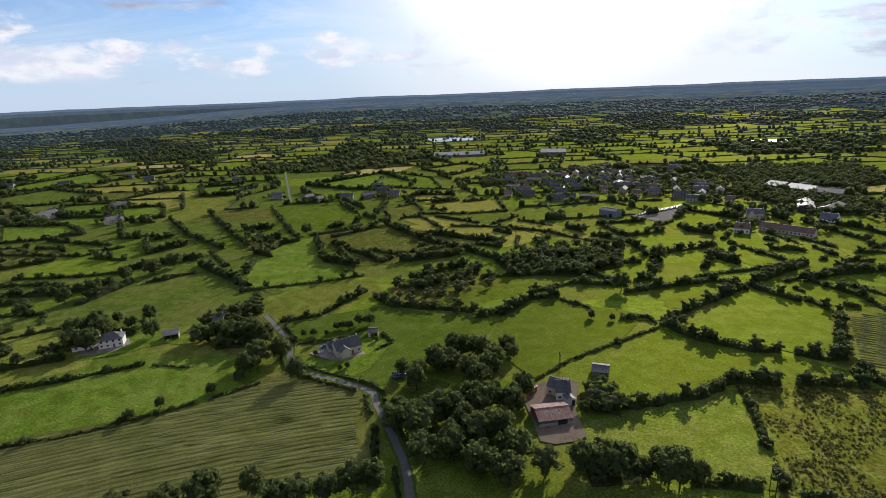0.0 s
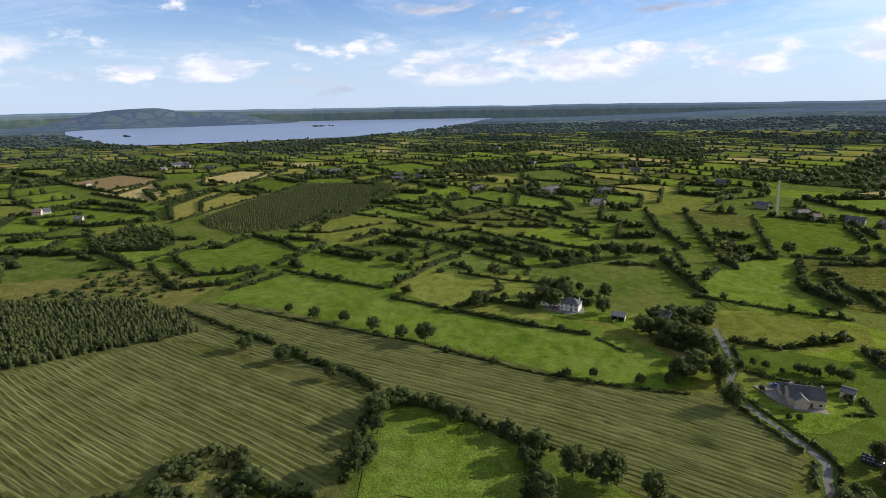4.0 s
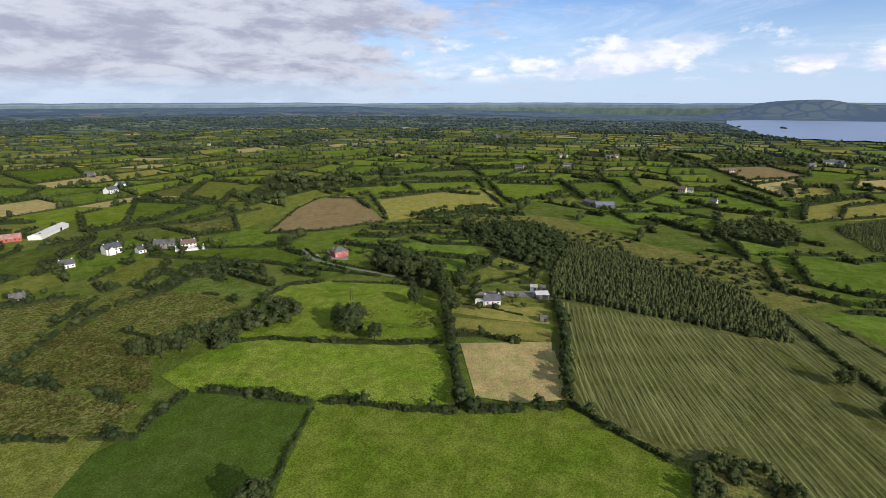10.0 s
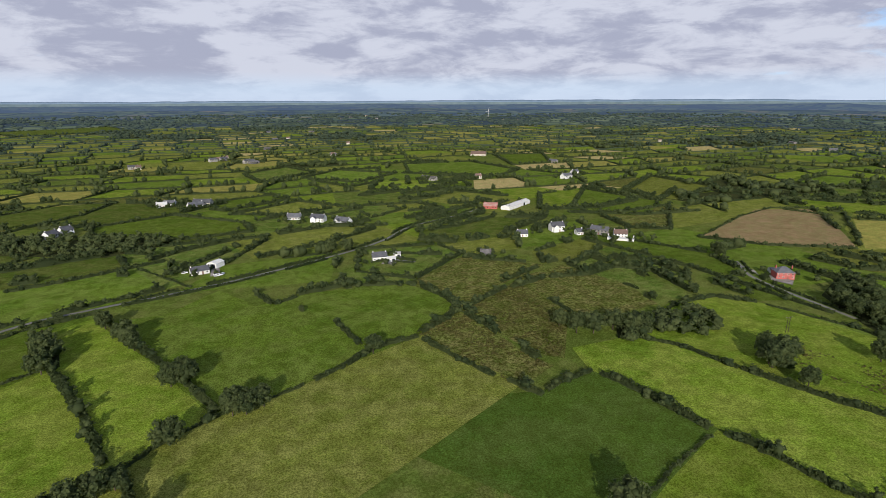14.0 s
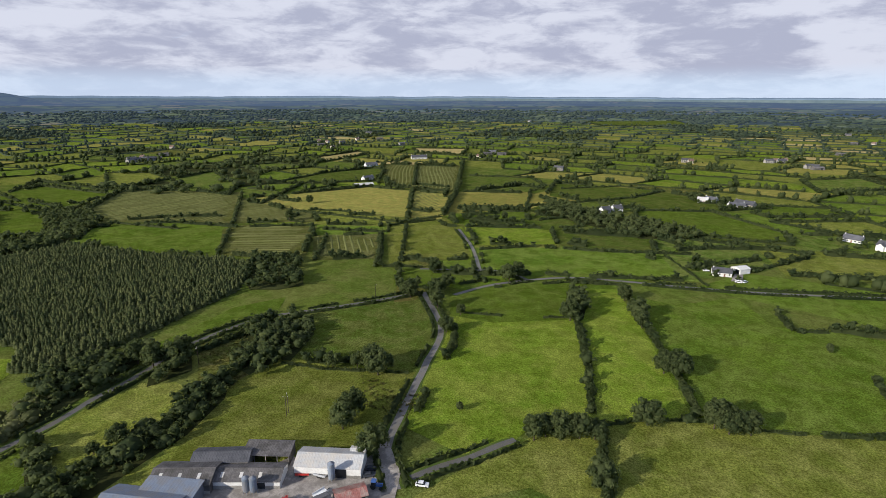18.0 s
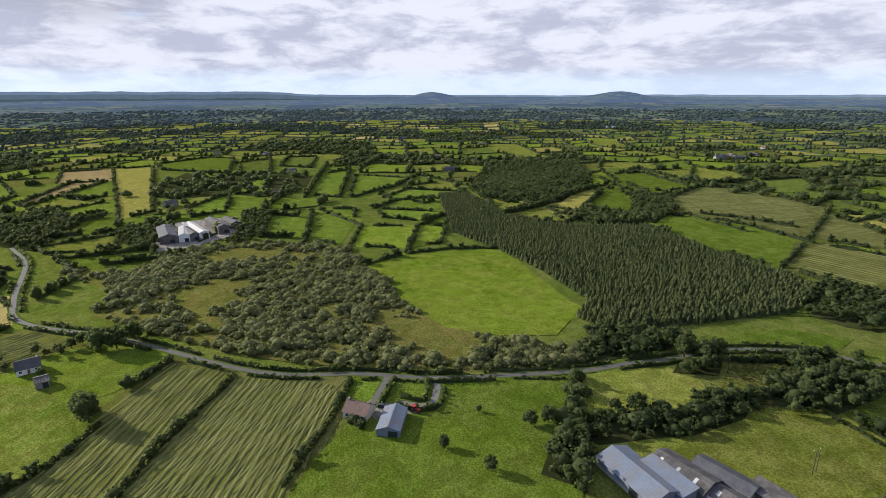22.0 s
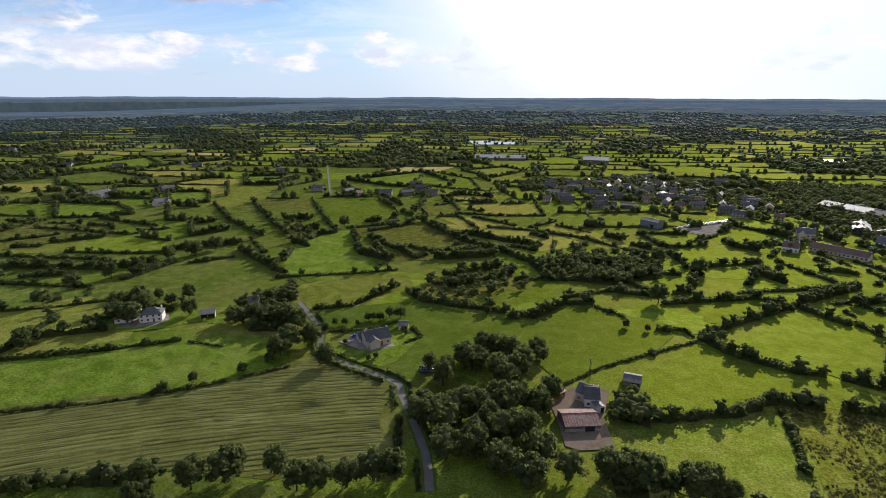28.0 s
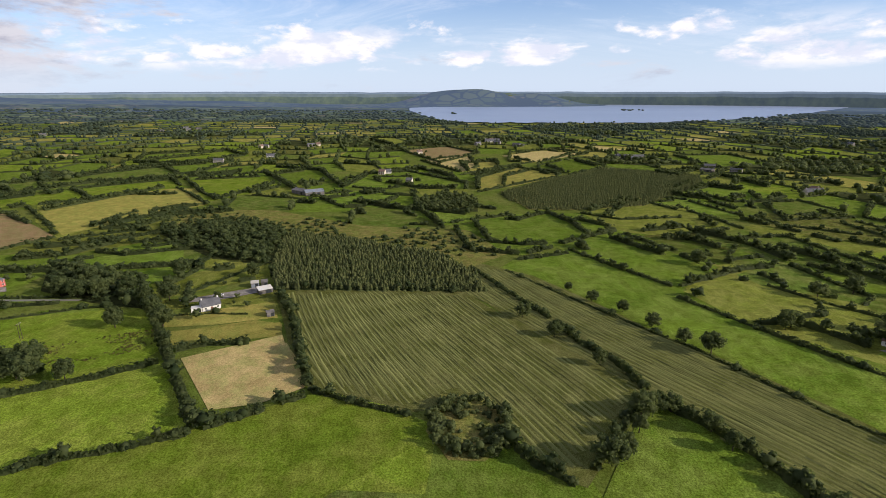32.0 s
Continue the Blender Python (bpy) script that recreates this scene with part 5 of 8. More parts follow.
def build_field(number, what, corners, rows):
    lift = 0.03 + 0.00045 * number
    far = max(math.hypot(x, y) for x, y in corners) > 1450
    cx, cy = np.mean(corners, axis=0)
    grow = 0 if far else 0.5 if what in ("stubble", "hay", "plough") else 3.0
    edge = [(x + (x - cx) / math.hypot(x - cx, y - cy) * grow, y + (y - cy) / math.hypot(x - cx, y - cy) * grow) for x, y in corners]
    verts = [(x, y, rise(x, y) + lift + (2.0 if far else 0)) for x, y in edge]
    ob = shape("field", verts, [range(len(verts))], FIELD_MATS[what])
    tagged(ob, FIELD_LABELS[what], "field", kind="structure")
    if what == "rush" and math.hypot(*np.mean(corners, axis=0)) < 330:
        soup = Soup()
        c = np.array(corners, dtype=float)
        k = int((c[:, 0].max() - c[:, 0].min()) * (c[:, 1].max() - c[:, 1].min()) / 3.4)
        px, py = rng.uniform(c[:, 0].min(), c[:, 0].max(), k), rng.uniform(c[:, 1].min(), c[:, 1].max(), k)
        for x, y in zip(*(q[in_poly(px, py, corners)] for q in (px, py))):
            if noise.noise(Vector((x * 0.06, y * 0.06, 8))) + rng.normal(0, 0.14) > -0.06:
                d = rng.normal(0, 0.3, (4, 3)) * (1, 1, 0.4) + (x, y, 0.4)
                soup.add(*leaves(d, np.array([(0.3, 0.1, 0.8)] * 4), 0.4))
        tagged(new("rush_tussocks", soup.mesh("rush_tussocks", RUSH_LEAF)), "dark tufts of rushes in the rough field", "rushes", kind="stuff")
    if rows is None:
        return
    # swaths left by the mower
    a = radians(rows)
    along, across = np.array((math.cos(a), math.sin(a))), np.array((-math.sin(a), math.cos(a)))
    c = np.array(corners, dtype=float)
    mid = c.mean(axis=0)
    u, v = (c - mid) @ along, (c - mid) @ across
    near = np.hypot(*mid) < 420
    gap, step = (2.7, 6.0) if near else (5.4, 14.0)
    soup = Soup()
    for k, s in enumerate(np.arange(v.min() + 2, v.max() - 1, gap)):
        us = np.arange(u.min(), u.max() + step, step)
        bow = 4.0 * np.sin(us / 55.0 + s * 0.004)
        x = mid[0] + us * along[0] + (s + bow) * across[0]
        y = mid[1] + us * along[1] + (s + bow) * across[1]
        inside = in_poly(x, y, [mid + (p - mid) * 0.975 for p in c])
        start = None
        for i in range(len(us) + 1):
            here = i < len(us) and inside[i]
            if here and start is None:
                start = i
            if not here and start is not None:
                n = i - start
                if n > 1:
                    w = rng.uniform(0.5, 0.85, n) * (1 if near else 1.3)
                    h = rng.uniform(0.28, 0.48, n)
                    xs, ys = x[start:i] + rng.normal(0, 0.12, n), y[start:i] + rng.normal(0, 0.12, n)
                    rim = [np.stack([xs + across[0] * w * q, ys + across[1] * w * q, lift + (h if q == 0 else 0.005 + 0 * h)], axis=1) for q in (-1, 0, 1)]
                    vv = np.concatenate(rim)
                    ff = []
                    for e in range(n - 1):
                        for b in (0, n):
                            ff += [(b + e, b + e + 1, b + n + e), (b + e + 1, b + n + e + 1, b + n + e)]
                    soup.add(vv, ff)
                start = None
    swaths = new("cut_grass_swaths", soup.mesh("cut_grass_swaths", SWATH))
    tagged(swaths, "long pale rows of cut grass lying on the mown field", "cut grass", kind="stuff")


for number, (what, corners, rows) in enumerate(FIELDS):
    build_field(number, what, corners, rows)


# ---- hedges ----
class Near:
    """Finds whether something already stands close by."""

    def __init__(self, cell):
        self.cell, self.grid = cell, {}

    def put(self, x, y):
        self.grid.setdefault((int(x // self.cell), int(y // self.cell)), []).append((x, y))

    def has(self, x, y, reach):
        i, j = int(x // self.cell), int(y // self.cell)
        for a in (-1, 0, 1):
            for b in (-1, 0, 1):
                for p, q in self.grid.get((i + a, j + b), ()):
                    if (p - x) ** 2 + (q - y) ** 2 < reach * reach:
                        return True
        return False


taken, on_road = Near(16.0), Near(16.0)
for what, width, line in TRACKS:
    for (x0, y0), (x1, y1) in zip(line, line[1:]):
        n = max(int(math.hypot(x1 - x0, y1 - y0) / 3), 1)
        for i in range(n + 1):
            on_road.put(x0 + (x1 - x0) * i / n, y0 + (y1 - y0) * i / n)

HEDGE_SIZE = {"wall": (0.75, 0.95), "low": (1.35, 1.9), "tall": (1.7, 2.7), "tree": (2.1, 3.4)}
tree_spots = []


def hedge_run(soup, pts, half, high, dense):
    """A lumpy bank of bushes along a run of points, with leaf clumps on it."""
    pts = np.array(pts)
    n = len(pts)
    d = np.gradient(pts, axis=0)
    d /= np.linalg.norm(d, axis=1)[:, None] + 1e-9
    side = np.stack([-d[:, 1], d[:, 0]], axis=1)
    swell = np.array([1.0 + 0.75 * noise.noise(Vector((x * 0.05, y * 0.05, 4))) + 0.35 * noise.noise(Vector((x * 0.17, y * 0.17, 6))) for x, y in pts])
    lump = np.clip(rng.uniform(0.65, 1.2, n) * swell, 0.3, 1.7)
    h, w = high * lump, half * rng.uniform(0.7, 1.15, n) * (0.45 + 0.55 * lump)
    z = np.array([rise(x, y) for x, y in pts])
    rings = []
    for q, up in ((-1.0, 0.0), (-0.72, 0.55), (0.05, 1.0), (0.72, 0.57), (1.0, 0.0)):
        rings.append(np.stack([pts[:, 0] + side[:, 0] * w * q, pts[:, 1] + side[:, 1] * w * q, z + h * up * 0.78 - (0.1 if up == 0 else 0)], axis=1))
    faces = []
    for k in range(4):
        for e in range(n - 1):
            a, b = k * n + e, (k + 1) * n + e
            faces += [(a, a + 1, b), (a + 1, b + 1, b)]
    soup.add(np.concatenate(rings), faces)
    length = np.linalg.norm(np.diff(pts, axis=0), axis=1).sum()
    k = int(length * dense)
    if k:
        s = rng.uniform(0, n - 1.001, k)
        i = s.astype(int)
        t = (s - i)[:, None]
        p = pts[i] * (1 - t) + pts[i + 1] * t
        turn = rng.uniform(0.15, math.pi - 0.15, k)
        out = np.stack([side[i, 0] * np.cos(turn), side[i, 1] * np.cos(turn), np.sin(turn)], axis=1)
        c = np.stack([p[:, 0] + side[i, 0] * np.cos(turn) * w[i], p[:, 1] + side[i, 1] * np.cos(turn) * w[i], z[i] + 0.15 + np.sin(turn) * h[i]], axis=1)
        soup.add(*leaves(c, out, 0.55 if dense > 3 else 0.66 if dense > 1.5 else 1.0))


def hedge_along(line, size, far_soup, clear=0.0):
    """A hedge along a line, where none stands yet."""
    rows, placed = [], []
    for (x0, y0), (x1, y1) in zip(line, line[1:]):
        length = math.hypot(x1 - x0, y1 - y0)
        r = math.hypot((x0 + x1) / 2, (y0 + y1) / 2)
        half, high = HEDGE_SIZE[size]
        if r > 380:
            half, high = half * 1.2, high * 1.35
        step = 1.6 if r < 300 else 2.2 if r < 450 else 5.0
        n = max(int(length / step), 2)
        run, fresh = [], []
        for i in range(n + 1):
            x, y = x0 + (x1 - x0) * i / n, y0 + (y1 - y0) * i / n
            free = not taken.has(x, y, max(clear, 3.5 if r < 450 else 8.0)) and not on_road.has(x, y, 4.2)
            if free:
                run.append((x + rng.normal(0, 0.3), y + rng.normal(0, 0.3)))
                fresh.append((x, y))
            if (not free or i == n) and len(run) > 2:
                target = Soup() if r < 520 else far_soup
                if r < 520:
                    rows.append(target)
                hedge_run(target, run, half, high, (12.0 if r < 300 else 5.0 if r < 520 else 0.9) * (0.5 if size == "wall" else 1))
                spacing = {"wall": 60, "low": 15, "tall": 8, "tree": 5.0}[size] * (1 if r < 380 else 0.6)
                walk_on = rng.uniform(0, spacing)
                while walk_on < len(run) * step:
                    k = min(int(walk_on / step), len(run) - 1)
                    tall = rng.uniform(0.3, {"wall": 0.5, "low": 0.62, "tall": 0.72, "tree": 0.86}[size])
                    tree_spots.append((run[k][0] + rng.normal(0, 0.5), run[k][1] + rng.normal(0, 0.5), tall))
                    walk_on += spacing * rng.uniform(0.3, 1.9)
            if not free:
                run = []
        placed += fresh
    for p in placed:
        taken.put(*p)
    if rows:
        ob = new("hedge")
        for row in rows:
            new("hedge_bank", row.mesh("hedge_bank", HEDGE_LEAF)).parent = ob
        tagged(ob, {"wall": "thin overgrown bank and fence along a field edge", "low": "low dark green hawthorn hedge along a field edge",
                    "tall": "tall bushy unclipped hedge along a field edge", "tree": "overgrown hedge of bushes and saplings by a field"}[size], "hedge", "field hedges")


far_hedge_soup, mid_hedge_soup = Soup(), Soup()
for size, line in HEDGE_LINES:
    hedge_along(line, size, mid_hedge_soup)
for number, (what, corners, rows) in enumerate(FIELDS):
    if math.hypot(*np.mean(corners, axis=0)) > 340:
        hedge_along(corners + corners[:1], ("low", "tall", "tall", "tree")[number % 4], mid_hedge_soup, 11.0)

# ---- the far patchwork of fields ----
CELL_X, CELL_Y = 92.0, 70.0
SHORE = ((30, 4900), (41, 4900), (43.5, 4700), (46, 3500), (49, 2850), (53, 2500), (58, 2230), (66, 2120), (75, 2100), (79, 2180), (81.5, 2600), (83, 3400), (84, 4900), (95, 4900))


def shore_at(yaw):
    for (a, r0), (b, r1) in zip(SHORE, SHORE[1:]):
        if a <= yaw <= b:
            return r0 + (r1 - r0) * (yaw - a) / (b - a)
    return 4900


def far_shore(yaw):
    return 4885 - 1200 * min(max((yaw - 69) / 16, 0), 1) ** 1.3


def in_lake(x, y, margin=0.0):
    yaw = math.degrees(math.atan2(-x, y)) % 360
    return shore_at(yaw) - margin < math.hypot(x, y) < far_shore(yaw) + margin * 0.3


RASTER = 8.0
planned = np.zeros((400, 400), dtype=bool)


def mark_planned(corners):
    """Notes which ground belongs to a field or wood of the plan."""
    c = np.array(corners, dtype=float)
    (i0, j0), (i1, j1) = (np.clip((c.min(axis=0) / RASTER + 200).astype(int), 0, 399)), (np.clip((c.max(axis=0) / RASTER + 201).astype(int), 0, 399))
    gi, gj = np.meshgrid(np.arange(i0, i1 + 1), np.arange(j0, j1 + 1), indexing="ij")
    inside = in_poly((gi.ravel() - 199.5) * RASTER, (gj.ravel() - 199.5) * RASTER, corners)
    planned[gi.ravel()[inside], gj.ravel()[inside]] = True


for _, corners, _ in FIELDS:
    mark_planned(corners)
for _, corners in WOODS:
    mark_planned(corners)


def in_plan(x, y):
    i, j = int(x / RASTER + 200), int(y / RASTER + 200)
    return 0 <= i < 400 and 0 <= j < 400 and bool(planned[i, j])


def build_patchwork():
    reach_i, reach_j = int(4900 / CELL_X) + 1, int(4900 / CELL_Y) + 1
    pts = {}
    for i in range(-reach_i, reach_i + 2):
        for j in range(-reach_j, reach_j + 2):
            v = Vector((i * 0.33, j * 0.29, 1.0))
            x = i * CELL_X + 45 * noise.noise(v) + (j % 2) * 30 + rng.uniform(-14, 14)
            y = j * CELL_Y + 40 * noise.noise(v + Vector((9, 4, 0))) + rng.uniform(-11, 11)
            pts[i, j] = (x, y)
    cells = [(i, j) for i in range(-reach_i, reach_i + 1) for j in range(-reach_j, reach_j + 1)]
    mid = np.array([np.mean([pts[i, j], pts[i + 1, j], pts[i + 1, j + 1], pts[i, j + 1]], axis=0) for i, j in cells])
    covered = np.zeros(len(cells), dtype=bool)
    for _, corners, _ in FIELDS:
        covered |= in_poly(mid[:, 0], mid[:, 1], corners)
    for _, corners in WOODS:
        covered |= in_poly(mid[:, 0], mid[:, 1], corners)
    r = np.hypot(mid[:, 0], mid[:, 1])
    kinds = ["lush", "pasture", "dry", "rush", "hay", "stubble", "bright"]
    verts, faces, which = [], [], []
    far_trees, mid_trees, rim_trees = Soup(), Soup(), Soup()
    for (i, j), (cx, cy), dist, skip in zip(cells, mid, r, covered):
        if dist > 3300 or skip or in_lake(cx, cy, 60) or dist < 60:
            continue
        quad = [pts[i, j], pts[i + 1, j], pts[i + 1, j + 1], pts[i, j + 1]]
        lush = noise.noise(Vector((cx * 0.0011, cy * 0.0011, 7)))
        yaw = math.degrees(math.atan2(-cx, cy)) % 360
        lowland = min(max((yaw - 205) / 60, 0), 1) + min(max((105 - yaw) / 40, 0), 1)
        woody = dist > 700 and noise.noise(Vector((cx * 0.0034, cy * 0.0034, 2))) > (0.32 if dist < 1300 else 0.27 if dist < 1800 else 0.22 if dist < 2300 else 0.2) - 0.14 * lowland
        lift = 0.02 if dist < 1400 else 0.0
        k = len(verts)
        if dist < 2350:
            for x, y in quad:
                verts.append((x, y, rise(x, y) + lift))
            faces.append((k, k + 1, k + 2, k + 3))
            which.append(7 if woody else rng.choice(7, p=[0.4, 0.36, 0.12, 0.02, 0.0, 0.0, 0.1] if dist < 700 else [0.18, 0.12, 0.28, 0.08, 0.1, 0.02, 0.22] if dist < 1500 else [0.06, 0.1, 0.42, 0.1, 0.18, 0.04, 0.1]))
        if woody:
            n = 11 if dist < 2300 else 8
            for _ in range(n):
                clump(mid_trees if dist < 1700 else far_trees if dist < 2300 else rim_trees, cx + rng.uniform(-45, 45), cy + rng.uniform(-35, 35), rng.uniform(6, 10), rng.uniform(8, 13) * (1 if dist < 2300 else 1.5), 1 if dist < 1700 else 0)
        for a, b in ((quad[0], quad[1]), (quad[0], quad[3])):
            if dist < 380 or rng.random() < 0.1 or in_lake(b[0], b[1], 10):
                continue
            length = math.hypot(b[0] - a[0], b[1] - a[1])
            n = max(int(length / (9 if dist < 1600 else 24)), 2)
            run = []
            for s in range(n + 1):
                x, y = a[0] + (b[0] - a[0]) * s / n, a[1] + (b[1] - a[1]) * s / n
                if dist < 1300 and (taken.has(x, y, 12.0) or on_road.has(x, y, 7.0) or in_plan(x, y)):
                    if len(run) > 2:
                        break
                    run = []
                    continue
                run.append((x, y))
            if len(run) > 2 or len(run) == n + 1:
                a, b = run[0], run[-1]
                if dist < 2300 or rng.random() < 0.3:
                    hedge_run(mid_hedge_soup if dist < 1300 else far_hedge_soup, run, 1.7 if dist < 1600 else 2.4, 2.6 if dist < 1600 else 3.4, 0.5 if dist < 1000 else 0.0)
                for _ in range(rng.poisson(5.5 if dist < 1300 else 4.0 if dist < 1700 else 2.8 if dist < 2200 else 1.7)):
                    t = rng.random()
                    x, y = a[0] + (b[0] - a[0]) * t, a[1] + (b[1] - a[1]) * t
                    s = rng.uniform(0.6, 1.2)
                    if dist < 2200:
                        clump(mid_trees if dist < 1400 else far_trees, x, y, 8.5 * s, 5.4 * s, 1 if dist < 1100 else 0)
                    else:
                        clump(rim_trees, x, y, 8.0 * s, 15.0 * s, 0)
    ob = shape("distant_fields", verts, faces, [FIELD_MATS[k] for k in kinds] + [WOODLAND], which)
    tagged(ob, "distant patchwork of small green and tan fields", "fields", kind="stuff")
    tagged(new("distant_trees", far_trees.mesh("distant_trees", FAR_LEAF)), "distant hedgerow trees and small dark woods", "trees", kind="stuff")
    tagged(new("backdrop_trees", rim_trees.mesh("backdrop_trees", HAZE_LEAF)), "hedgerow trees and woods near the skyline with a painted blue haze glow", "trees", kind="stuff")
    tagged(new("midfield_trees", mid_trees.mesh("midfield_trees", LEAF)), "hedgerow trees between the farther fields", "trees", kind="stuff")


def clump(soup, x, y, high, wide, level):
    """A far tree: an uneven rounded crown on the ground, with loose leaf clumps near the viewer's side of the plan."""
    v, f = BALL_1
    v = v * rng.uniform(0.72, 1.15, len(v))[:, None] * (wide * 0.62, wide * 0.62, high * 0.5) + (x, y, rise(x, y) + high * 0.48)
    soup.add(v, f)
    if level:
        k = 14
        out = rng.normal(0, 1, (k, 3))
        out /= np.linalg.norm(out, axis=1)[:, None]
        soup.add(*leaves(out * (wide * 0.62, wide * 0.62, high * 0.5) + (x, y, rise(x, y) + high * 0.5), out, 1.3))


build_patchwork()

tagged(new("midfield_hedges", mid_hedge_soup.mesh("midfield_hedges", HEDGE_LEAF)), "hedges round the farther fields", "hedges", kind="stuff")
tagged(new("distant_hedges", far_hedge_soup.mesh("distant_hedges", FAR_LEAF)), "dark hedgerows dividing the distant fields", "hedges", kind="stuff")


def build_lake():
    verts, faces = [], []
    steps = [s * 0.5 for s in range(87, 167)]
    for yaw in steps:
        near = shore_at(yaw) + 14 * math.sin(yaw * 5.3) + 22 * math.sin(yaw * 2.1)
        a = radians(yaw)
        for r in (min(near, far_shore(yaw) - 5), far_shore(yaw)):
            verts.append((-math.sin(a) * r, math.cos(a) * r, 0.9))
    for k in range(len(steps) - 1):
        faces.append((2 * k, 2 * k + 2, 2 * k + 3, 2 * k + 1))
    tagged(shape("lake", verts, faces, WATER), "wide blue lake beyond the fields", "lake", kind="structure")


build_lake()


def build_islets():
    soup = Soup()
    for yaw, r, n, wide in ((61.3, 3500, 8, 45), (60.2, 3550, 3, 40), (78.5, 2900, 3, 40)):
        a = radians(yaw)
        for k in range(n):
            x, y = -math.sin(a) * r + rng.uniform(-wide, wide), math.cos(a) * r + rng.uniform(-wide, wide) * 0.5
            clump(soup, x, y, rng.uniform(7, 11), rng.uniform(12, 18), 0)
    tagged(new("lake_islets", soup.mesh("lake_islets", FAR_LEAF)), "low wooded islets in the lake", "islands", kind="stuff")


build_islets()


def far_country(name, air, green):
    """Small fields, hedges and woods seen from far off, with haze painted in; air is its blue glow."""
    m = bpy.data.materials.new(name)
    m.use_nodes = True
    n = Nodes(m.node_tree)
    place = n.add("ShaderNodeNewGeometry").outputs["Position"]
    level = n.add("ShaderNodeVectorMath", "MULTIPLY", i0=place, i1=(1.0, 1.0, 0.0)).outputs[0]
    plots = n.add("ShaderNodeTexVoronoi", None, Vector=level, Scale=0.0085)
    tone = n.add("ShaderNodeSeparateXYZ", None, i0=plots.outputs["Color"])
    edges = n.add("ShaderNodeTexVoronoi", None, Vector=level, Scale=0.0085)
    edges.feature = "DISTANCE_TO_EDGE"
    hedge = n.span(n.math("ADD", edges.outputs["Distance"], n.math("MULTIPLY", n.noise(level, 0.05, 3.0, 0.7), 0.12)), 0.10, 0.17)
    colour = n.mix(tone.outputs[0], (0.065, 0.098, 0.03), (0.15, 0.172, 0.06))
    colour = n.mix(n.span(tone.outputs[1], 0.88, 0.92), colour, (0.20, 0.17, 0.08))
    woods = n.span(n.noise(level, 0.0026, 5.0, 0.6), 0.50, 0.56)
    trees = n.mix(n.noise(level, 0.06, 3.0, 0.7), (0.012, 0.02, 0.015), (0.045, 0.06, 0.035))
    colour = n.mix(n.math("MULTIPLY", hedge, n.math("SUBTRACT", 1.0, woods)), trees, colour)
    # painted haze: colours dulled towards blue-black, then a blue emission
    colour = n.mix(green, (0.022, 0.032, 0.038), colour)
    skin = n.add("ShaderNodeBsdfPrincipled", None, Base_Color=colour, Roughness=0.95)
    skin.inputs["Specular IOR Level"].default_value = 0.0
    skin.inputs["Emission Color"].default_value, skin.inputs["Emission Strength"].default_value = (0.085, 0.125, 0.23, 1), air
    out = n.add("ShaderNodeOutputMaterial")
    n.tree.links.new(skin.outputs[0], out.inputs[0])
    return m


def build_distance():
    """The land from three kilometres outwards: a plain backdrop of wooded country with blue haze painted on."""
    verts, faces, which = [], [], []
    rings = [2200 + 110 * k for k in range(25)]
    n = 900
    for r in rings:
        for k in range(n):
            a = 2 * math.pi * k / n
            x, y = -math.sin(a) * r, math.cos(a) * r
            verts.append((x, y, rise(x, y) - 0.4))
    for i in range(len(rings) - 1):
        for k in range(n):
            p, q = i * n + k, i * n + (k + 1) % n
            faces.append((p, q, q + n, p + n))
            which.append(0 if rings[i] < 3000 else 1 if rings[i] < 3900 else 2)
    mats = [far_country("far fields and woods with faint haze glow", 0.22, 0.85), far_country("far fields and woods with blue haze glow", 0.4, 0.6), far_country("rim of the land with strong haze glow", 0.6, 0.35)]
    tagged(shape("backdrop_country", verts, faces, mats, which, smooth=True), "far wooded country with painted blue haze, stronger with distance", "countryside", kind="structure")


def build_backdrop():
    """The last ridge, far behind everything."""
    verts, faces, which = [], [], []
    n = 720
    for k in range(n):
        yaw = 360 * k / n
        a = radians(yaw)
        v = Vector((math.cos(a) * 6, math.sin(a) * 6, 0.5))
        top = 105 + 7 * noise.noise(v) + 5 * noise.noise(v * 4) + 2 * noise.noise(v * 15)
        chain = min(max((yaw - 276) / 8, 0), 1) * min(max((316 - yaw) / 8, 0), 1)
        top += chain * (34 + 7 * noise.noise(v * 5 + Vector((3, 1, 2))) + 3 * noise.noise(v * 14))
        for r, z in ((4890, -4), (4900, 0.35 * top), (4915, 0.62 * top + 6 * noise.noise(v * 9)), (4935, 0.85 * top), (4945, top), (4948, -4)):
            verts.append((-math.sin(a) * r, math.cos(a) * r, z))
    for k in range(n):
        p, q = 6 * k, 6 * ((k + 1) % n)
        for i in range(5):
            faces.append((p + i, q + i, q + i + 1, p + i + 1))
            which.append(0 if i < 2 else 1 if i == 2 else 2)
    tagged(shape("backdrop", verts, faces, [SHORELAND, FAR_SLOPE, HAZE], which, smooth=True), "far hills and dark shore on the skyline, with haze painted blue", "hills", kind="structure")


# haze painted on the ridge: bluish tones here, a blue emission set below
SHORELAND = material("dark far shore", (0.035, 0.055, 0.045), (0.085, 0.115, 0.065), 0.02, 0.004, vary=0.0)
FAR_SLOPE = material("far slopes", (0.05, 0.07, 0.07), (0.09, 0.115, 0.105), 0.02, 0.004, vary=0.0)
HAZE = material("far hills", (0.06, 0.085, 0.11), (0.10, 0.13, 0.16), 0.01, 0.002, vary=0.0)
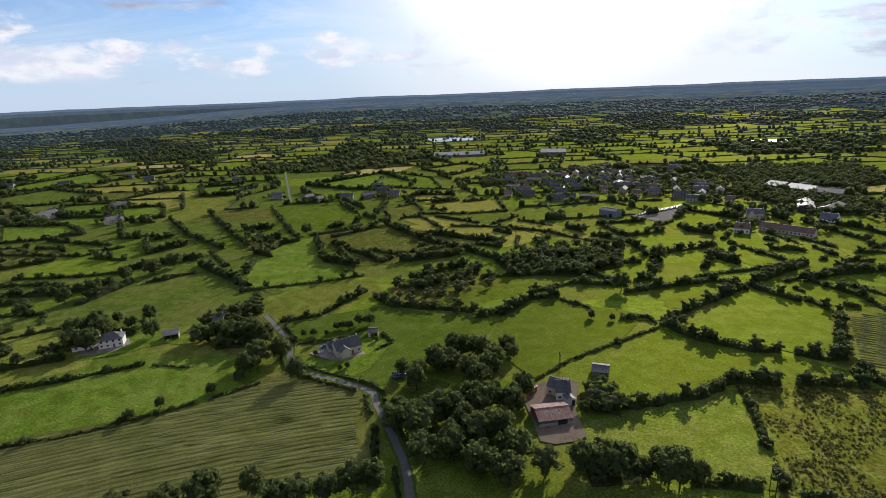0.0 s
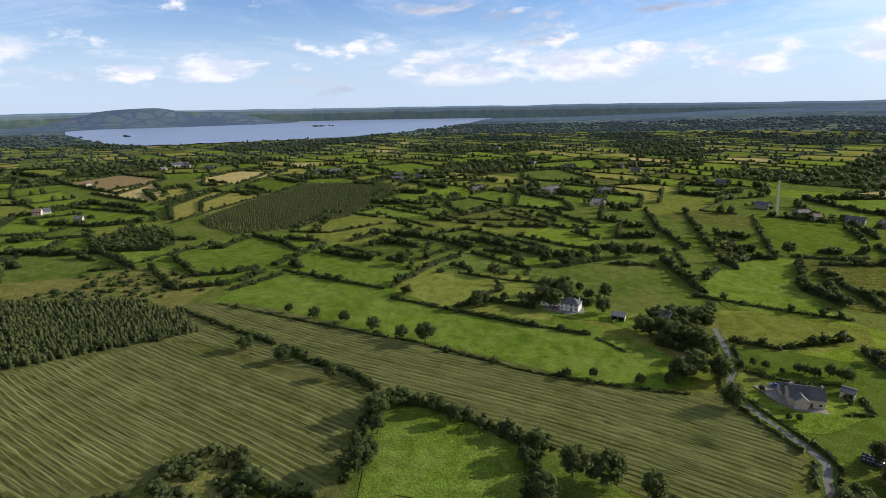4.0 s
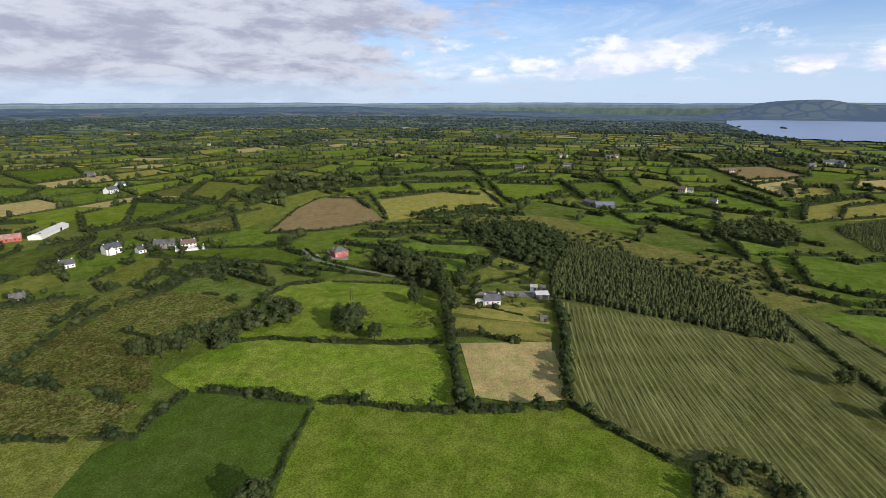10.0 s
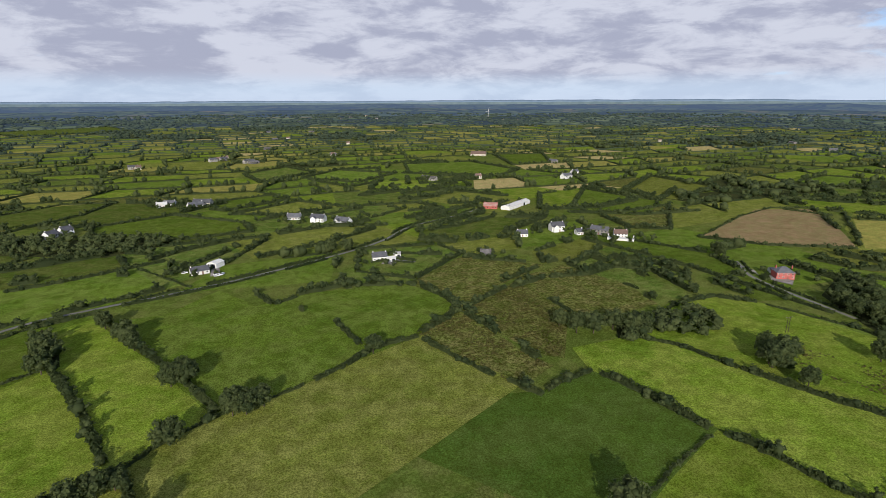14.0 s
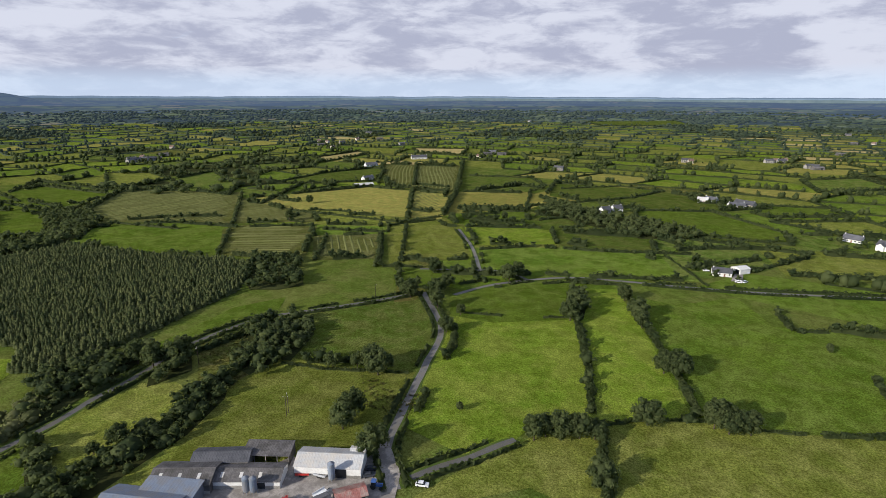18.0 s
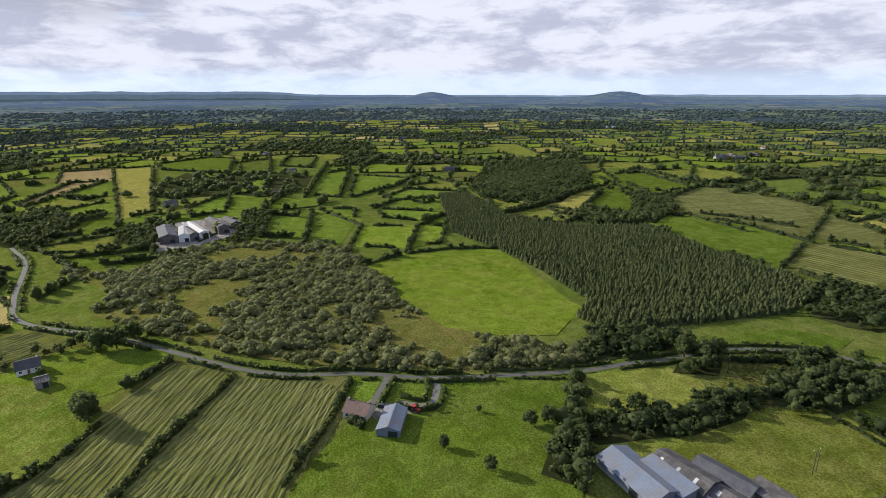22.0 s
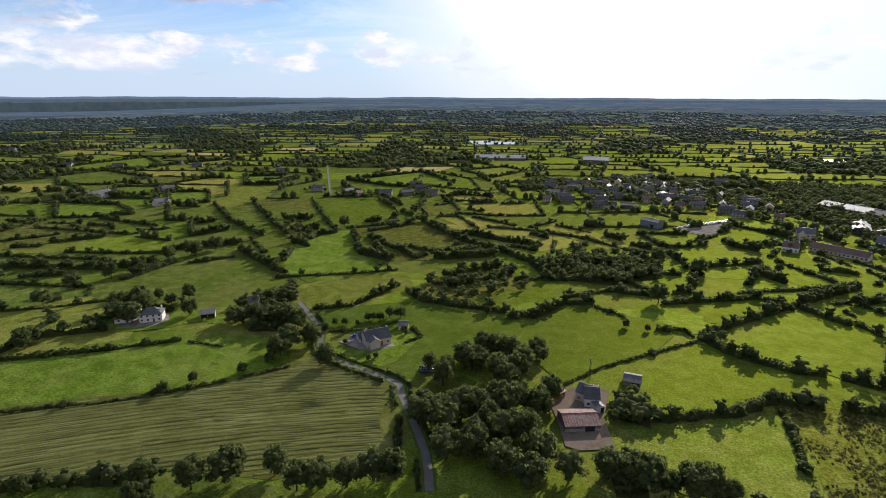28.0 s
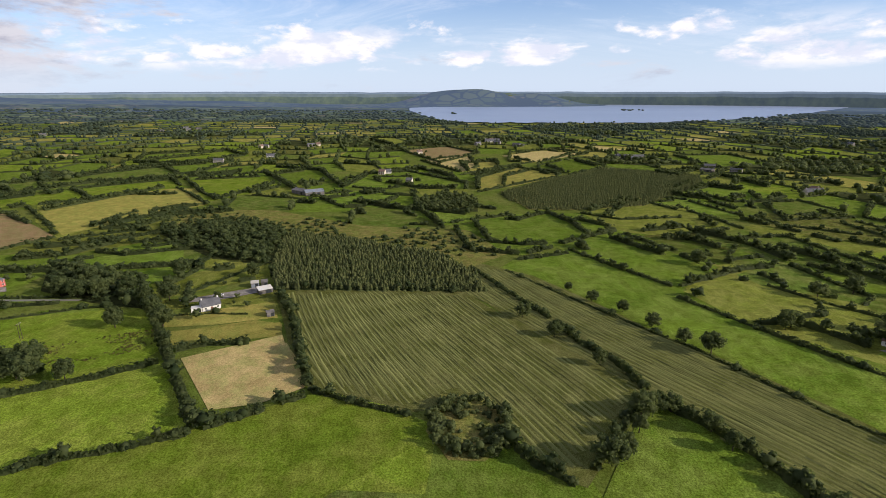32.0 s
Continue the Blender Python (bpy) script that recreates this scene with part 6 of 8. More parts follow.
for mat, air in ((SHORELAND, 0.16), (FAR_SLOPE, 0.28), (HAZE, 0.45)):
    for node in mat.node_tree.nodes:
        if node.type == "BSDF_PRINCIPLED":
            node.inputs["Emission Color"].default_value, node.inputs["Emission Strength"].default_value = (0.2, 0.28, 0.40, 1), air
build_backdrop()
build_distance()


# ---- trees ----
def crown(lobes, per_lobe, core, size, narrow=1.0, low=0.2):
    """A crown one metre high: one rounded mass of overlapping boughs, ragged at its edge, reaching down to z = low."""
    soup = Soup()
    v, f = core
    heart = np.array((rng.normal(0, 0.02), rng.normal(0, 0.02), 0.5 + low / 2))
    tall = (1 - low) / 2
    soup.add(v * rng.uniform(0.75, 1.0, len(v))[:, None] * (0.27 * narrow, 0.27 * narrow, tall * 0.82) + heart, f)
    for k in range(lobes):
        t = (k + 0.5) / lobes
        z = 0.92 - 1.5 * t
        a = 2.4 * k + rng.uniform(-0.5, 0.5)
        flat = math.sqrt(max(1 - z * z, 0.05)) * rng.uniform(0.75, 1.1)
        r = rng.uniform(0.11, 0.2) * (0.6 + 0.4 * narrow)
        c = heart + (math.cos(a) * flat * 0.25 * narrow, math.sin(a) * flat * 0.25 * narrow, z * (tall - r * 0.75))
        soup.add(v * rng.uniform(0.6, 1.0, len(v))[:, None] * (r, r, r * 0.85) + c, f)
        d = rng.normal(0, 1, (per_lobe, 3)) + (c - heart) * 4.0
        d /= np.linalg.norm(d, axis=1)[:, None]
        soup.add(*leaves(c + d * (r * rng.uniform(0.8, 1.22, per_lobe))[:, None] * (1, 1, 0.9), d, size))
    return soup


def bush(lobes, per_lobe):
    """A low rounded bush one metre high and about a metre and a half wide, leafy down to the ground."""
    soup = Soup()
    v, f = BALL_1
    for k in range(lobes):
        a, out = 6.283 * k / lobes + rng.uniform(-0.5, 0.5), (0.0 if k == 0 else rng.uniform(0.28, 0.46))
        r = rng.uniform(0.5, 0.58) if k == 0 else rng.uniform(0.3, 0.42)
        c = np.array((math.cos(a) * out, math.sin(a) * out, 0.42 if k == 0 else rng.uniform(0.22, 0.36)))
        soup.add(v * rng.uniform(0.7, 0.9, len(v))[:, None] * r + c, f)
        m = per_lobe * (2 if k == 0 else 1)
        d = rng.normal(0, 1, (m, 3)) * (1, 1, 0.8) + (0, 0, 0.5)
        d /= np.linalg.norm(d, axis=1)[:, None]
        soup.add(*leaves(c + d * (r * rng.uniform(0.82, 1.1, m))[:, None], d, 0.1))
    return soup


def trunk_mesh():
    """A tapered trunk with three limbs."""
    soup = Soup()

    def limb(p, q, r0, r1):
        p, q = np.array(p), np.array(q)
        d = (q - p) / np.linalg.norm(q - p)
        s = np.cross(d, (0.3, 0.9, 0.1))
        s /= np.linalg.norm(s)
        o = np.cross(d, s)
        n = 6
        ring = [s * math.cos(2 * math.pi * k / n) + o * math.sin(2 * math.pi * k / n) for k in range(n)]
        v = [p + e * r0 for e in ring] + [q + e * r1 for e in ring]
        f = []
        for k in range(n):
            f += [(k, (k + 1) % n, n + k), ((k + 1) % n, n + (k + 1) % n, n + k)]
        soup.add(v, f)

    limb((0, 0, -0.02), (0.01, 0, 0.4), 0.03, 0.018)
    for k in range(3):
        a = 2.1 * k + 0.4
        limb((0.005, 0, 0.28), (0.16 * math.cos(a), 0.16 * math.sin(a), 0.55), 0.014, 0.006)
    return soup.mesh("trunk", BARK)


TRUNK = trunk_mesh()
CROWNS = [crown(15 + k % 4, 42, BALL_1, 0.038 + 0.005 * (k % 2), 0.98 + 0.09 * k, 0.1 - 0.03 * (k % 3)).mesh("crown", LEAF) for k in range(6)]
tree_models = {}


def tree(x, y, high):
    model = int(rng.integers(len(CROWNS)))
    place = pose(x, y, rise(x, y), 0, 0, rng.uniform(0, 360))
    if model in tree_models:
        ob = copy_thing(tree_models[model], place)
    else:
        ob = new("tree")
        for name, me in (("trunk", TRUNK), ("crown", CROWNS[model])):
            new(name, me).parent = ob
        ob.matrix_basis = place
        tree_models[model] = ob
    ob.scale = (high, high, high)
    tagged(ob, "small dark green bushy tree in the fields" if high < 7 else "broad-crowned dark green hedgerow tree in full leaf", "tree", "field and hedgerow trees")
    taken.put(x, y)


def trees_at(*spots):
    for x, y, high in spots:
        tree(x, y, high)


SMALL = [crown(5, 13, BALL_1, 0.07, 0.95 + 0.12 * k, 0.03) for k in range(5)]
SMALL = [(np.concatenate(s.v), np.concatenate(s.f)) for s in SMALL]
BUSH = [bush(3 + k % 3, 11) for k in range(5)]
BUSH = [(np.concatenate(s.v), np.concatenate(s.f)) for s in BUSH]


def spruce_shape():
    soup = Soup()
    for k in range(4):
        z, r = 0.05 + 0.22 * k, 0.25 - 0.045 * k
        n = 6
        ring = [(r * rng.uniform(0.7, 1.2) * math.cos(2 * math.pi * i / n + k), r * rng.uniform(0.7, 1.2) * math.sin(2 * math.pi * i / n + k), z + rng.uniform(-0.03, 0.03)) for i in range(n)]
        soup.add(ring + [(0, 0, z + 0.29)], [(i, (i + 1) % n, n) for i in range(n)])
    d = rng.normal(0, 1, (5, 3))
    d /= np.linalg.norm(d, axis=1)[:, None]
    zz = rng.uniform(0.3, 0.85, 5)
    soup.add(*leaves(np.stack([d[:, 0] * 0.26 * (1 - zz), d[:, 1] * 0.26 * (1 - zz), zz], axis=1), d, 0.085))
    return np.concatenate(soup.v), np.concatenate(soup.f)


SPRUCE = [spruce_shape() for k in range(5)]


def stand(soup, model, x, y, high, wide=1.0):
    v, f = model
    a = rng.uniform(0, 6.28)
    c, s = math.cos(a), math.sin(a)
    w = np.stack([v[:, 0] * c - v[:, 1] * s, v[:, 0] * s + v[:, 1] * c, v[:, 2]], axis=1) * (high * wide, high * wide, high)
    soup.add(w + (x, y, rise(x, y)), f)


def scatter(corners, gap, jitter):
    """Spots in rows inside a polygon."""
    c = np.array(corners)
    gx, gy = np.meshgrid(np.arange(c[:, 0].min(), c[:, 0].max(), gap), np.arange(c[:, 1].min(), c[:, 1].max(), gap))
    x, y = gx.ravel() + rng.uniform(-jitter, jitter, gx.size), gy.ravel() + rng.uniform(-jitter, jitter, gx.size)
    keep = in_poly(x, y, corners)
    return list(zip(x[keep], y[keep]))


def build_wood(number, what, corners):
    lift = 0.145 + 0.0006 * number
    floor = shape("wood_floor", [(x, y, rise(x, y) + lift) for x, y in corners], [range(len(corners))], BOG if what in ("scrub", "sparse", "heath", "ring", "young") else WOODLAND)
    tagged(floor, "rough boggy ground between bushes" if what in ("scrub", "heath", "ring") else "dark ground under the trees", "ground", kind="structure")
    soup = Soup()
    dist = math.hypot(*np.mean(corners, axis=0))
    if what == "conifer":
        gap = 2.3 if dist < 500 else 3.6
        for x, y in scatter(corners, gap, 1.4):
            if not on_road.has(x, y, 6):
                stand(soup, SPRUCE[rng.integers(5)], x, y, (rng.uniform(3.6, 5.6) + 2.0 * noise.noise(Vector((x * 0.012, y * 0.012, 9)))) * (1 if dist < 500 else 0.85), 1.5)
        me, name, label = soup.mesh("plantation", NEEDLE), "conifer_plantation", "dense dark green spruce plantation in rows"
    elif what == "young":
        for x, y in scatter(corners, 3.3, 1.4):
            if noise.noise(Vector((x * 0.02, y * 0.02, 3))) > -0.38:
                stand(soup, SPRUCE[rng.integers(5)], x, y, rng.uniform(2.4, 4.4), 1.6)
        me, name, label = soup.mesh("plantation", NEEDLE), "young_plantation", "young open plantation of low conifers"
    elif what == "scrub":
        for x, y in scatter(corners, 4.3, 2.2):
            thick = noise.noise(Vector((x * 0.021, y * 0.021, 5))) + 0.4 * noise.noise(Vector((x * 0.06, y * 0.06, 1)))
            if thick + rng.uniform(-0.16, 0.16) > -0.2 and not on_road.has(x, y, 6):
                high = rng.uniform(1.4, 4.2) * rng.choice((0.8, 1.0, 1.35)) + 1.8 * min(max(thick, 0), 0.6)
                stand(soup, BUSH[rng.integers(5)], x, y, high, rng.uniform(1.1, 1.6))
        me, name, label = soup.mesh("scrub", SCRUB_LEAF), "willow_scrub", "grey-green willow and alder scrub on wet ground"
    elif what == "belt":
        for x, y in scatter(corners, 4.6, 2.0):
            if not on_road.has(x, y, 5):
                stand(soup, SMALL[rng.integers(5)] if rng.random() < 0.55 else BUSH[rng.integers(5)], x, y, rng.uniform(3.0, 7.0), rng.uniform(1.0, 1.4))
        me, name, label = soup.mesh("tree_belt", LEAF), "tree_belt", "thick belt of ash and thorn bushes by the farm"
    elif what == "heath":
        for x, y in scatter(corners, 8.0, 4.0):
            if noise.noise(Vector((x * 0.018, y * 0.018, 5))) + rng.uniform(-0.2, 0.2) > -0.05 and not on_road.has(x, y, 6):
                stand(soup, BUSH[rng.integers(5)], x, y, rng.uniform(1.4, 3.6), rng.uniform(1.1, 1.7))
        me, name, label = soup.mesh("heath_bushes", LEAF), "heath_scrub", "dark low bushes scattered over brown rough ground"
    elif what == "ring":
        c = np.mean(corners, axis=0)
        for k in range(34):
            a = 2 * math.pi * k / 34
            r = 16.5 + rng.uniform(-2.5, 2.5)
            stand(soup, SMALL[rng.integers(5)], c[0] + math.cos(a) * r, c[1] + math.sin(a) * r * 0.85, rng.uniform(3.0, 5.6), 1.15)
        for k in range(100):
            a, r = rng.uniform(0, 6.28), 19 * math.sqrt(rng.uniform(0.05, 1))
            stand(soup, BUSH[rng.integers(5)], c[0] + math.cos(a) * r, c[1] + math.sin(a) * r * 0.85, rng.uniform(1.6, 3.4), 1.0)
        me, name, label = soup.mesh("copse", LEAF), "ring_copse", "old ring fort overgrown by a circle of bushy trees"
    else:
        for x, y in scatter(corners, 10.0 if what == "sparse" else 5.6 if dist < 350 else 7.5, 2.6):
            if not on_road.has(x, y, 6):
                stand(soup, SMALL[rng.integers(5)], x, y, rng.uniform(4.5, 8.5), rng.uniform(1.0, 1.35))
        me, name, label = soup.mesh("woodland", LEAF), "woodland", "dense dark broadleaved wood in full leaf"
    tagged(new(name, me), label, "wood", kind="stuff")


for number, (what, corners) in enumerate(WOODS):
    build_wood(number, what, corners)

hedge_trees = Soup()
for x, y, s in tree_spots:
    if on_road.has(x, y, 5):
        continue
    stand(hedge_trees, SMALL[rng.integers(5)] if s > 0.55 else BUSH[rng.integers(5)], x, y, 9.5 * s if s > 0.55 else rng.uniform(2.6, 4.4), rng.uniform(1.0, 1.4))
tagged(new("hedgerow_trees", hedge_trees.mesh("hedgerow_trees", LEAF)), "small trees growing out of the field hedges", "trees", kind="stuff")


# ---- roads ----
def smooth_line(line, step=4.0):
    """Points along a line whose corners are eased."""
    p = [np.array(q, dtype=float) for q in line]
    p = [2 * p[0] - p[1]] + p + [2 * p[-1] - p[-2]]
    out = []
    for i in range(1, len(p) - 2):
        n = max(int(np.linalg.norm(p[i + 1] - p[i]) / step), 1)
        for k in range(n):
            t = k / n
            out.append(0.5 * (2 * p[i] + (p[i + 1] - p[i - 1]) * t + (2 * p[i - 1] - 5 * p[i] + 4 * p[i + 1] - p[i + 2]) * t * t
                              + (3 * p[i] - p[i - 1] - 3 * p[i + 1] + p[i + 2]) * t ** 3))
    out.append(p[-2])
    return np.array(out)


def ribbon(name, line, half, z, mat, ragged=0.0):
    d = np.gradient(line, axis=0)
    d /= np.linalg.norm(d, axis=1)[:, None] + 1e-9
    side = np.stack([-d[:, 1], d[:, 0]], axis=1)
    verts = []
    for q, s in zip(line, side):
        for e in (-1, 1):
            w = half + rng.uniform(-ragged, ragged)
            x, y = q[0] + s[0] * w * e, q[1] + s[1] * w * e
            verts.append((x, y, rise(x, y) + z))
    n = len(line)
    return shape(name, verts, [(2 * k, 2 * k + 1, 2 * k + 3, 2 * k + 2) for k in range(n - 1)], mat), side


road_hedges = Soup()
for number, (what, width, line) in enumerate(TRACKS):
    pts = smooth_line(line)
    verge, side = ribbon("verge", pts, width / 2 + 1.0, 0.17 + 0.001 * number, VERGE, 0.5)
    tagged(verge, "grass verge beside the road", "verge", kind="structure")
    surface, side = ribbon("road" if what == "road" else "lane", pts, width / 2, 0.2 + 0.001 * number, TARMAC, 0.15)
    tagged(surface, "narrow grey tarmac country road" if what == "road" else "narrow worn farm lane", "road", kind="structure")
    for e in (-1, 1):
        run = []
        for q, s in zip(pts, side):
            x, y = q + s * e * (width / 2 + 2.2)
            if width < 2.2 or taken.has(x, y, 6.0) or rng.random() < 0.04:
                if len(run) > 4:
                    hedge_run(road_hedges, run, 1.0, 1.7, 1.5)
                run = []
            else:
                run.append((x, y))
        if len(run) > 4:
            hedge_run(road_hedges, run, 1.0, 1.7, 1.5)
tagged(new("roadside_hedges", road_hedges.mesh("roadside_hedges", HEDGE_LEAF)), "low hedges along the country roads", "hedges", kind="stuff")

LAWN = FIELD_MATS["lush"]
PITCH = FIELD_MATS["pasture"]
yard_count = 0


def yard(mat, corners):
    global yard_count
    yard_count += 1
    z = (0.185 if mat is LAWN else 0.225) + 0.0006 * yard_count
    ob = shape("yard" if mat in (GRAVEL, EARTH) else "lawn", [(x, y, rise(x, y) + z) for x, y in corners], [range(len(corners))], mat)
    tagged(ob, "pale grey concrete and gravel yard" if mat is GRAVEL else "bare brown earth farmyard" if mat is EARTH else "mown green lawn or playing field", "yard" if mat in (GRAVEL, EARTH) else "lawn", kind="structure")


def pond(corners):
    ob = shape("pond", [(x, y, rise(x, y) + 1.5) for x, y in corners], [range(len(corners))], WATER)
    tagged(ob, "small far pond reflecting the pale sky", "pond", kind="structure")


# ---- buildings ----
def part(name, verts, faces, mat, parent, label=""):
    me = bpy.data.meshes.new(name)
    me.from_pydata([tuple(v) for v in verts], [], [tuple(f) for f in faces])
    me.materials.append(mat)
    me.update()
    ob = new(name, me)
    ob.parent = parent
    return tagged(ob, label) if label else ob


def box(x0, x1, y0, y1, z0, z1):
    v = [(x, y, z) for z in (z0, z1) for y in (y0, y1) for x in (x0, x1)]
    return v, [(0, 2, 3, 1), (4, 5, 7, 6), (0, 1, 5, 4), (2, 6, 7, 3), (0, 4, 6, 2), (1, 3, 7, 5)]


def merge(*pieces):
    verts, faces = [], []
    for v, f in pieces:
        k = len(verts)
        verts += list(v)
        faces += [tuple(i + k for i in q) for q in f]
    return verts, faces


def slab(p, q, r, s, thick):
    """A roof plane of four corners with a thickness."""
    a = [Vector(c) for c in (p, q, r, s)]
    n = (a[1] - a[0]).cross(a[3] - a[0]).normalized()
    if n.z < 0:
        n = -n
    v = [c for c in a] + [c + n * thick for c in a]
    return [tuple(c) for c in v], [(0, 1, 2, 3), (4, 7, 6, 5), (0, 4, 5, 1), (1, 5, 6, 2), (2, 6, 7, 3), (3, 7, 4, 0)]


def corrugated(p, q, r, s, thick, gap):
    """A sheet roof plane from the eave p-q to the ridge s-r, with a raised seam at every gap, all in one skin."""
    p, q, r, s = (Vector(c) for c in (p, q, r, s))
    n = max(int((q - p).length / gap), 2)
    normal = (q - p).cross(s - p).normalized()
    if normal.z < 0:
        normal = -normal
    cuts = [0.0]
    for k in range(1, n):
        for d, lift in ((-0.14, 0), (-0.05, 1), (0.05, 1), (0.14, 0)):
            cuts.append((k + d, lift))
    cuts = [(0, 0)] + cuts[1:] + [(n, 0)]
    v = []
    for t, lift in cuts:
        for a, b in ((p, q), (s, r)):
            c = a.lerp(b, t / n)
            v += [tuple(c), tuple(c + normal * (thick + 0.035 * lift))]
    m = len(cuts)
    f = []
    for k in range(m - 1):
        a, b = 4 * k, 4 * k + 4
        f += [(a + 1, a + 3, b + 3, b + 1), (a, b, b + 2, a + 2), (a, a + 1, b + 1, b), (a + 2, b + 2, b + 3, a + 3)]
    f += [(0, 2, 3, 1), (4 * m - 4, 4 * m - 3, 4 * m - 1, 4 * m - 2)]
    return v, f


def gable_roof(L, D, h, up, mat, parent, ridge_along_x, over, thick, seam):
    """Two roof slopes, each a part, with a ridge cap."""
    if not ridge_along_x:
        L, D = D, L

    def turn(v):
        return v if ridge_along_x else [(-b, a, c) for a, b, c in v]

    slope = up / (D / 2)
    for e in (-1, 1):
        y0, z0 = e * (D / 2 + over), h - over * slope
        corners = [(-L / 2 - over, y0, z0), (L / 2 + over, y0, z0), (L / 2 + over, 0, h + up), (-L / 2 - over, 0, h + up)]
        v, f = corrugated(*corners, thick, seam) if seam else slab(*corners, thick)
        part("roof_slope", turn(v), f, mat, parent)
    v, f = box(-L / 2 - over, L / 2 + over, -0.18, 0.18, h + up + thick * 0.6, h + up + thick + 0.08)
    part("ridge_cap", turn(v), f, mat, parent)


def gable_walls(L, D, h, up, ridge_along_x):
    """Four walls with two gables as one closed shape."""
    if not ridge_along_x:
        v, f = gable_walls(D, L, h, up, True)
        return [(-b, a, c) for a, b, c in v], f
    v = []
    for x in (-L / 2, L / 2):
        v += [(x, -D / 2, -0.1), (x, D / 2, -0.1), (x, D / 2, h), (x, 0, h + up - 0.02), (x, -D / 2, h)]
    return v, [(0, 4, 3, 2, 1), (5, 6, 7, 8, 9), (0, 5, 9, 4), (1, 2, 7, 6), (0, 1, 6, 5), (4, 9, 8, 3), (2, 3, 8, 7)]


def window(x, y, z, w, hgt, facing, parent, panes=True):
    """A white frame proud of the wall with a dark pane in it; facing is -1 for the front and 1 for the back."""
    if not panes:
        part("window", *box(x - w / 2, x + w / 2, y, y + facing * 0.04, z, z + hgt), DARK, parent)
        return
    v, f = merge(box(x - w / 2, x - w / 2 + 0.1, y, y + facing * 0.07, z, z + hgt), box(x + w / 2 - 0.1, x + w / 2, y, y + facing * 0.07, z, z + hgt),
                 box(x - w / 2, x + w / 2, y, y + facing * 0.07, z, z + 0.1), box(x - w / 2, x + w / 2, y, y + facing * 0.07, z + hgt - 0.1, z + hgt))
    ob = part("window", v, f, WHITE, parent)
    v, f = box(x - w / 2 + 0.08, x + w / 2 - 0.08, y, y + facing * 0.03, z + 0.08, z + hgt - 0.08)
    part("pane", v, f, DARK, ob)


BUILDING_LABELS = {"house": "two-storey country house with a pitched roof", "bungalow": "low bungalow with a pitched roof",
                   "shed": "farm shed with a sheet roof", "openshed": "open-fronted shed on posts"}
COLOURS = {"white render": "white", "cream render": "cream", "red render": "red", "grey stone wall": "grey stone", "blue-grey sheet steel": "blue-grey steel",
           "weathered fibre cement": "weathered grey", "pale sheet roof": "pale grey"}
ROOFS = {"dark slate roof": "dark slate", "brown tile roof": "brown tile", "red oxide sheet roof": "rusty red sheet", "blue-grey sheet steel": "blue-grey sheet",
         "weathered fibre cement": "dull grey sheet", "pale sheet roof": "pale sheet", "white render": "white flat"}


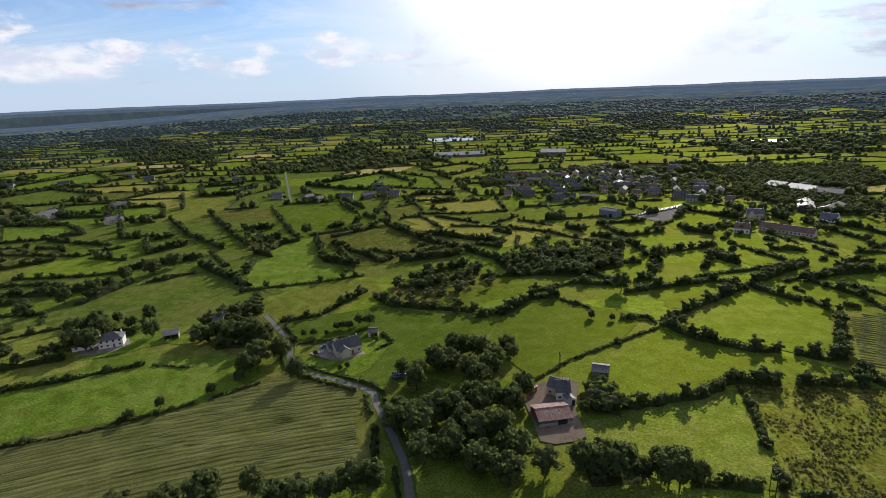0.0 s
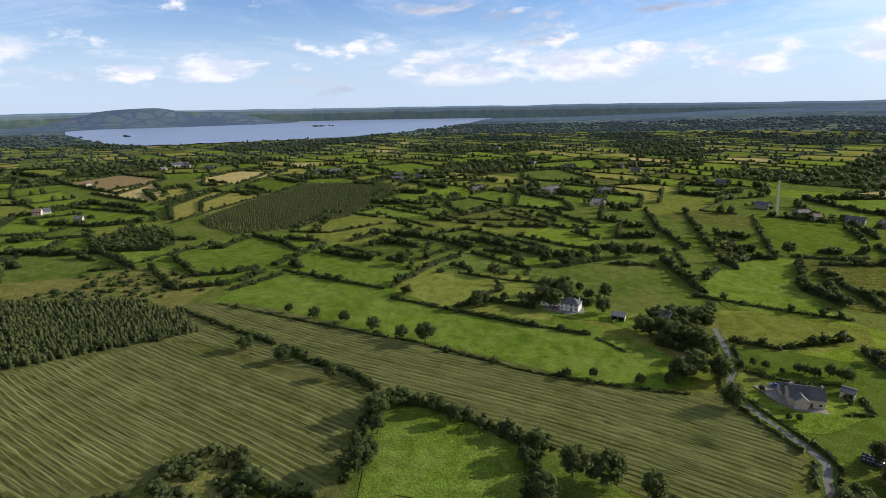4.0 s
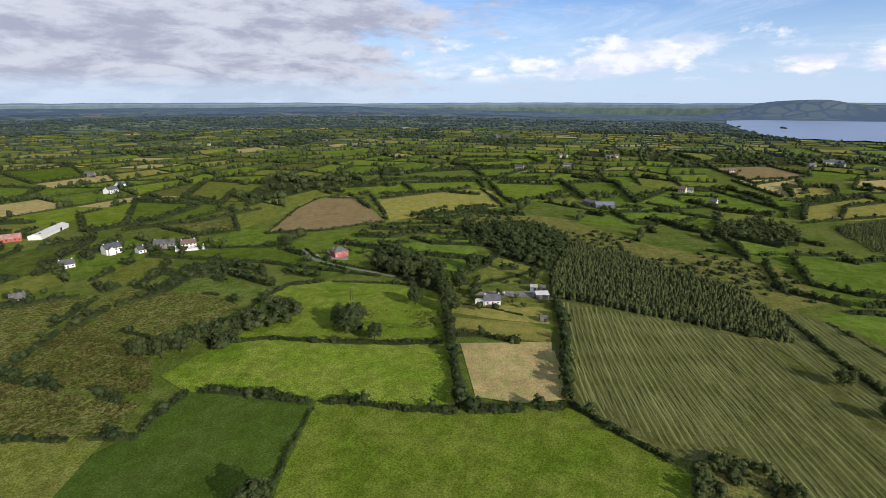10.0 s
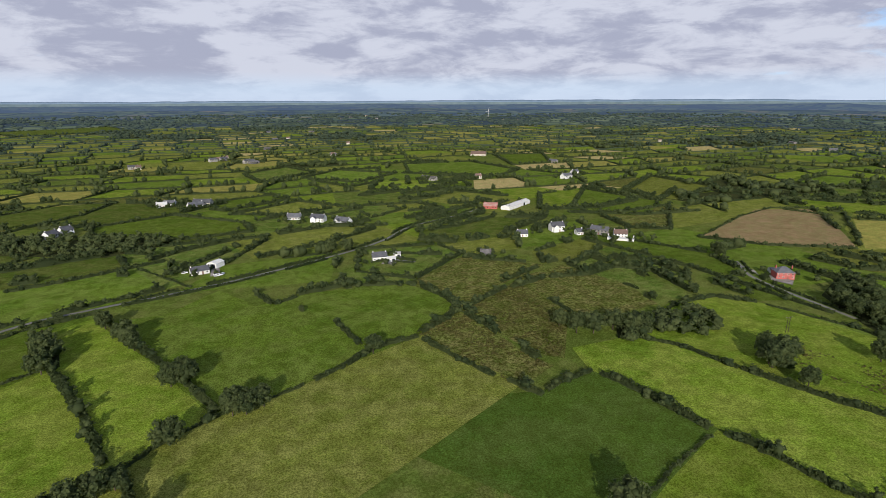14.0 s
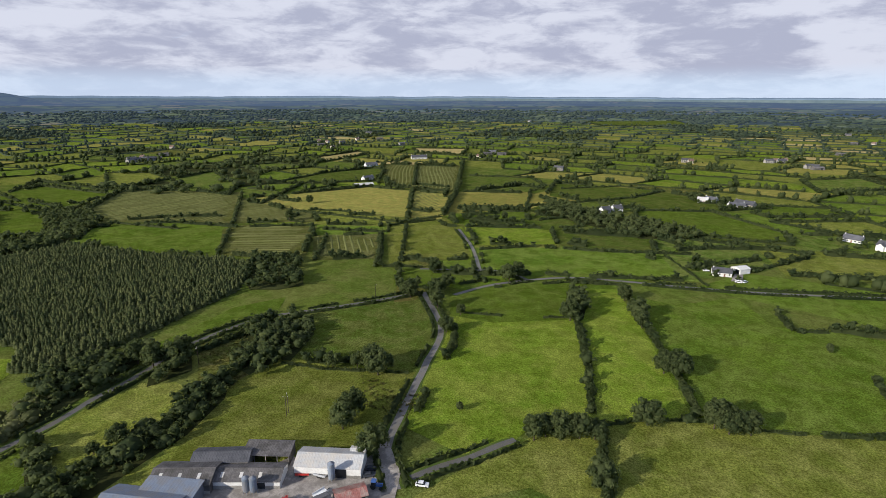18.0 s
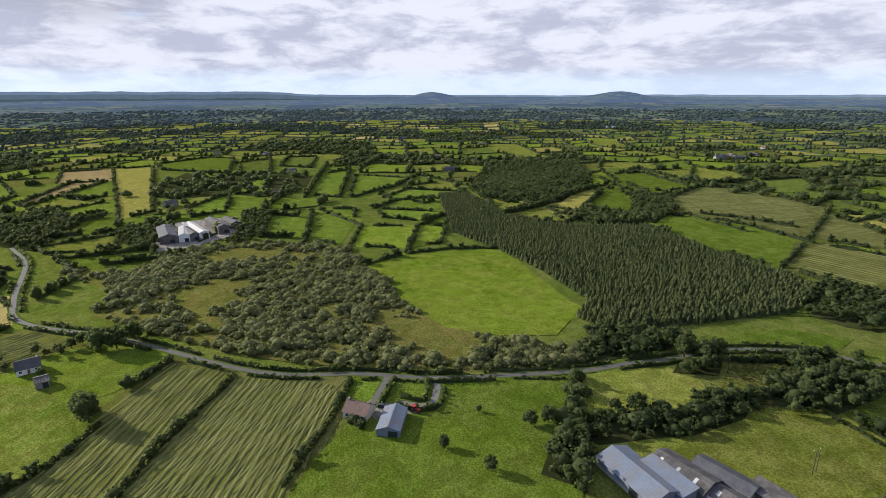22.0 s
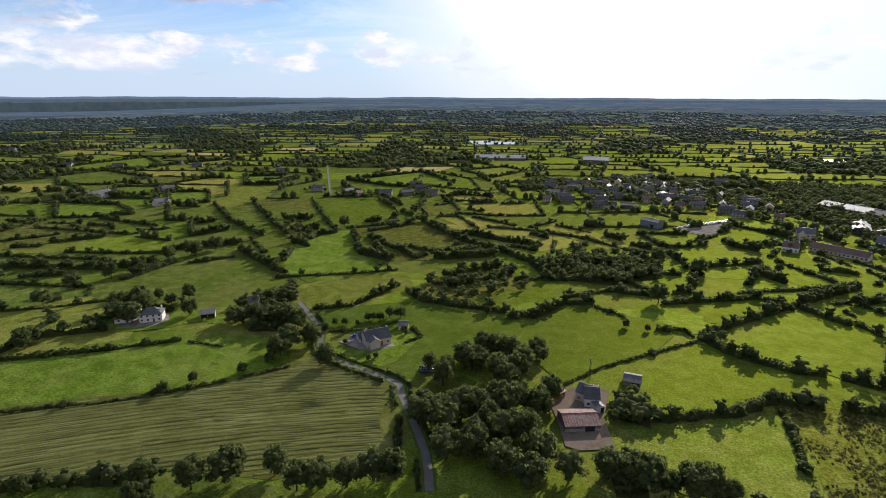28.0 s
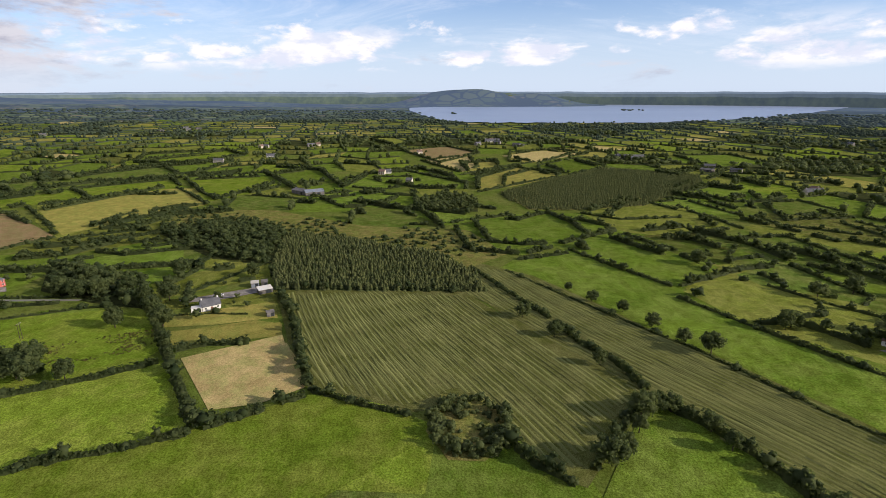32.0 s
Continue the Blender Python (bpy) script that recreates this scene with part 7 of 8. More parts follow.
def building(kind, x, y, turn, L, D, h, wall, roof, style):
    """A house or shed with its walls, roof slopes, chimneys, windows and doors; its front faces local -y."""
    near = math.hypot(x, y) < 480
    home = kind in ("house", "bungalow")
    if home and math.hypot(x, y) > 280:
        garden_trees(x, y, L)
    ob = new({"shed": "farm_shed", "openshed": "open_shed"}.get(kind, kind))
    ob.matrix_basis = pose(x, y, rise(x, y) + 0.2, 0, 0, turn)
    tagged(ob, f"{COLOURS[wall.name]} {BUILDING_LABELS[kind].replace('a pitched roof', 'a ' + ROOFS[roof.name] + ' roof').replace('a sheet roof', 'a ' + ROOFS[roof.name] + ' roof')}",
           {"openshed": "shed"}.get(kind, kind), "country houses" if home else "farm and factory sheds")
    over, thick = (0.35, 0.16) if home else (0.25, 0.1)
    up = (0.36 if home else 0.17) * (L if style == "endgable" else D)
    seam = 0 if home or not near else 1.0
    if style in ("gable", "endgable", "cross"):
        flat = style != "endgable"
        part("wall", *gable_walls(L, D, h, up, flat), wall, ob)
        gable_roof(L, D, h, up, roof, ob, flat, over, thick, seam)
        if style == "cross":
            w, d = L * 0.38, 2.4
            v, f = gable_walls(w, d + D / 2, h * 0.98, 0.36 * w, False)
            v = [(a - L * 0.22, b - D / 2 - d / 2 + D / 4, c) for a, b, c in v]
            part("wing_wall", v, f, wall, ob)
            for e in (-1, 1):
                x0, z0 = e * (w / 2 + over), h * 0.98 - over * 0.72
                q = [(x0 - L * 0.22, -D / 2 - d - over, z0), (x0 - L * 0.22, 0, z0), (-L * 0.22, 0, h * 0.98 + 0.36 * w), (-L * 0.22, -D / 2 - d - over, h * 0.98 + 0.36 * w)]
                part("wing_roof_slope", *slab(*q, thick), roof, ob)
    elif style == "hip":
        part("wall", *box(-L / 2, L / 2, -D / 2, D / 2, -0.1, h), wall, ob)
        a, b, r = L / 2 + over, D / 2 + over, max(L / 2 - D / 2, 0.6)
        v = [(-a, -b, h), (a, -b, h), (a, b, h), (-a, b, h), (-r, 0, h + up), (r, 0, h + up)]
        for q in ((0, 1, 5, 4), (1, 2, 5), (2, 3, 4, 5), (3, 0, 4)):
            corners = [v[i] for i in q]
            top = [(p[0], p[1], p[2] + thick) for p in corners]
            n = len(q)
            part("roof_slope", corners + top, [tuple(range(n))[::-1], tuple(range(n, 2 * n))] + [(i, (i + 1) % n, n + (i + 1) % n, n + i) for i in range(n)], roof, ob)
    elif style == "flat":
        part("wall", *box(-L / 2, L / 2, -D / 2, D / 2, -0.1, h), wall, ob)
        part("roof", *box(-L / 2 - 0.15, L / 2 + 0.15, -D / 2 - 0.15, D / 2 + 0.15, h, h + 0.18), roof, ob)
    else:
        # a single slope, higher at the back
        q = [(-L / 2 - over, -D / 2 - over, h), (L / 2 + over, -D / 2 - over, h), (L / 2 + over, D / 2 + over, h + 0.9), (-L / 2 - over, D / 2 + over, h + 0.9)]
        v, f = corrugated(*q, thick, 1.0) if near else slab(*q, thick)
        part("roof", v, f, roof, ob)
        if kind == "openshed":
            part("back_wall", *box(-L / 2, L / 2, D / 2 - 0.2, D / 2, -0.1, h + 0.75), wall, ob)
            for e in (-1, 1):
                part("side_wall", *box(e * L / 2 - 0.1, e * L / 2 + 0.1, -D / 2, D / 2 - 0.2, -0.1, h - 0.1), wall, ob)
            n = max(int(L / 3.8), 2)
            for k in range(n + 1):
                px = -L / 2 + 0.15 + (L - 0.3) * k / n
                part("post", *box(px - 0.1, px + 0.1, -D / 2 + 0.05, -D / 2 + 0.25, -0.1, h + 0.02), STONE, ob)
        else:
            v = [(a, b, -0.1) for a, b in ((-L / 2, -D / 2), (L / 2, -D / 2), (L / 2, D / 2), (-L / 2, D / 2))]
            v += [(-L / 2, -D / 2, h), (L / 2, -D / 2, h), (L / 2, D / 2, h + 0.8), (-L / 2, D / 2, h + 0.8)]
            part("wall", v, [(0, 3, 2, 1), (4, 5, 6, 7), (0, 1, 5, 4), (1, 2, 6, 5), (2, 3, 7, 6), (3, 0, 4, 7)], wall, ob)
    if home:
        for e in (-1, 1) if L > 9 else (1,):
            cx = e * (L / 2 - 0.6)
            v, f = merge(box(cx - 0.28, cx + 0.28, -0.4, 0.4, h + up * 0.6, h + up + 0.7), box(cx - 0.34, cx + 0.34, -0.46, 0.46, h + up + 0.7, h + up + 0.8))
            stack = part("chimney", v, f, wall, ob)
            part("chimney_pot", *box(cx - 0.13, cx + 0.13, -0.13, 0.13, h + up + 0.8, h + up + 1.1), TILE, stack)
        n = max(int(L / 2.7), 2)
        for floor_z in ((0.9, 3.0) if h > 4 else (0.9,)):
            if floor_z + 1.2 > h + 0.4:
                continue
            for k in range(n):
                wx = -L / 2 + L * (k + 0.5) / n
                if style == "cross" and abs(wx + L * 0.22) < L * 0.19 + 0.6:
                    continue
                if floor_z < 1 and k == n // 2:
                    part("door", *box(wx - 0.5, wx + 0.5, -D / 2 - 0.05, -D / 2, 0, 2.05), DOORWOOD, ob)
                else:
                    window(wx, -D / 2, floor_z, 1.25, 1.15, -1, ob, near)
                if near:
                    window(wx, D / 2, floor_z, 1.1, 1.1, 1, ob)
    elif kind == "shed":
        w = min(3.6, L * 0.4)
        part("sliding_door", *box(L * 0.2 - w / 2, L * 0.2 + w / 2, -D / 2 - 0.08, -D / 2, 0, min(h - 0.4, 3.2)), DARK, ob)
        if near and L > 12:
            part("base_course", *box(-L / 2 - 0.06, L / 2 + 0.06, -D / 2 - 0.06, -D / 2, -0.1, 1.1), STONE, ob)
            for k in range(int(L / 6)):
                sx = -L / 2 + 6 * (k + 0.5)
                if style == "gable" and roof is SHEET:
                    s = up / (D / 2)
                    q = [(sx - 0.5, -D * 0.36, h + s * D * 0.14), (sx + 0.5, -D * 0.36, h + s * D * 0.14), (sx + 0.5, -D * 0.16, h + s * D * 0.34), (sx - 0.5, -D * 0.16, h + s * D * 0.34)]
                    part("roof_light", *slab(*q, thick + 0.07), PALE if roof is not PALE else SHEET, ob)
    return ob


garden = Soup()


def garden_trees(x, y, L):
    """Trees and shrubs round a house."""
    away = math.atan2(y, x)
    for k in range(int(rng.integers(6, 13))):
        a, r = away + rng.normal(0, 1.5), L * 0.5 + rng.uniform(5, 16)
        px, py = x + math.cos(a) * r, y + math.sin(a) * r
        if not on_road.has(px, py, 5) and not taken.has(px, py, 4):
            stand(garden, SMALL[rng.integers(5)], px, py, rng.uniform(3.0, 7.5), rng.uniform(0.9, 1.3))


HOME_MODELS = []


def cottage(x, y, turn, model):
    """A far small house, one of a few kinds."""
    if len(HOME_MODELS) <= model:
        spec = (("bungalow", 12, 7, 2.7, WHITE, SLATE, "gable"), ("house", 10, 8, 4.8, WHITE, SLATE, "gable"), ("house", 9, 8, 4.6, CREAM, TILE, "gable"),
                ("bungalow", 14, 8, 2.8, CREAM, SLATE, "cross"), ("house", 16, 7, 4.8, STONE, SLATE, "gable"), ("shed", 18, 11, 3.6, SHEET, SHEET, "gable"))[model]
        HOME_MODELS.append(building(spec[0], x, y, turn, *spec[1:]))
    else:
        copy_thing(HOME_MODELS[model], pose(x, y, rise(x, y) + 0.2, 0, 0, turn))
        garden_trees(x, y, 12)


def cottages(*spots):
    for x, y in spots:
        m = len(HOME_MODELS) if len(HOME_MODELS) < 6 else int(rng.choice(6, p=[0.35, 0.25, 0.1, 0.15, 0.05, 0.1]))
        cottage(x, y, math.degrees(math.atan2(-x, y)) + rng.uniform(-50, 50), m)


def town(corners):
    """Streets of small houses."""
    for x, y in scatter(corners, 24.0, 7.0):
        if rng.random() < 0.72:
            m = int(rng.choice(6, p=[0.2, 0.28, 0.2, 0.12, 0.15, 0.05]))
            cottage(x, y, rng.choice((-25, 65, -10)) + rng.uniform(-8, 8), m)
    soup = Soup()
    for x, y in scatter(corners, 24.0, 10.0):
        if rng.random() < 0.75:
            stand(soup, SMALL[rng.integers(5)], x, y, rng.uniform(5, 10))
    tagged(new("garden_trees", soup.mesh("garden_trees", LEAF)), "garden trees between the houses of the town", "trees", kind="stuff")


def poles(*spots):
    first = None
    for x, y in spots:
        m = pose(x, y, rise(x, y), 0, 0, rng.uniform(0, 180))
        if first:
            copy_thing(first, m)
            continue
        first = new("utility_pole")
        first.matrix_basis = m
        n = 8
        ring = [(math.cos(2 * math.pi * k / n), math.sin(2 * math.pi * k / n)) for k in range(n)]
        v = [(a * 0.16, b * 0.16, -0.2) for a, b in ring] + [(a * 0.11, b * 0.11, 9.0) for a, b in ring]
        part("post", v, [(k, (k + 1) % n, n + (k + 1) % n, n + k) for k in range(n)] + [tuple(range(n, 2 * n))], BARK, first)
        part("cross_arm", *box(-1.1, 1.1, -0.18, -0.08, 8.3, 8.45), BARK, first)
        for e in (-0.9, 0.0, 0.9):
            part("insulator", *box(e - 0.06, e + 0.06, -0.19, -0.07, 8.45, 8.7), WHITE, first)
        tagged(first, "weathered wooden power line pole with a cross arm", "pole", "power line poles")


# ---- the plan of the things ----
trees_at((251, 160, 6), (255, 157, 6.5), (260, 148, 7), (258, 141, 6), (245, 168, 3.5), (249, 165, 4), (225, 158, 4), (249, 148, 4))
trees_at((-65, 238, 3), (-71, 261, 4), (-76, 259, 4.5), (-64, 260, 3.5), (-60, 267, 5), (-57, 268, 5), (-53, 268, 5), (-49, 272, 7), (-43, 272, 7), (-39, 255, 3), (-37, 251, 3), (-47, 224, 3.5), (-50, 222, 3), (-81, 250, 5), (-79, 252, 5))
trees_at((-290, 132, 6), (-272, 139, 7), (-254, 149, 7), (-233, 154, 8), (-213, 159, 8), (-201, 165, 11), (-219, 224, 10), (-323, 244, 11), (-204, 269, 12), (-196, 278, 12))
trees_at((-191, 288, 7), (-172, 287, 11), (-257, 92, 9), (-231, 100, 8), (-200, 109, 8), (-128, 187, 5), (-120, 196, 5), (-103, 206, 5), (-94, 215, 6), (-340, -77, 3))
trees_at((-353, -61, 10), (-209, 394, 12), (-217, 378, 12), (-230, 364, 12), (-236, 337, 12), (-244, 320, 12), (-254, 299, 11), (-253, 273, 10))
trees_at((-283, -120, 12), (-234, -141, 12), (-237, -137, 12), (-229, -120, 10), (-241, -148, 12), (-368, -276, 12), (-365, -108, 12), (-297, -106, 12), (-280, -96, 12), (-315, -116, 12))
trees_at((-317, -103, 12), (-336, -131, 12), (-334, -147, 12), (-332, -158, 12), (-337, -169, 12), (-360, -164, 12))
trees_at((-107, -98, 12), (-7, -205, 11), (-14, -204, 10), (-11, -201, 10), (16, -193, 11), (11, -241, 11), (8, -242, 9), (-72, -230, 10), (-232, -138, 12), (-246, -141, 12))
trees_at((-176, -207, 12), (-184, -203, 12), (-196, -202, 12), (-201, -194, 12), (-210, -193, 11), (-173, -218, 10), (-364, -271, 12), (-185, -441, 10), (-51, -300, 4))
trees_at((16, -237, 11), (10, -236, 12), (23, -150, 10), (-6, -202, 10), (-18, -204, 10), (50, -163, 11), (47, -167, 9), (42, -168, 11), (36, -172, 10), (31, -174, 8))
trees_at((82, -167, 4), (69, -274, 12), (70, -292, 12), (49, -319, 11), (38, -296, 12), (33, -283, 10), (164, -261, 12), (141, -254, 12), (121, -228, 9), (123, -319, 12))
trees_at((175, -312, 10), (198, -299, 8), (126, -174, 12), (138, -175, 8), (148, -170, 8), (-51, -297, 4), (125, -252, 7), (-97, -414, 12), (-109, -413, 12))
trees_at((114, -135, 12), (96, -129, 12), (131, -178, 12), (125, -179, 9), (218, -475, 8), (197, -489, 8))
trees_at((495, -24, 11), (218, -130, 12), (214, -137, 12), (228, -129, 12), (214, -143, 12), (173, -54, 7), (172, -47, 6), (161, -14, 5), (148, -28, 6), (182, -29, 3))
trees_at((151, -271, 12), (152, -287, 10), (120, -327, 12), (127, -326, 9), (116, -145, 11), (177, -90, 8), (179, -82, 5), (329, -646, 10), (378, -379, 12), (421, -455, 10))
trees_at((633, -213, 12), (97, -126, 8))
trees_at((194, 124, 9), (205, 370, 8), (106, 308, 12), (131, 393, 11), (150, 366, 12), (248, 145, 12), (249, 138, 12), (259, 134, 10), (72, 142, 12), (68, 146, 10))
trees_at((77, 140, 9), (660, 517, 12), (502, -24, 9), (517, -3, 4), (86, 122, 9), (293, 303, 12), (275, 263, 12), (268, 273, 10), (274, 253, 10), (122, 259, 5))
trees_at((78, 270, 5), (88, 266, 4))
trees_at((68, 141, 11), (54, 146, 12), (79, 115, 12), (48, 148, 10), (43, 149, 11), (61, 144, 8), (187, 118, 12), (-68, 216, 11), (-14, 202, 12), (-6, 221, 12))
trees_at((2, 237, 10), (18, 212, 12), (15, 229, 12), (9, 211, 12), (29, 228, 8), (2, 218, 10), (-21, 215, 9), (24, 184, 12), (12, 183, 12), (30, 201, 7))
trees_at((-3, 183, 12), (5, 172, 12), (16, 167, 12), (-11, 170, 12), (22, 155, 12), (-21, 174, 12), (1, 156, 12), (10, 149, 12), (18, 143, 12), (31, 148, 10))
trees_at((52, 182, 5), (56, 183, 5), (60, 182, 6), (65, 185, 5), (55, 186, 4), (64, 201, 5), (67, 195, 5))
trees_at((-217, 219, 11), (-128, 481, 11), (-78, 139, 12), (-103, 134, 10), (-87, 134, 12), (-101, 126, 8), (-86, 117, 10), (-63, 143, 10), (-54, 136, 10), (-47, 138, 10))
trees_at((-39, 139, 10), (-31, 142, 11), (-25, 144, 11), (-13, 210, 10), (-2, 217, 12), (6, 232, 12), (20, 219, 12), (28, 234, 9), (-20, 183, 9), (-15, 178, 11))
trees_at((-7, 178, 12), (2, 179, 12), (9, 187, 12), (16, 187, 12), (-0, 162, 12), (10, 165, 12), (-9, 155, 12), (19, 167, 12), (30, 194, 12), (12, 203, 12))
trees_at((-91, 231, 12), (-92, 223, 11), (-81, 236, 12), (-94, 253, 12), (-121, 261, 11), (-130, 257, 10), (-102, 258, 12), (-112, 257, 12), (-185, 253, 12), (-194, 254, 12))
trees_at((-189, 268, 12), (-160, 266, 10), (-179, 280, 7), (-160, 106, 11), (-162, 113, 9), (-139, 87, 11), (-151, 100, 8), (-138, 82, 11), (-161, 119, 8), (-147, 126, 8))
trees_at((-136, 126, 8), (-132, 261, 9), (-118, 190, 3), (-69, 250, 4), (5, 282, 5))
building("shed", 139.5, -73.7, -159, 24.0, 13.0, 3.0, STEEL, STEEL, "gable")
building("shed", 136.8, -81.6, -158, 17.7, 7.0, 3.6, STEEL, STEEL, "lean")
building("shed", 139.1, -88.5, -150, 19.1, 11.0, 3.4, SHEET, SHEET, "gable")
building("shed", 122.6, -99.4, -151, 21.6, 9.0, 2.6, WHITE, SHEET, "gable")
building("shed", 136.2, -100.4, -148, 18.5, 8.0, 3.4, STONE, SLATE, "gable")
building("openshed", 125.2, -110.0, -153, 15.7, 7.0, 3.4, SHEET, SHEET, "lean")
building("shed", 103.6, -116.5, -155, 21.8, 10.0, 3.6, WHITE, PALE, "gable")
building("shed", 97.8, -123.4, -150, 4.7, 5.0, 4.0, WHITE, PALE, "gable")
building("shed", 88.6, -107.5, -129, 9.4, 6.0, 2.8, STONE, RUST, "gable")
building("shed", 104.3, -89.7, -146, 6.3, 7.0, 2.8, STONE, SHEET, "gable")
building("shed", 94.0, -99.6, -116, 6.9, 6.0, 2.8, STONE, SLATE, "gable")
building("bungalow", 183.8, 16.9, -114, 9.7, 8.0, 2.7, CREAM, TILE, "gable")
building("shed", 176.0, 4.2, -101, 8.5, 15.0, 2.7, STEEL, STEEL, "endgable")
building("shed", 38.7, 179.6, 8, 13.0, 11.0, 2.4, SHEET, RUST, "gable")
building("house", 44.5, 197.1, -35, 5.8, 7.0, 3.8, CREAM, SLATE, "gable")
building("house", 45.9, 194.6, -3, 5.6, 8.0, 3.8, WHITE, SLATE, "gable")
building("shed", 47.5, 189.3, 19, 3.2, 5.0, 2.6, WHITE, SLATE, "endgable")
building("shed", 31.5, 196.4, 42, 9.6, 4.0, 2.4, REDBRICK, RUST, "lean")
building("shed", 66.6, 212.0, -18, 7.0, 8.0, 2.0, SHEET, SLATE, "gable")
building("house", -50.3, 240.9, 31, 12.5, 9.0, 3.8, CREAM, SLATE, "cross")
building("house", -57.5, 243.0, 31, 5.0, 6.0, 2.6, CREAM, SLATE, "gable")
building("shed", -39.3, 259.2, 5, 5.0, 6.0, 2.6, CREAM, SLATE, "gable")
building("house", -176.9, 258.4, 20, 11.3, 8.0, 4.2, WHITE, SLATE, "hip")
building("bungalow", -190.8, 255.1, 21, 8.1, 6.0, 2.6, WHITE, TILE, "gable")
building("openshed", -148.9, 264.8, 23, 7.4, 6.0, 2.5, CREAM, SLATE, "lean")
building("house", -127.7, 278.4, 5, 5.1, 9.0, 4.0, STONE, SLATE, "gable")
building("house", -361.3, -219.2, 146, 11.5, 9.0, 4.4, REDBRICK, SLATE, "hip")
building("shed", -365.8, -229.8, 146, 4.0, 5.0, 2.5, WHITE, SLATE, "gable")
building("bungalow", -302.0, -77.4, 115, 9.7, 8.0, 2.7, WHITE, SLATE, "gable")
building("shed", -297.9, -83.5, 98, 5.5, 4.0, 2.4, WHITE, PALE, "flat")
building("shed", -333.8, -57.6, 98, 4.5, 5.0, 2.8, STEEL, PALE, "gable")
building("shed", -321.8, -50.2, 113, 8.1, 5.0, 2.5, SHEET, PALE, "lean")
building("shed", -335.6, -52.2, 98, 3.7, 5.0, 2.5, SHEET, SHEET, "gable")
building("shed", -284.6, -42.8, 110, 3.9, 4.0, 2.4, SHEET, SHEET, "gable")
building("bungalow", 0.3, -402.2, -170, 12.0, 7.0, 2.7, WHITE, SLATE, "gable")
building("shed", -11.1, -414.9, 137, 8.0, 9.0, 3.4, WHITE, PALE, "endgable")
building("bungalow", -125.6, -379.4, 168, 10.9, 8.0, 3.2, WHITE, SLATE, "gable")
building("shed", -132.5, -372.4, 174, 5.8, 6.0, 2.6, WHITE, PALE, "gable")
building("shed", -140.9, -381.7, 161, 5.4, 6.0, 2.6, WHITE, PALE, "gable")
building("bungalow", -93.2, -555.0, 155, 13.9, 9.0, 2.8, WHITE, SLATE, "gable")
building("house", -113.3, -534.0, 145, 14.0, 9.0, 4.2, WHITE, SLATE, "cross")
building("house", -132.2, -509.5, 128, 15.5, 9.0, 4.2, WHITE, SLATE, "cross")
building("shed", -334.7, -514.6, -149, 52.1, 11.0, 3.4, WHITE, PALE, "gable")
building("bungalow", -303.4, -518.0, 145, 15.2, 9.0, 3.0, REDBRICK, RUST, "gable")
building("house", -304.7, -397.8, 167, 12.3, 9.0, 5.0, WHITE, SLATE, "cross")
building("house", -339.7, -352.4, 145, 11.3, 8.0, 4.2, WHITE, TILE, "gable")
building("bungalow", -314.4, -377.6, 167, 5.8, 7.0, 2.8, WHITE, SLATE, "gable")
building("shed", -327.8, -376.4, -178, 11.4, 8.0, 3.0, SHEET, SHEET, "gable")
building("bungalow", -264.7, -394.8, 158, 9.4, 8.0, 2.8, WHITE, SLATE, "gable")
building("house", -524.6, -669.7, -169, 17.6, 9.0, 5, WHITE, SLATE, "gable")
building("house", -570.6, -707.4, -176, 11.5, 8.0, 4, WHITE, SLATE, "gable")
building("bungalow", -11.1, -682.9, 153, 21.3, 10.0, 3, CREAM, SLATE, "gable")
building("bungalow", 23.8, -692.6, 157, 13.2, 9.0, 3, WHITE, SLATE, "gable")
building("bungalow", -570.7, -1033.7, 145, 32.8, 16.0, 4, CREAM, TILE, "gable")
building("bungalow", -329.3, -749.2, 120, 26.7, 9.0, 3, STONE, SHEET, "gable")
building("bungalow", -203.2, -351.7, 145, 7.9, 8.0, 3, STONE, SHEET, "gable")
building("bungalow", -2.7, -668.1, -158, 16.5, 9.0, 3, WHITE, SLATE, "gable")
building("bungalow", 32.1, -686.1, -178, 11.1, 8.0, 3, WHITE, PALE, "gable")
building("house", 116.1, -564.4, -126, 11.1, 9.0, 4.5, WHITE, SLATE, "gable")
building("house", 107.4, -579.6, -140, 9.7, 9.0, 4.5, WHITE, SLATE, "gable")
building("shed", 438.5, -578.1, -127, 25.7, 12.0, 3.2, SHEET, PALE, "gable")
building("bungalow", 471.7, -632.6, -100, 18.3, 8.0, 3, WHITE, SLATE, "gable")
building("bungalow", 559.5, -760.1, -116, 21.9, 10.0, 3, WHITE, SLATE, "gable")
building("bungalow", 545.4, -896.8, -139, 30.0, 12.0, 3.4, WHITE, SLATE, "gable")
building("bungalow", 229.8, 166.5, -55, 8.8, 7.5, 2.7, WHITE, SLATE, "gable")
building("shed", 216.2, 152.4, -55, 5.0, 7.0, 2.8, STONE, SHEET, "gable")
building("shed", 462.0, 200.1, -64, 13.5, 42.0, 6, SHEET, SLATE, "endgable")
building("shed", 469.4, 188.5, -69, 8.5, 46.0, 6, WHITE, PALE, "endgable")
building("shed", 470.4, 186.5, -55, 7.6, 46.0, 6, SHEET, SHEET, "endgable")
building("shed", 474.9, 180.1, -55, 8.1, 46.0, 6, WHITE, PALE, "endgable")
building("shed", 490.3, 167.6, -55, 9.3, 40.0, 7, SHEET, SHEET, "endgable")
building("shed", 505.0, 159.2, -55, 9.5, 28.0, 5, SHEET, SHEET, "endgable")
building("bungalow", 277.0, 423.3, -49, 39.4, 9.0, 3.2, CREAM, TILE, "gable")
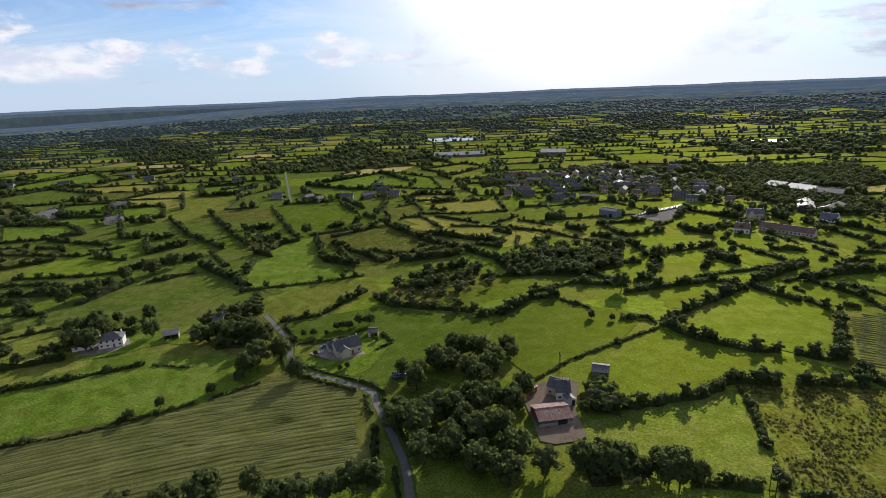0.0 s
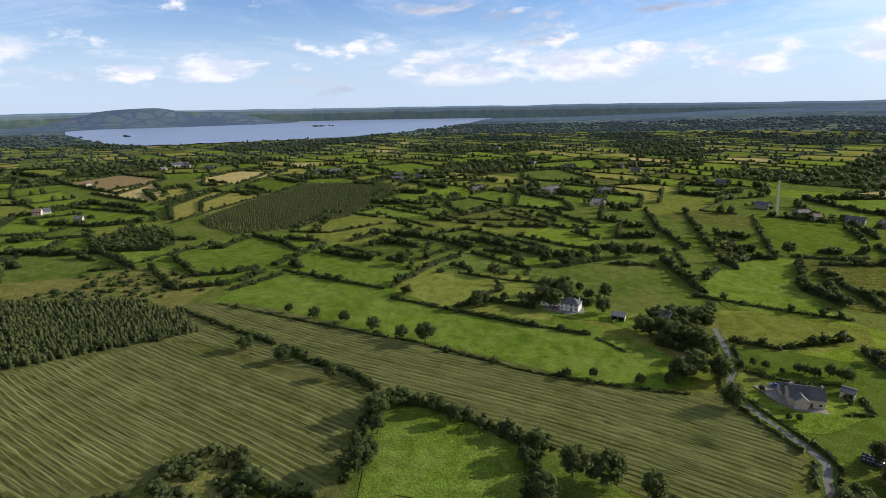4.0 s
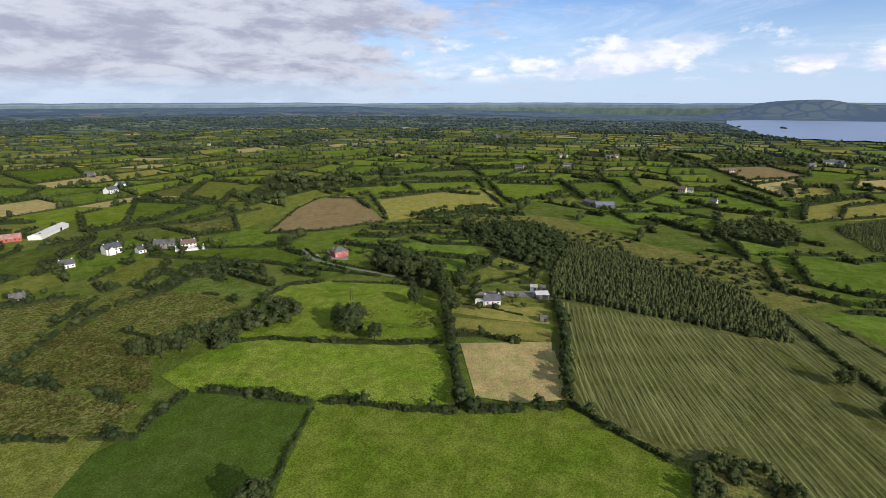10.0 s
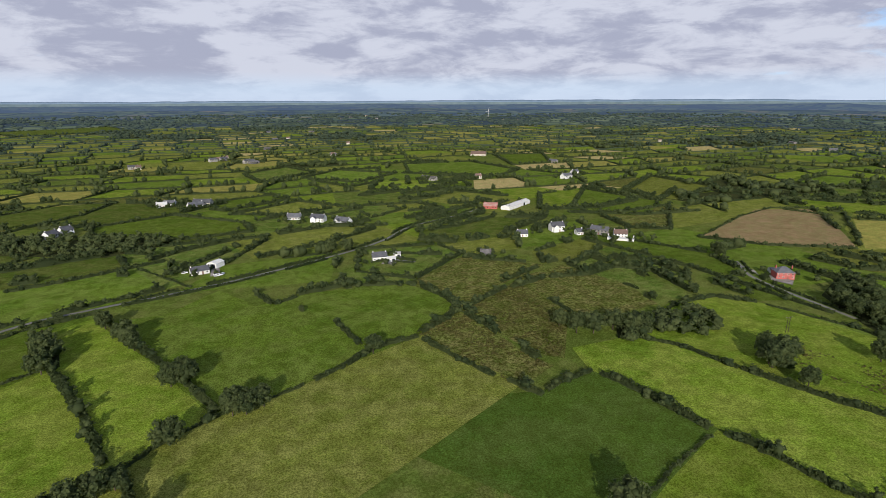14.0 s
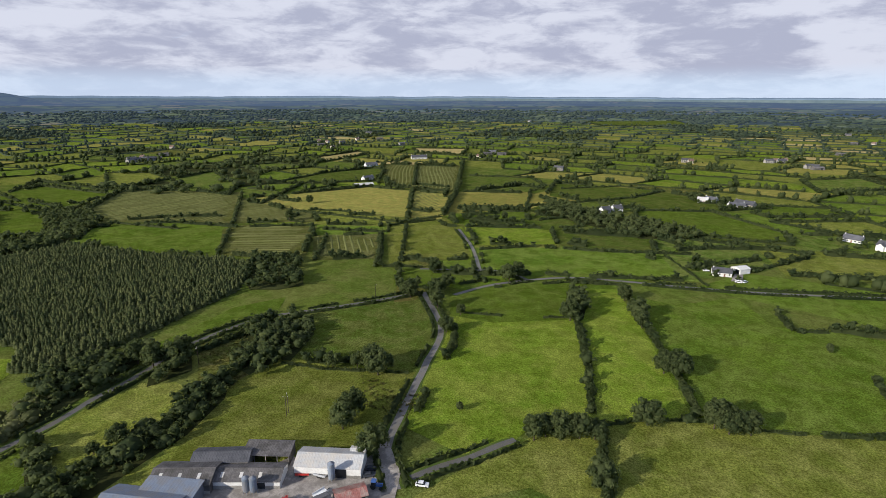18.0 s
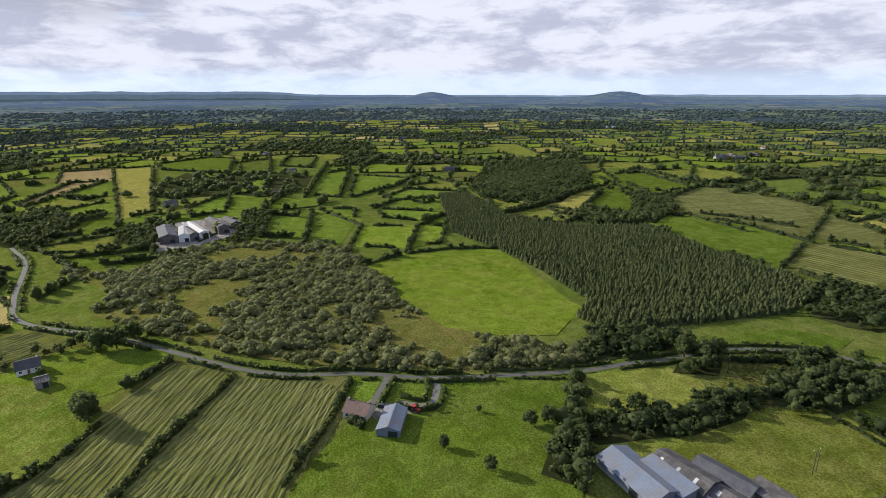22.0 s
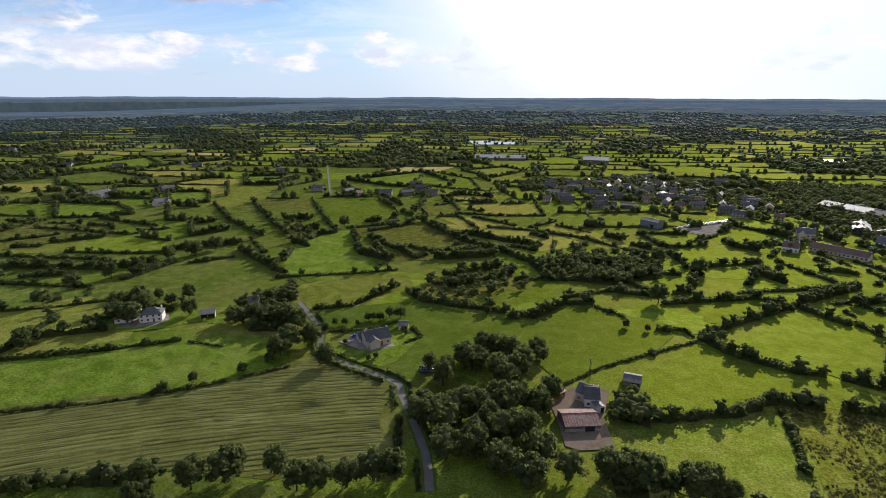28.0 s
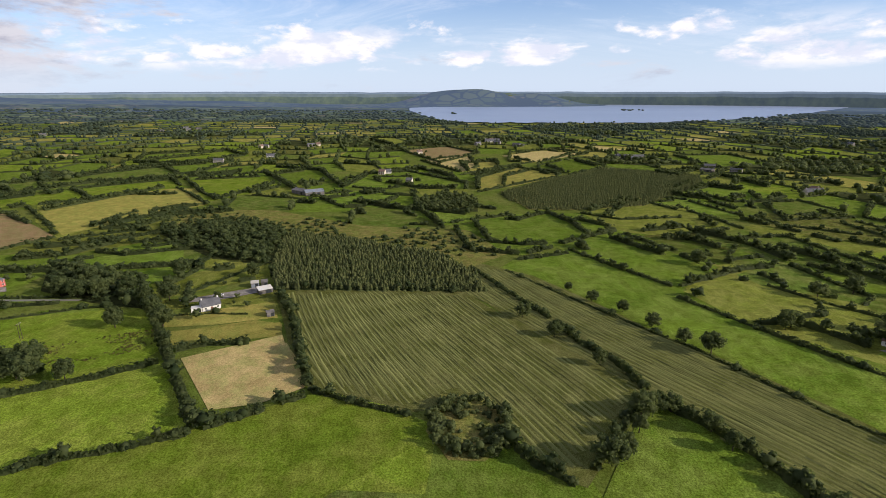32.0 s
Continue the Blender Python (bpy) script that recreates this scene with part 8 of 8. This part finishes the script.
building("house", 277.9, 472.8, -24, 13.3, 10.0, 6, CREAM, SLATE, "cross")
building("house", 379.6, 429.4, -68, 12.8, 14.0, 5, WHITE, SLATE, "gable")
building("house", 384.6, 415.7, -44, 14.3, 12.0, 4.5, STONE, SLATE, "gable")
building("house", 328.0, 448.2, -55, 12.3, 12.0, 4.5, WHITE, SLATE, "gable")
building("shed", 347.6, 510.8, -31, 14.1, 38.0, 4, SHEET, PALE, "endgable")
building("shed", 362.0, 494.7, -55, 12.0, 34.0, 4, SHEET, SHEET, "endgable")
building("shed", 380.0, 607.5, -66, 20.5, 22.0, 5, SHEET, PALE, "gable")
building("shed", 392.6, 582.9, -63, 29.1, 22.0, 5, SHEET, PALE, "gable")
building("shed", 404.6, 559.2, -46, 24.9, 22.0, 5, SHEET, SHEET, "gable")
building("house", 245.0, 431.8, -35, 11.0, 10.0, 4, WHITE, TILE, "gable")
building("shed", 158.7, 507.2, -50, 18.0, 10.0, 6, STEEL, SLATE, "gable")
building("shed", 29.2, 1056.5, -1, 97.4, 30.0, 4, SHEET, PALE, "gable")
building("shed", 205.0, 1020.4, -14, 46.0, 30.0, 6, SHEET, PALE, "gable")
building("shed", -653.6, -48.5, 39, 28.2, 12.0, 4, SHEET, SHEET, "gable")
building("shed", -645.4, -35.5, 106, 21.8, 14.0, 4, SHEET, STEEL, "gable")
building("bungalow", -799.1, 62.2, 82, 15.2, 9.0, 3, WHITE, SLATE, "gable")
building("house", -704.5, 85.5, 63, 8.1, 8.0, 4.5, CREAM, SLATE, "gable")
building("bungalow", -1041.4, -129.4, 86, 16.7, 9.0, 3, WHITE, SLATE, "gable")
building("bungalow", -455.1, 596.5, 80, 26.8, 14.0, 4, CREAM, SLATE, "gable")
building("house", -356.2, 560.9, 64, 13.6, 9.0, 4.5, CREAM, SLATE, "gable")
building("bungalow", -403.5, 649.0, 49, 14.3, 10.0, 3, REDBRICK, SLATE, "gable")
building("bungalow", -904.7, 495.8, 83, 25.2, 9.0, 3, WHITE, SLATE, "gable")
building("bungalow", -538.1, 544.6, 76, 20.2, 10.0, 3, CREAM, SLATE, "gable")
building("bungalow", -1257.7, 351.4, 85, 33.8, 12.0, 3.4, WHITE, SLATE, "gable")
building("bungalow", -334.1, -345.3, 132, 22.0, 6.0, 1.6, WHITE, WHITE, "flat")
yard(GRAVEL, [(120, -73), (77, -114), (82, -125), (97, -139), (96, -125), (119, -114), (130, -88), (126, -66)])
yard(EARTH, [(31, 181), (32, 165), (37, 163), (49, 165), (49, 184), (55, 203), (50, 209), (40, 205), (29, 198)])
yard(GRAVEL, [(-58, 233), (-50, 231), (-40, 238), (-57, 253), (-69, 240)])
yard(GRAVEL, [(-172, 250), (-168, 259), (-173, 267), (-188, 262), (-189, 245)])
yard(GRAVEL, [(180, 11), (182, -1), (184, -9), (191, 7), (185, 13)])
yard(GRAVEL, [(-312, -94), (-314, -74), (-325, -45), (-334, -49), (-317, -98)])
yard(GRAVEL, [(-352, -206), (-361, -211), (-363, -228), (-348, -222)])
yard(GRAVEL, [(-359, -247), (-351, -229), (-359, -238), (-362, -254)])
yard(GRAVEL, [(-13, -392), (-13, -410), (-8, -414), (-6, -391)])
yard(GRAVEL, [(-131, -362), (-145, -380), (-133, -383), (-123, -368)])
yard(GRAVEL, [(430, 170), (475, 140), (544, 166), (514, 233), (419, 191)])
yard(GRAVEL, [(196, 475), (241, 514), (245, 537), (203, 510), (175, 499)])
yard(GRAVEL, [(362, 406), (365, 385), (387, 400), (363, 424)])
yard(PITCH, [(172, 500), (195, 504), (233, 557), (226, 575), (187, 563), (161, 517)])
yard(LAWN, [(191, 13), (208, 10), (209, 19), (191, 21)])
yard(LAWN, [(189, -10), (206, -12), (207, 6), (194, 6)])
yard(LAWN, [(-60, 229), (-67, 237), (-75, 224), (-51, 210), (-37, 222), (-29, 247), (-38, 260), (-45, 252)])
yard(LAWN, [(-185, 240), (-162, 249), (-151, 258), (-137, 255), (-141, 270), (-171, 276), (-198, 265)])
pond([(-27, 1369), (72, 1381), (80, 1487), (-48, 1491)])
pond([(1789, -672), (1796, -723), (1944, -792), (1987, -762), (1869, -676)])
pond([(1416, 1311), (1482, 1264), (1654, 1411), (1623, 1556)])
pond([(1421, 1523), (1548, 1652), (1386, 1657)])
pond([(660, 1047), (704, 1111), (620, 1124)])
town([(70, 613), (93, 781), (193, 823), (254, 748), (335, 616), (283, 527), (246, 546), (226, 587), (181, 603), (131, 581)])
cottages((960, -582), (964, -596), (966, -611), (961, -621), (966, -636), (1130, -784), (899, -1021), (819, -968), (890, -1089), (917, -1186), (1018, -1378), (881, -1240), (461, -1030), (434, -1041), (261, -872), (89, -1097), (-45, -1164), (-65, -1172), (-103, -1109), (-114, -1095), (-180, -1391), (-242, -1694), (-286, -1167), (-400, -1457))
cottages((80, -1089), (-56, -1176), (-71, -1198), (-109, -1108), (-263, -1983), (-281, -1696), (-405, -1955), (-287, -1169), (-632, -849), (-1449, -916), (-1338, -750), (-1616, -777), (-403, -729), (-789, -2812), (-891, -2869), (-880, -2659), (-705, -2703))
cottages((-332, -370), (-1342, -1010), (-1197, -1126), (-1736, -522), (-1769, -454), (-976, -208), (-1216, -162), (-1227, -67), (-791, 56), (-1188, 299), (-1205, 349), (-1143, 374), (-906, 496), (-872, 505))
cottages((-1834, -477), (-1816, -435), (-1213, -170), (-1237, -52), (-1275, 354), (-1150, 384), (-1043, 147), (-891, 522), (-755, 564), (-704, 571), (-1020, 1103), (-705, 865), (-614, 862), (-541, 922), (-488, 886))
cottages((-902, 493), (-890, 516), (-724, 538), (-546, 553), (-458, 603), (-464, 623), (-357, 567), (-399, 648), (-322, 832), (-212, 673), (-168, 651), (-151, 638), (-120, 648), (-94, 650), (-80, 687), (-64, 655), (-91, 717), (91, 917))
cottages((235, 742), (245, 827), (253, 747), (332, 780), (1133, 370), (1124, 271), (662, 150), (600, 252), (479, 392), (481, 373), (852, 170))
cottages((1495, -4), (1297, -190), (987, -601), (997, -629), (1019, -688), (1023, -1379), (968, -1091), (934, -1084), (734, -1125), (452, -971), (461, -1056), (796, -2191), (1038, -70), (852, -76))
poles((139, -133), (138, -131), (-188, 418), (58, 433), (49, 215), (97, 137), (-114, -444), (97, 134), (49, 213), (182, -250), (203, -142), (-277, -160), (-275, -160), (219, 4))


tagged(new("garden_trees", garden.mesh("garden_trees", LEAF)), "garden trees and shrubs round the country houses", "trees", kind="stuff")


# ---- silos, vehicles and the wind turbine ----
def tube(r0, r1, z0, z1, n=14):
    ring = [(math.cos(2 * math.pi * k / n), math.sin(2 * math.pi * k / n)) for k in range(n)]
    v = [(a * r0, b * r0, z0) for a, b in ring] + [(a * r1, b * r1, z1) for a, b in ring]
    return v, [(k, (k + 1) % n, n + (k + 1) % n, n + k) for k in range(n)] + [tuple(range(n, 2 * n)), tuple(range(n))[::-1]]


def silo(x, y, high):
    ob = new("feed_silo")
    ob.matrix_basis = pose(x, y, 0.24)
    part("drum", *tube(1.15, 1.15, 1.4, high - 0.7), STEEL, ob)
    part("roof_cone", *tube(1.18, 0.2, high - 0.7, high), STEEL, ob)
    part("hopper", *tube(0.3, 1.15, 0.5, 1.4), STEEL, ob)
    for k in range(4):
        a = math.pi / 4 + math.pi / 2 * k
        cx, cy = math.cos(a), math.sin(a)
        part("leg", *box(cx - 0.06, cx + 0.06, cy - 0.06, cy + 0.06, -0.05, 1.6), STEEL, ob)
    tagged(ob, "tall grey steel feed silo beside the sheds", "silo", "feed silos")


PAINTS = [plain("car paint " + n, c, 0.3) for n, c in (("white", (0.75, 0.75, 0.75)), ("silver", (0.42, 0.43, 0.45)), ("dark", (0.05, 0.055, 0.07)), ("blue", (0.05, 0.12, 0.35)), ("red", (0.4, 0.03, 0.025)))]
RUBBER = plain("rubber", (0.02, 0.02, 0.02), 0.8)
car_models = {}


def car(x, y, turn, paint):
    m = pose(x, y, rise(x, y) + 0.24, 0, 0, turn)
    if paint in car_models:
        return copy_thing(car_models[paint], m)
    ob = new("car")
    ob.matrix_basis = m
    side = [(-2.1, 0.35), (-2.1, 0.85), (-1.0, 0.95), (1.9, 0.98), (2.1, 0.8), (2.1, 0.35)]
    v = [(a, e * 0.85, b) for e in (-1, 1) for a, b in side]
    n = len(side)
    part("body", v, [tuple(range(n))[::-1], tuple(range(n, 2 * n))] + [(k, (k + 1) % n, n + (k + 1) % n, n + k) for k in range(n)], PAINTS[paint], ob)
    cab = [(-1.0, 0.94), (-0.35, 1.42), (1.2, 1.45), (1.8, 0.97)]
    v = [(a, e * 0.72, b) for e in (-1, 1) for a, b in cab]
    part("cabin_glass", v, [(3, 2, 1, 0), (4, 5, 6, 7)] + [(k, (k + 1) % 4, 4 + (k + 1) % 4, 4 + k) for k in range(4)], DARK, ob)
    part("roof", *box(-0.4, 1.25, -0.7, 0.7, 1.42, 1.48), PAINTS[paint], ob)
    for a in (-1.3, 1.3):
        for e in (-1, 1):
            v, f = tube(0.33, 0.33, -0.1, 0.1, 12)
            part("wheel", [(p + a, e * 0.8 + r, q + 0.33) for p, q, r in v], f, RUBBER, ob)
    tagged(ob, ("white", "silver", "dark", "blue", "red")[paint] + " car parked on the hard ground", "car", "parked cars")
    car_models[paint] = ob
    return ob


def tractor(x, y, turn, paint):
    ob = new("tractor")
    ob.matrix_basis = pose(x, y, 0.24, 0, 0, turn)
    part("bonnet", *box(-2.0, 0.1, -0.42, 0.42, 0.75, 1.6), PAINTS[paint], ob)
    part("cab", *box(0.1, 1.5, -0.75, 0.75, 0.9, 2.45), DARK, ob)
    part("cab_roof", *box(0.0, 1.6, -0.85, 0.85, 2.45, 2.65), PAINTS[paint], ob)
    for a, r in ((-1.5, 0.5), (0.9, 0.85)):
        for e in (-1, 1):
            v, f = tube(r, r, -0.22, 0.22, 14)
            part("wheel", [(p + a, e * 0.9 + s, q + r) for p, q, s in v], f, RUBBER, ob)
    part("exhaust", *box(-0.9, -0.8, 0.2, 0.3, 1.6, 2.5), DARK, ob)
    tagged(ob, ("white", "silver", "dark", "blue", "red")[paint] + " farm tractor standing in the yard", "tractor")


def turbine(x, y):
    ob = new("wind_turbine")
    z = rise(x, y)
    ob.matrix_basis = pose(x, y, z, 0, 0, math.degrees(math.atan2(-x, y)) + 20)
    ob.scale = (0.55, 0.55, 0.55)
    part("tower", *tube(2.2, 1.2, -1, 62, 16), WHITE, ob)
    part("nacelle", *box(-1.6, 1.6, -3, 5, 61, 64.5), WHITE, ob)
    part("hub", *box(-1.2, 1.2, -4.2, -3, 61.6, 64), WHITE, ob)
    for k in range(3):
        a = radians(12 + 120 * k)
        c, s = math.cos(a), math.sin(a)
        out = [(-1.3, 1), (1.3, 1), (0.9, 14), (0.25, 31), (-0.2, 31)]
        v = [(p * c + q * s, -3.6 + e, 62.8 + q * c - p * s) for e in (-0.25, 0.25) for p, q in out]
        part("blade", v, [(4, 3, 2, 1, 0), (5, 6, 7, 8, 9)] + [(i, (i + 1) % 5, 5 + (i + 1) % 5, 5 + i) for i in range(5)], WHITE, ob)
    tagged(ob, "white three-bladed wind turbine on the far rise", "wind turbine")


def silage_clamp(x, y, turn, wide, long):
    """A black-sheeted heap weighted down with tyres, between concrete walls."""
    ob = new("silage_clamp")
    ob.matrix_basis = pose(x, y, 0.24, 0, 0, turn)
    for e in (-1, 1):
        part("side_wall", *box(e * wide / 2 - 0.15, e * wide / 2 + 0.15, -long / 2, long / 2, -0.1, 1.5), STONE, ob)
    part("end_wall", *box(-wide / 2 - 0.15, wide / 2 + 0.15, long / 2, long / 2 + 0.3, -0.1, 1.7), STONE, ob)
    nx, ny = 9, 13
    v = []
    for j in range(ny):
        for i in range(nx):
            a, b = i / (nx - 1) * 2 - 1, j / (ny - 1) * 2 - 1
            v.append((a * (wide / 2 - 0.2), b * (long / 2 - 0.1), 1.7 * (1 - a ** 4) * (1 - max(-b, 0) ** 4) + 0.12 * noise.noise(Vector((i * 0.9, j * 0.9, 1)))))
    part("sheet", v, [(j * nx + i, j * nx + i + 1, j * nx + nx + i + 1, j * nx + nx + i) for j in range(ny - 1) for i in range(nx - 1)], RUBBER, ob, "black plastic silage sheet")
    for k in range(28):
        a, b = rng.uniform(-0.8, 0.8), rng.uniform(-0.75, 0.9)
        z = 1.7 * (1 - a ** 4) * (1 - max(-b, 0) ** 4) + 0.05
        w, f = tube(0.34, 0.34, 0, 0.18, 9)
        part("tyre", [(p + a * wide / 2, q + b * long / 2, r + z) for p, q, r in w], f, RUBBER, ob)
    tagged(ob, "silage clamp under black sheeting and old tyres", "silage clamp")


def trailer(x, y, turn, paint):
    ob = new("farm_trailer")
    ob.matrix_basis = pose(x, y, 0.24, 0, 0, turn)
    part("bed", *box(-2.2, 2.2, -1.1, 1.1, 0.75, 0.9), PAINTS[paint], ob)
    for e in (-1, 1):
        part("side_board", *box(-2.2, 2.2, e * 1.1 - 0.04, e * 1.1 + 0.04, 0.9, 1.5), PAINTS[paint], ob)
        for a in (-0.5, 0.5):
            v, f = tube(0.45, 0.45, -0.12, 0.12, 12)
            part("wheel", [(p + a, e * 0.95 + r, q + 0.45) for p, q, r in v], f, RUBBER, ob)
    part("drawbar", *box(-3.6, -2.2, -0.06, 0.06, 0.7, 0.85), DARK, ob)
    tagged(ob, "flat farm trailer parked in the yard", "trailer")


def bales(spots):
    first = None
    for x, y in spots:
        m = pose(x, y, 0.25, 0, 0, rng.uniform(0, 180))
        if first:
            copy_thing(first, m)
            continue
        v, f = tube(0.62, 0.62, -0.6, 0.6, 16)
        first = shape("round_bale", [(r, p, q + 0.62) for p, q, r in v], f, PAINTS[2])
        first.matrix_basis = m
        tagged(first, "round silage bale wrapped in dark plastic", "bale", "wrapped bales")
silo(118.3, -94.1, 6.5)
silo(116.3, -95.1, 6.5)
silo(99.0, -111.1, 7.5)
car(-62.2, 246.0, 20, 3)
car(-59.5, 249.6, 30, 1)
car(187.8, 8.3, 80, 2)
car(90.0, -118.9, 40, 2)
car(91.2, -121.7, 30, 2)
car(-10.3, -393.1, 0, 0)
car(-14.3, -391.7, 60, 0)
car(98.1, -98.8, 60, 0)
car(72.8, -123.4, 20, 0)
car(-10.4, -389.2, 0, 0)
car(10.0, -405.8, 20, 0)
car(-319.9, -75.9, 100, 0)
car(-177.7, 255.2, 10, 1)
for k in range(34):
    t, u = (k % 17) / 16, k // 17
    car(182 + t * 53 + u * 9, 502 + t * 29 + u * 8, 40, (0, 0, 1, 0, 2)[k % 5])
tractor(183.5, -4.7, 60, 4)
tractor(84.9, -115.7, 20, 3)
tractor(104.6, -96.5, 120, 4)
turbine(-1441, -2517)
silage_clamp(118.8, -72.7, -60, 8.5, 15)
trailer(109.1, -108.8, 30, 4)
trailer(103.7, -111.2, 10, 1)
trailer(97.9, -104.5, 75, 0)
bales([(-24.9, 216.2), (-24.7, 214.1), (-24.4, 212.1), (-23.6, 216.3), (-23.4, 214.2), (-23.2, 212.2), (-22.4, 216.4), (-22.2, 214.3), (-21.9, 212.3), (-21.1, 216.5), (-20.9, 214.4), (-20.7, 212.4), (-19.9, 216.6), (-19.6, 214.5), (-19.5, 212.5)])
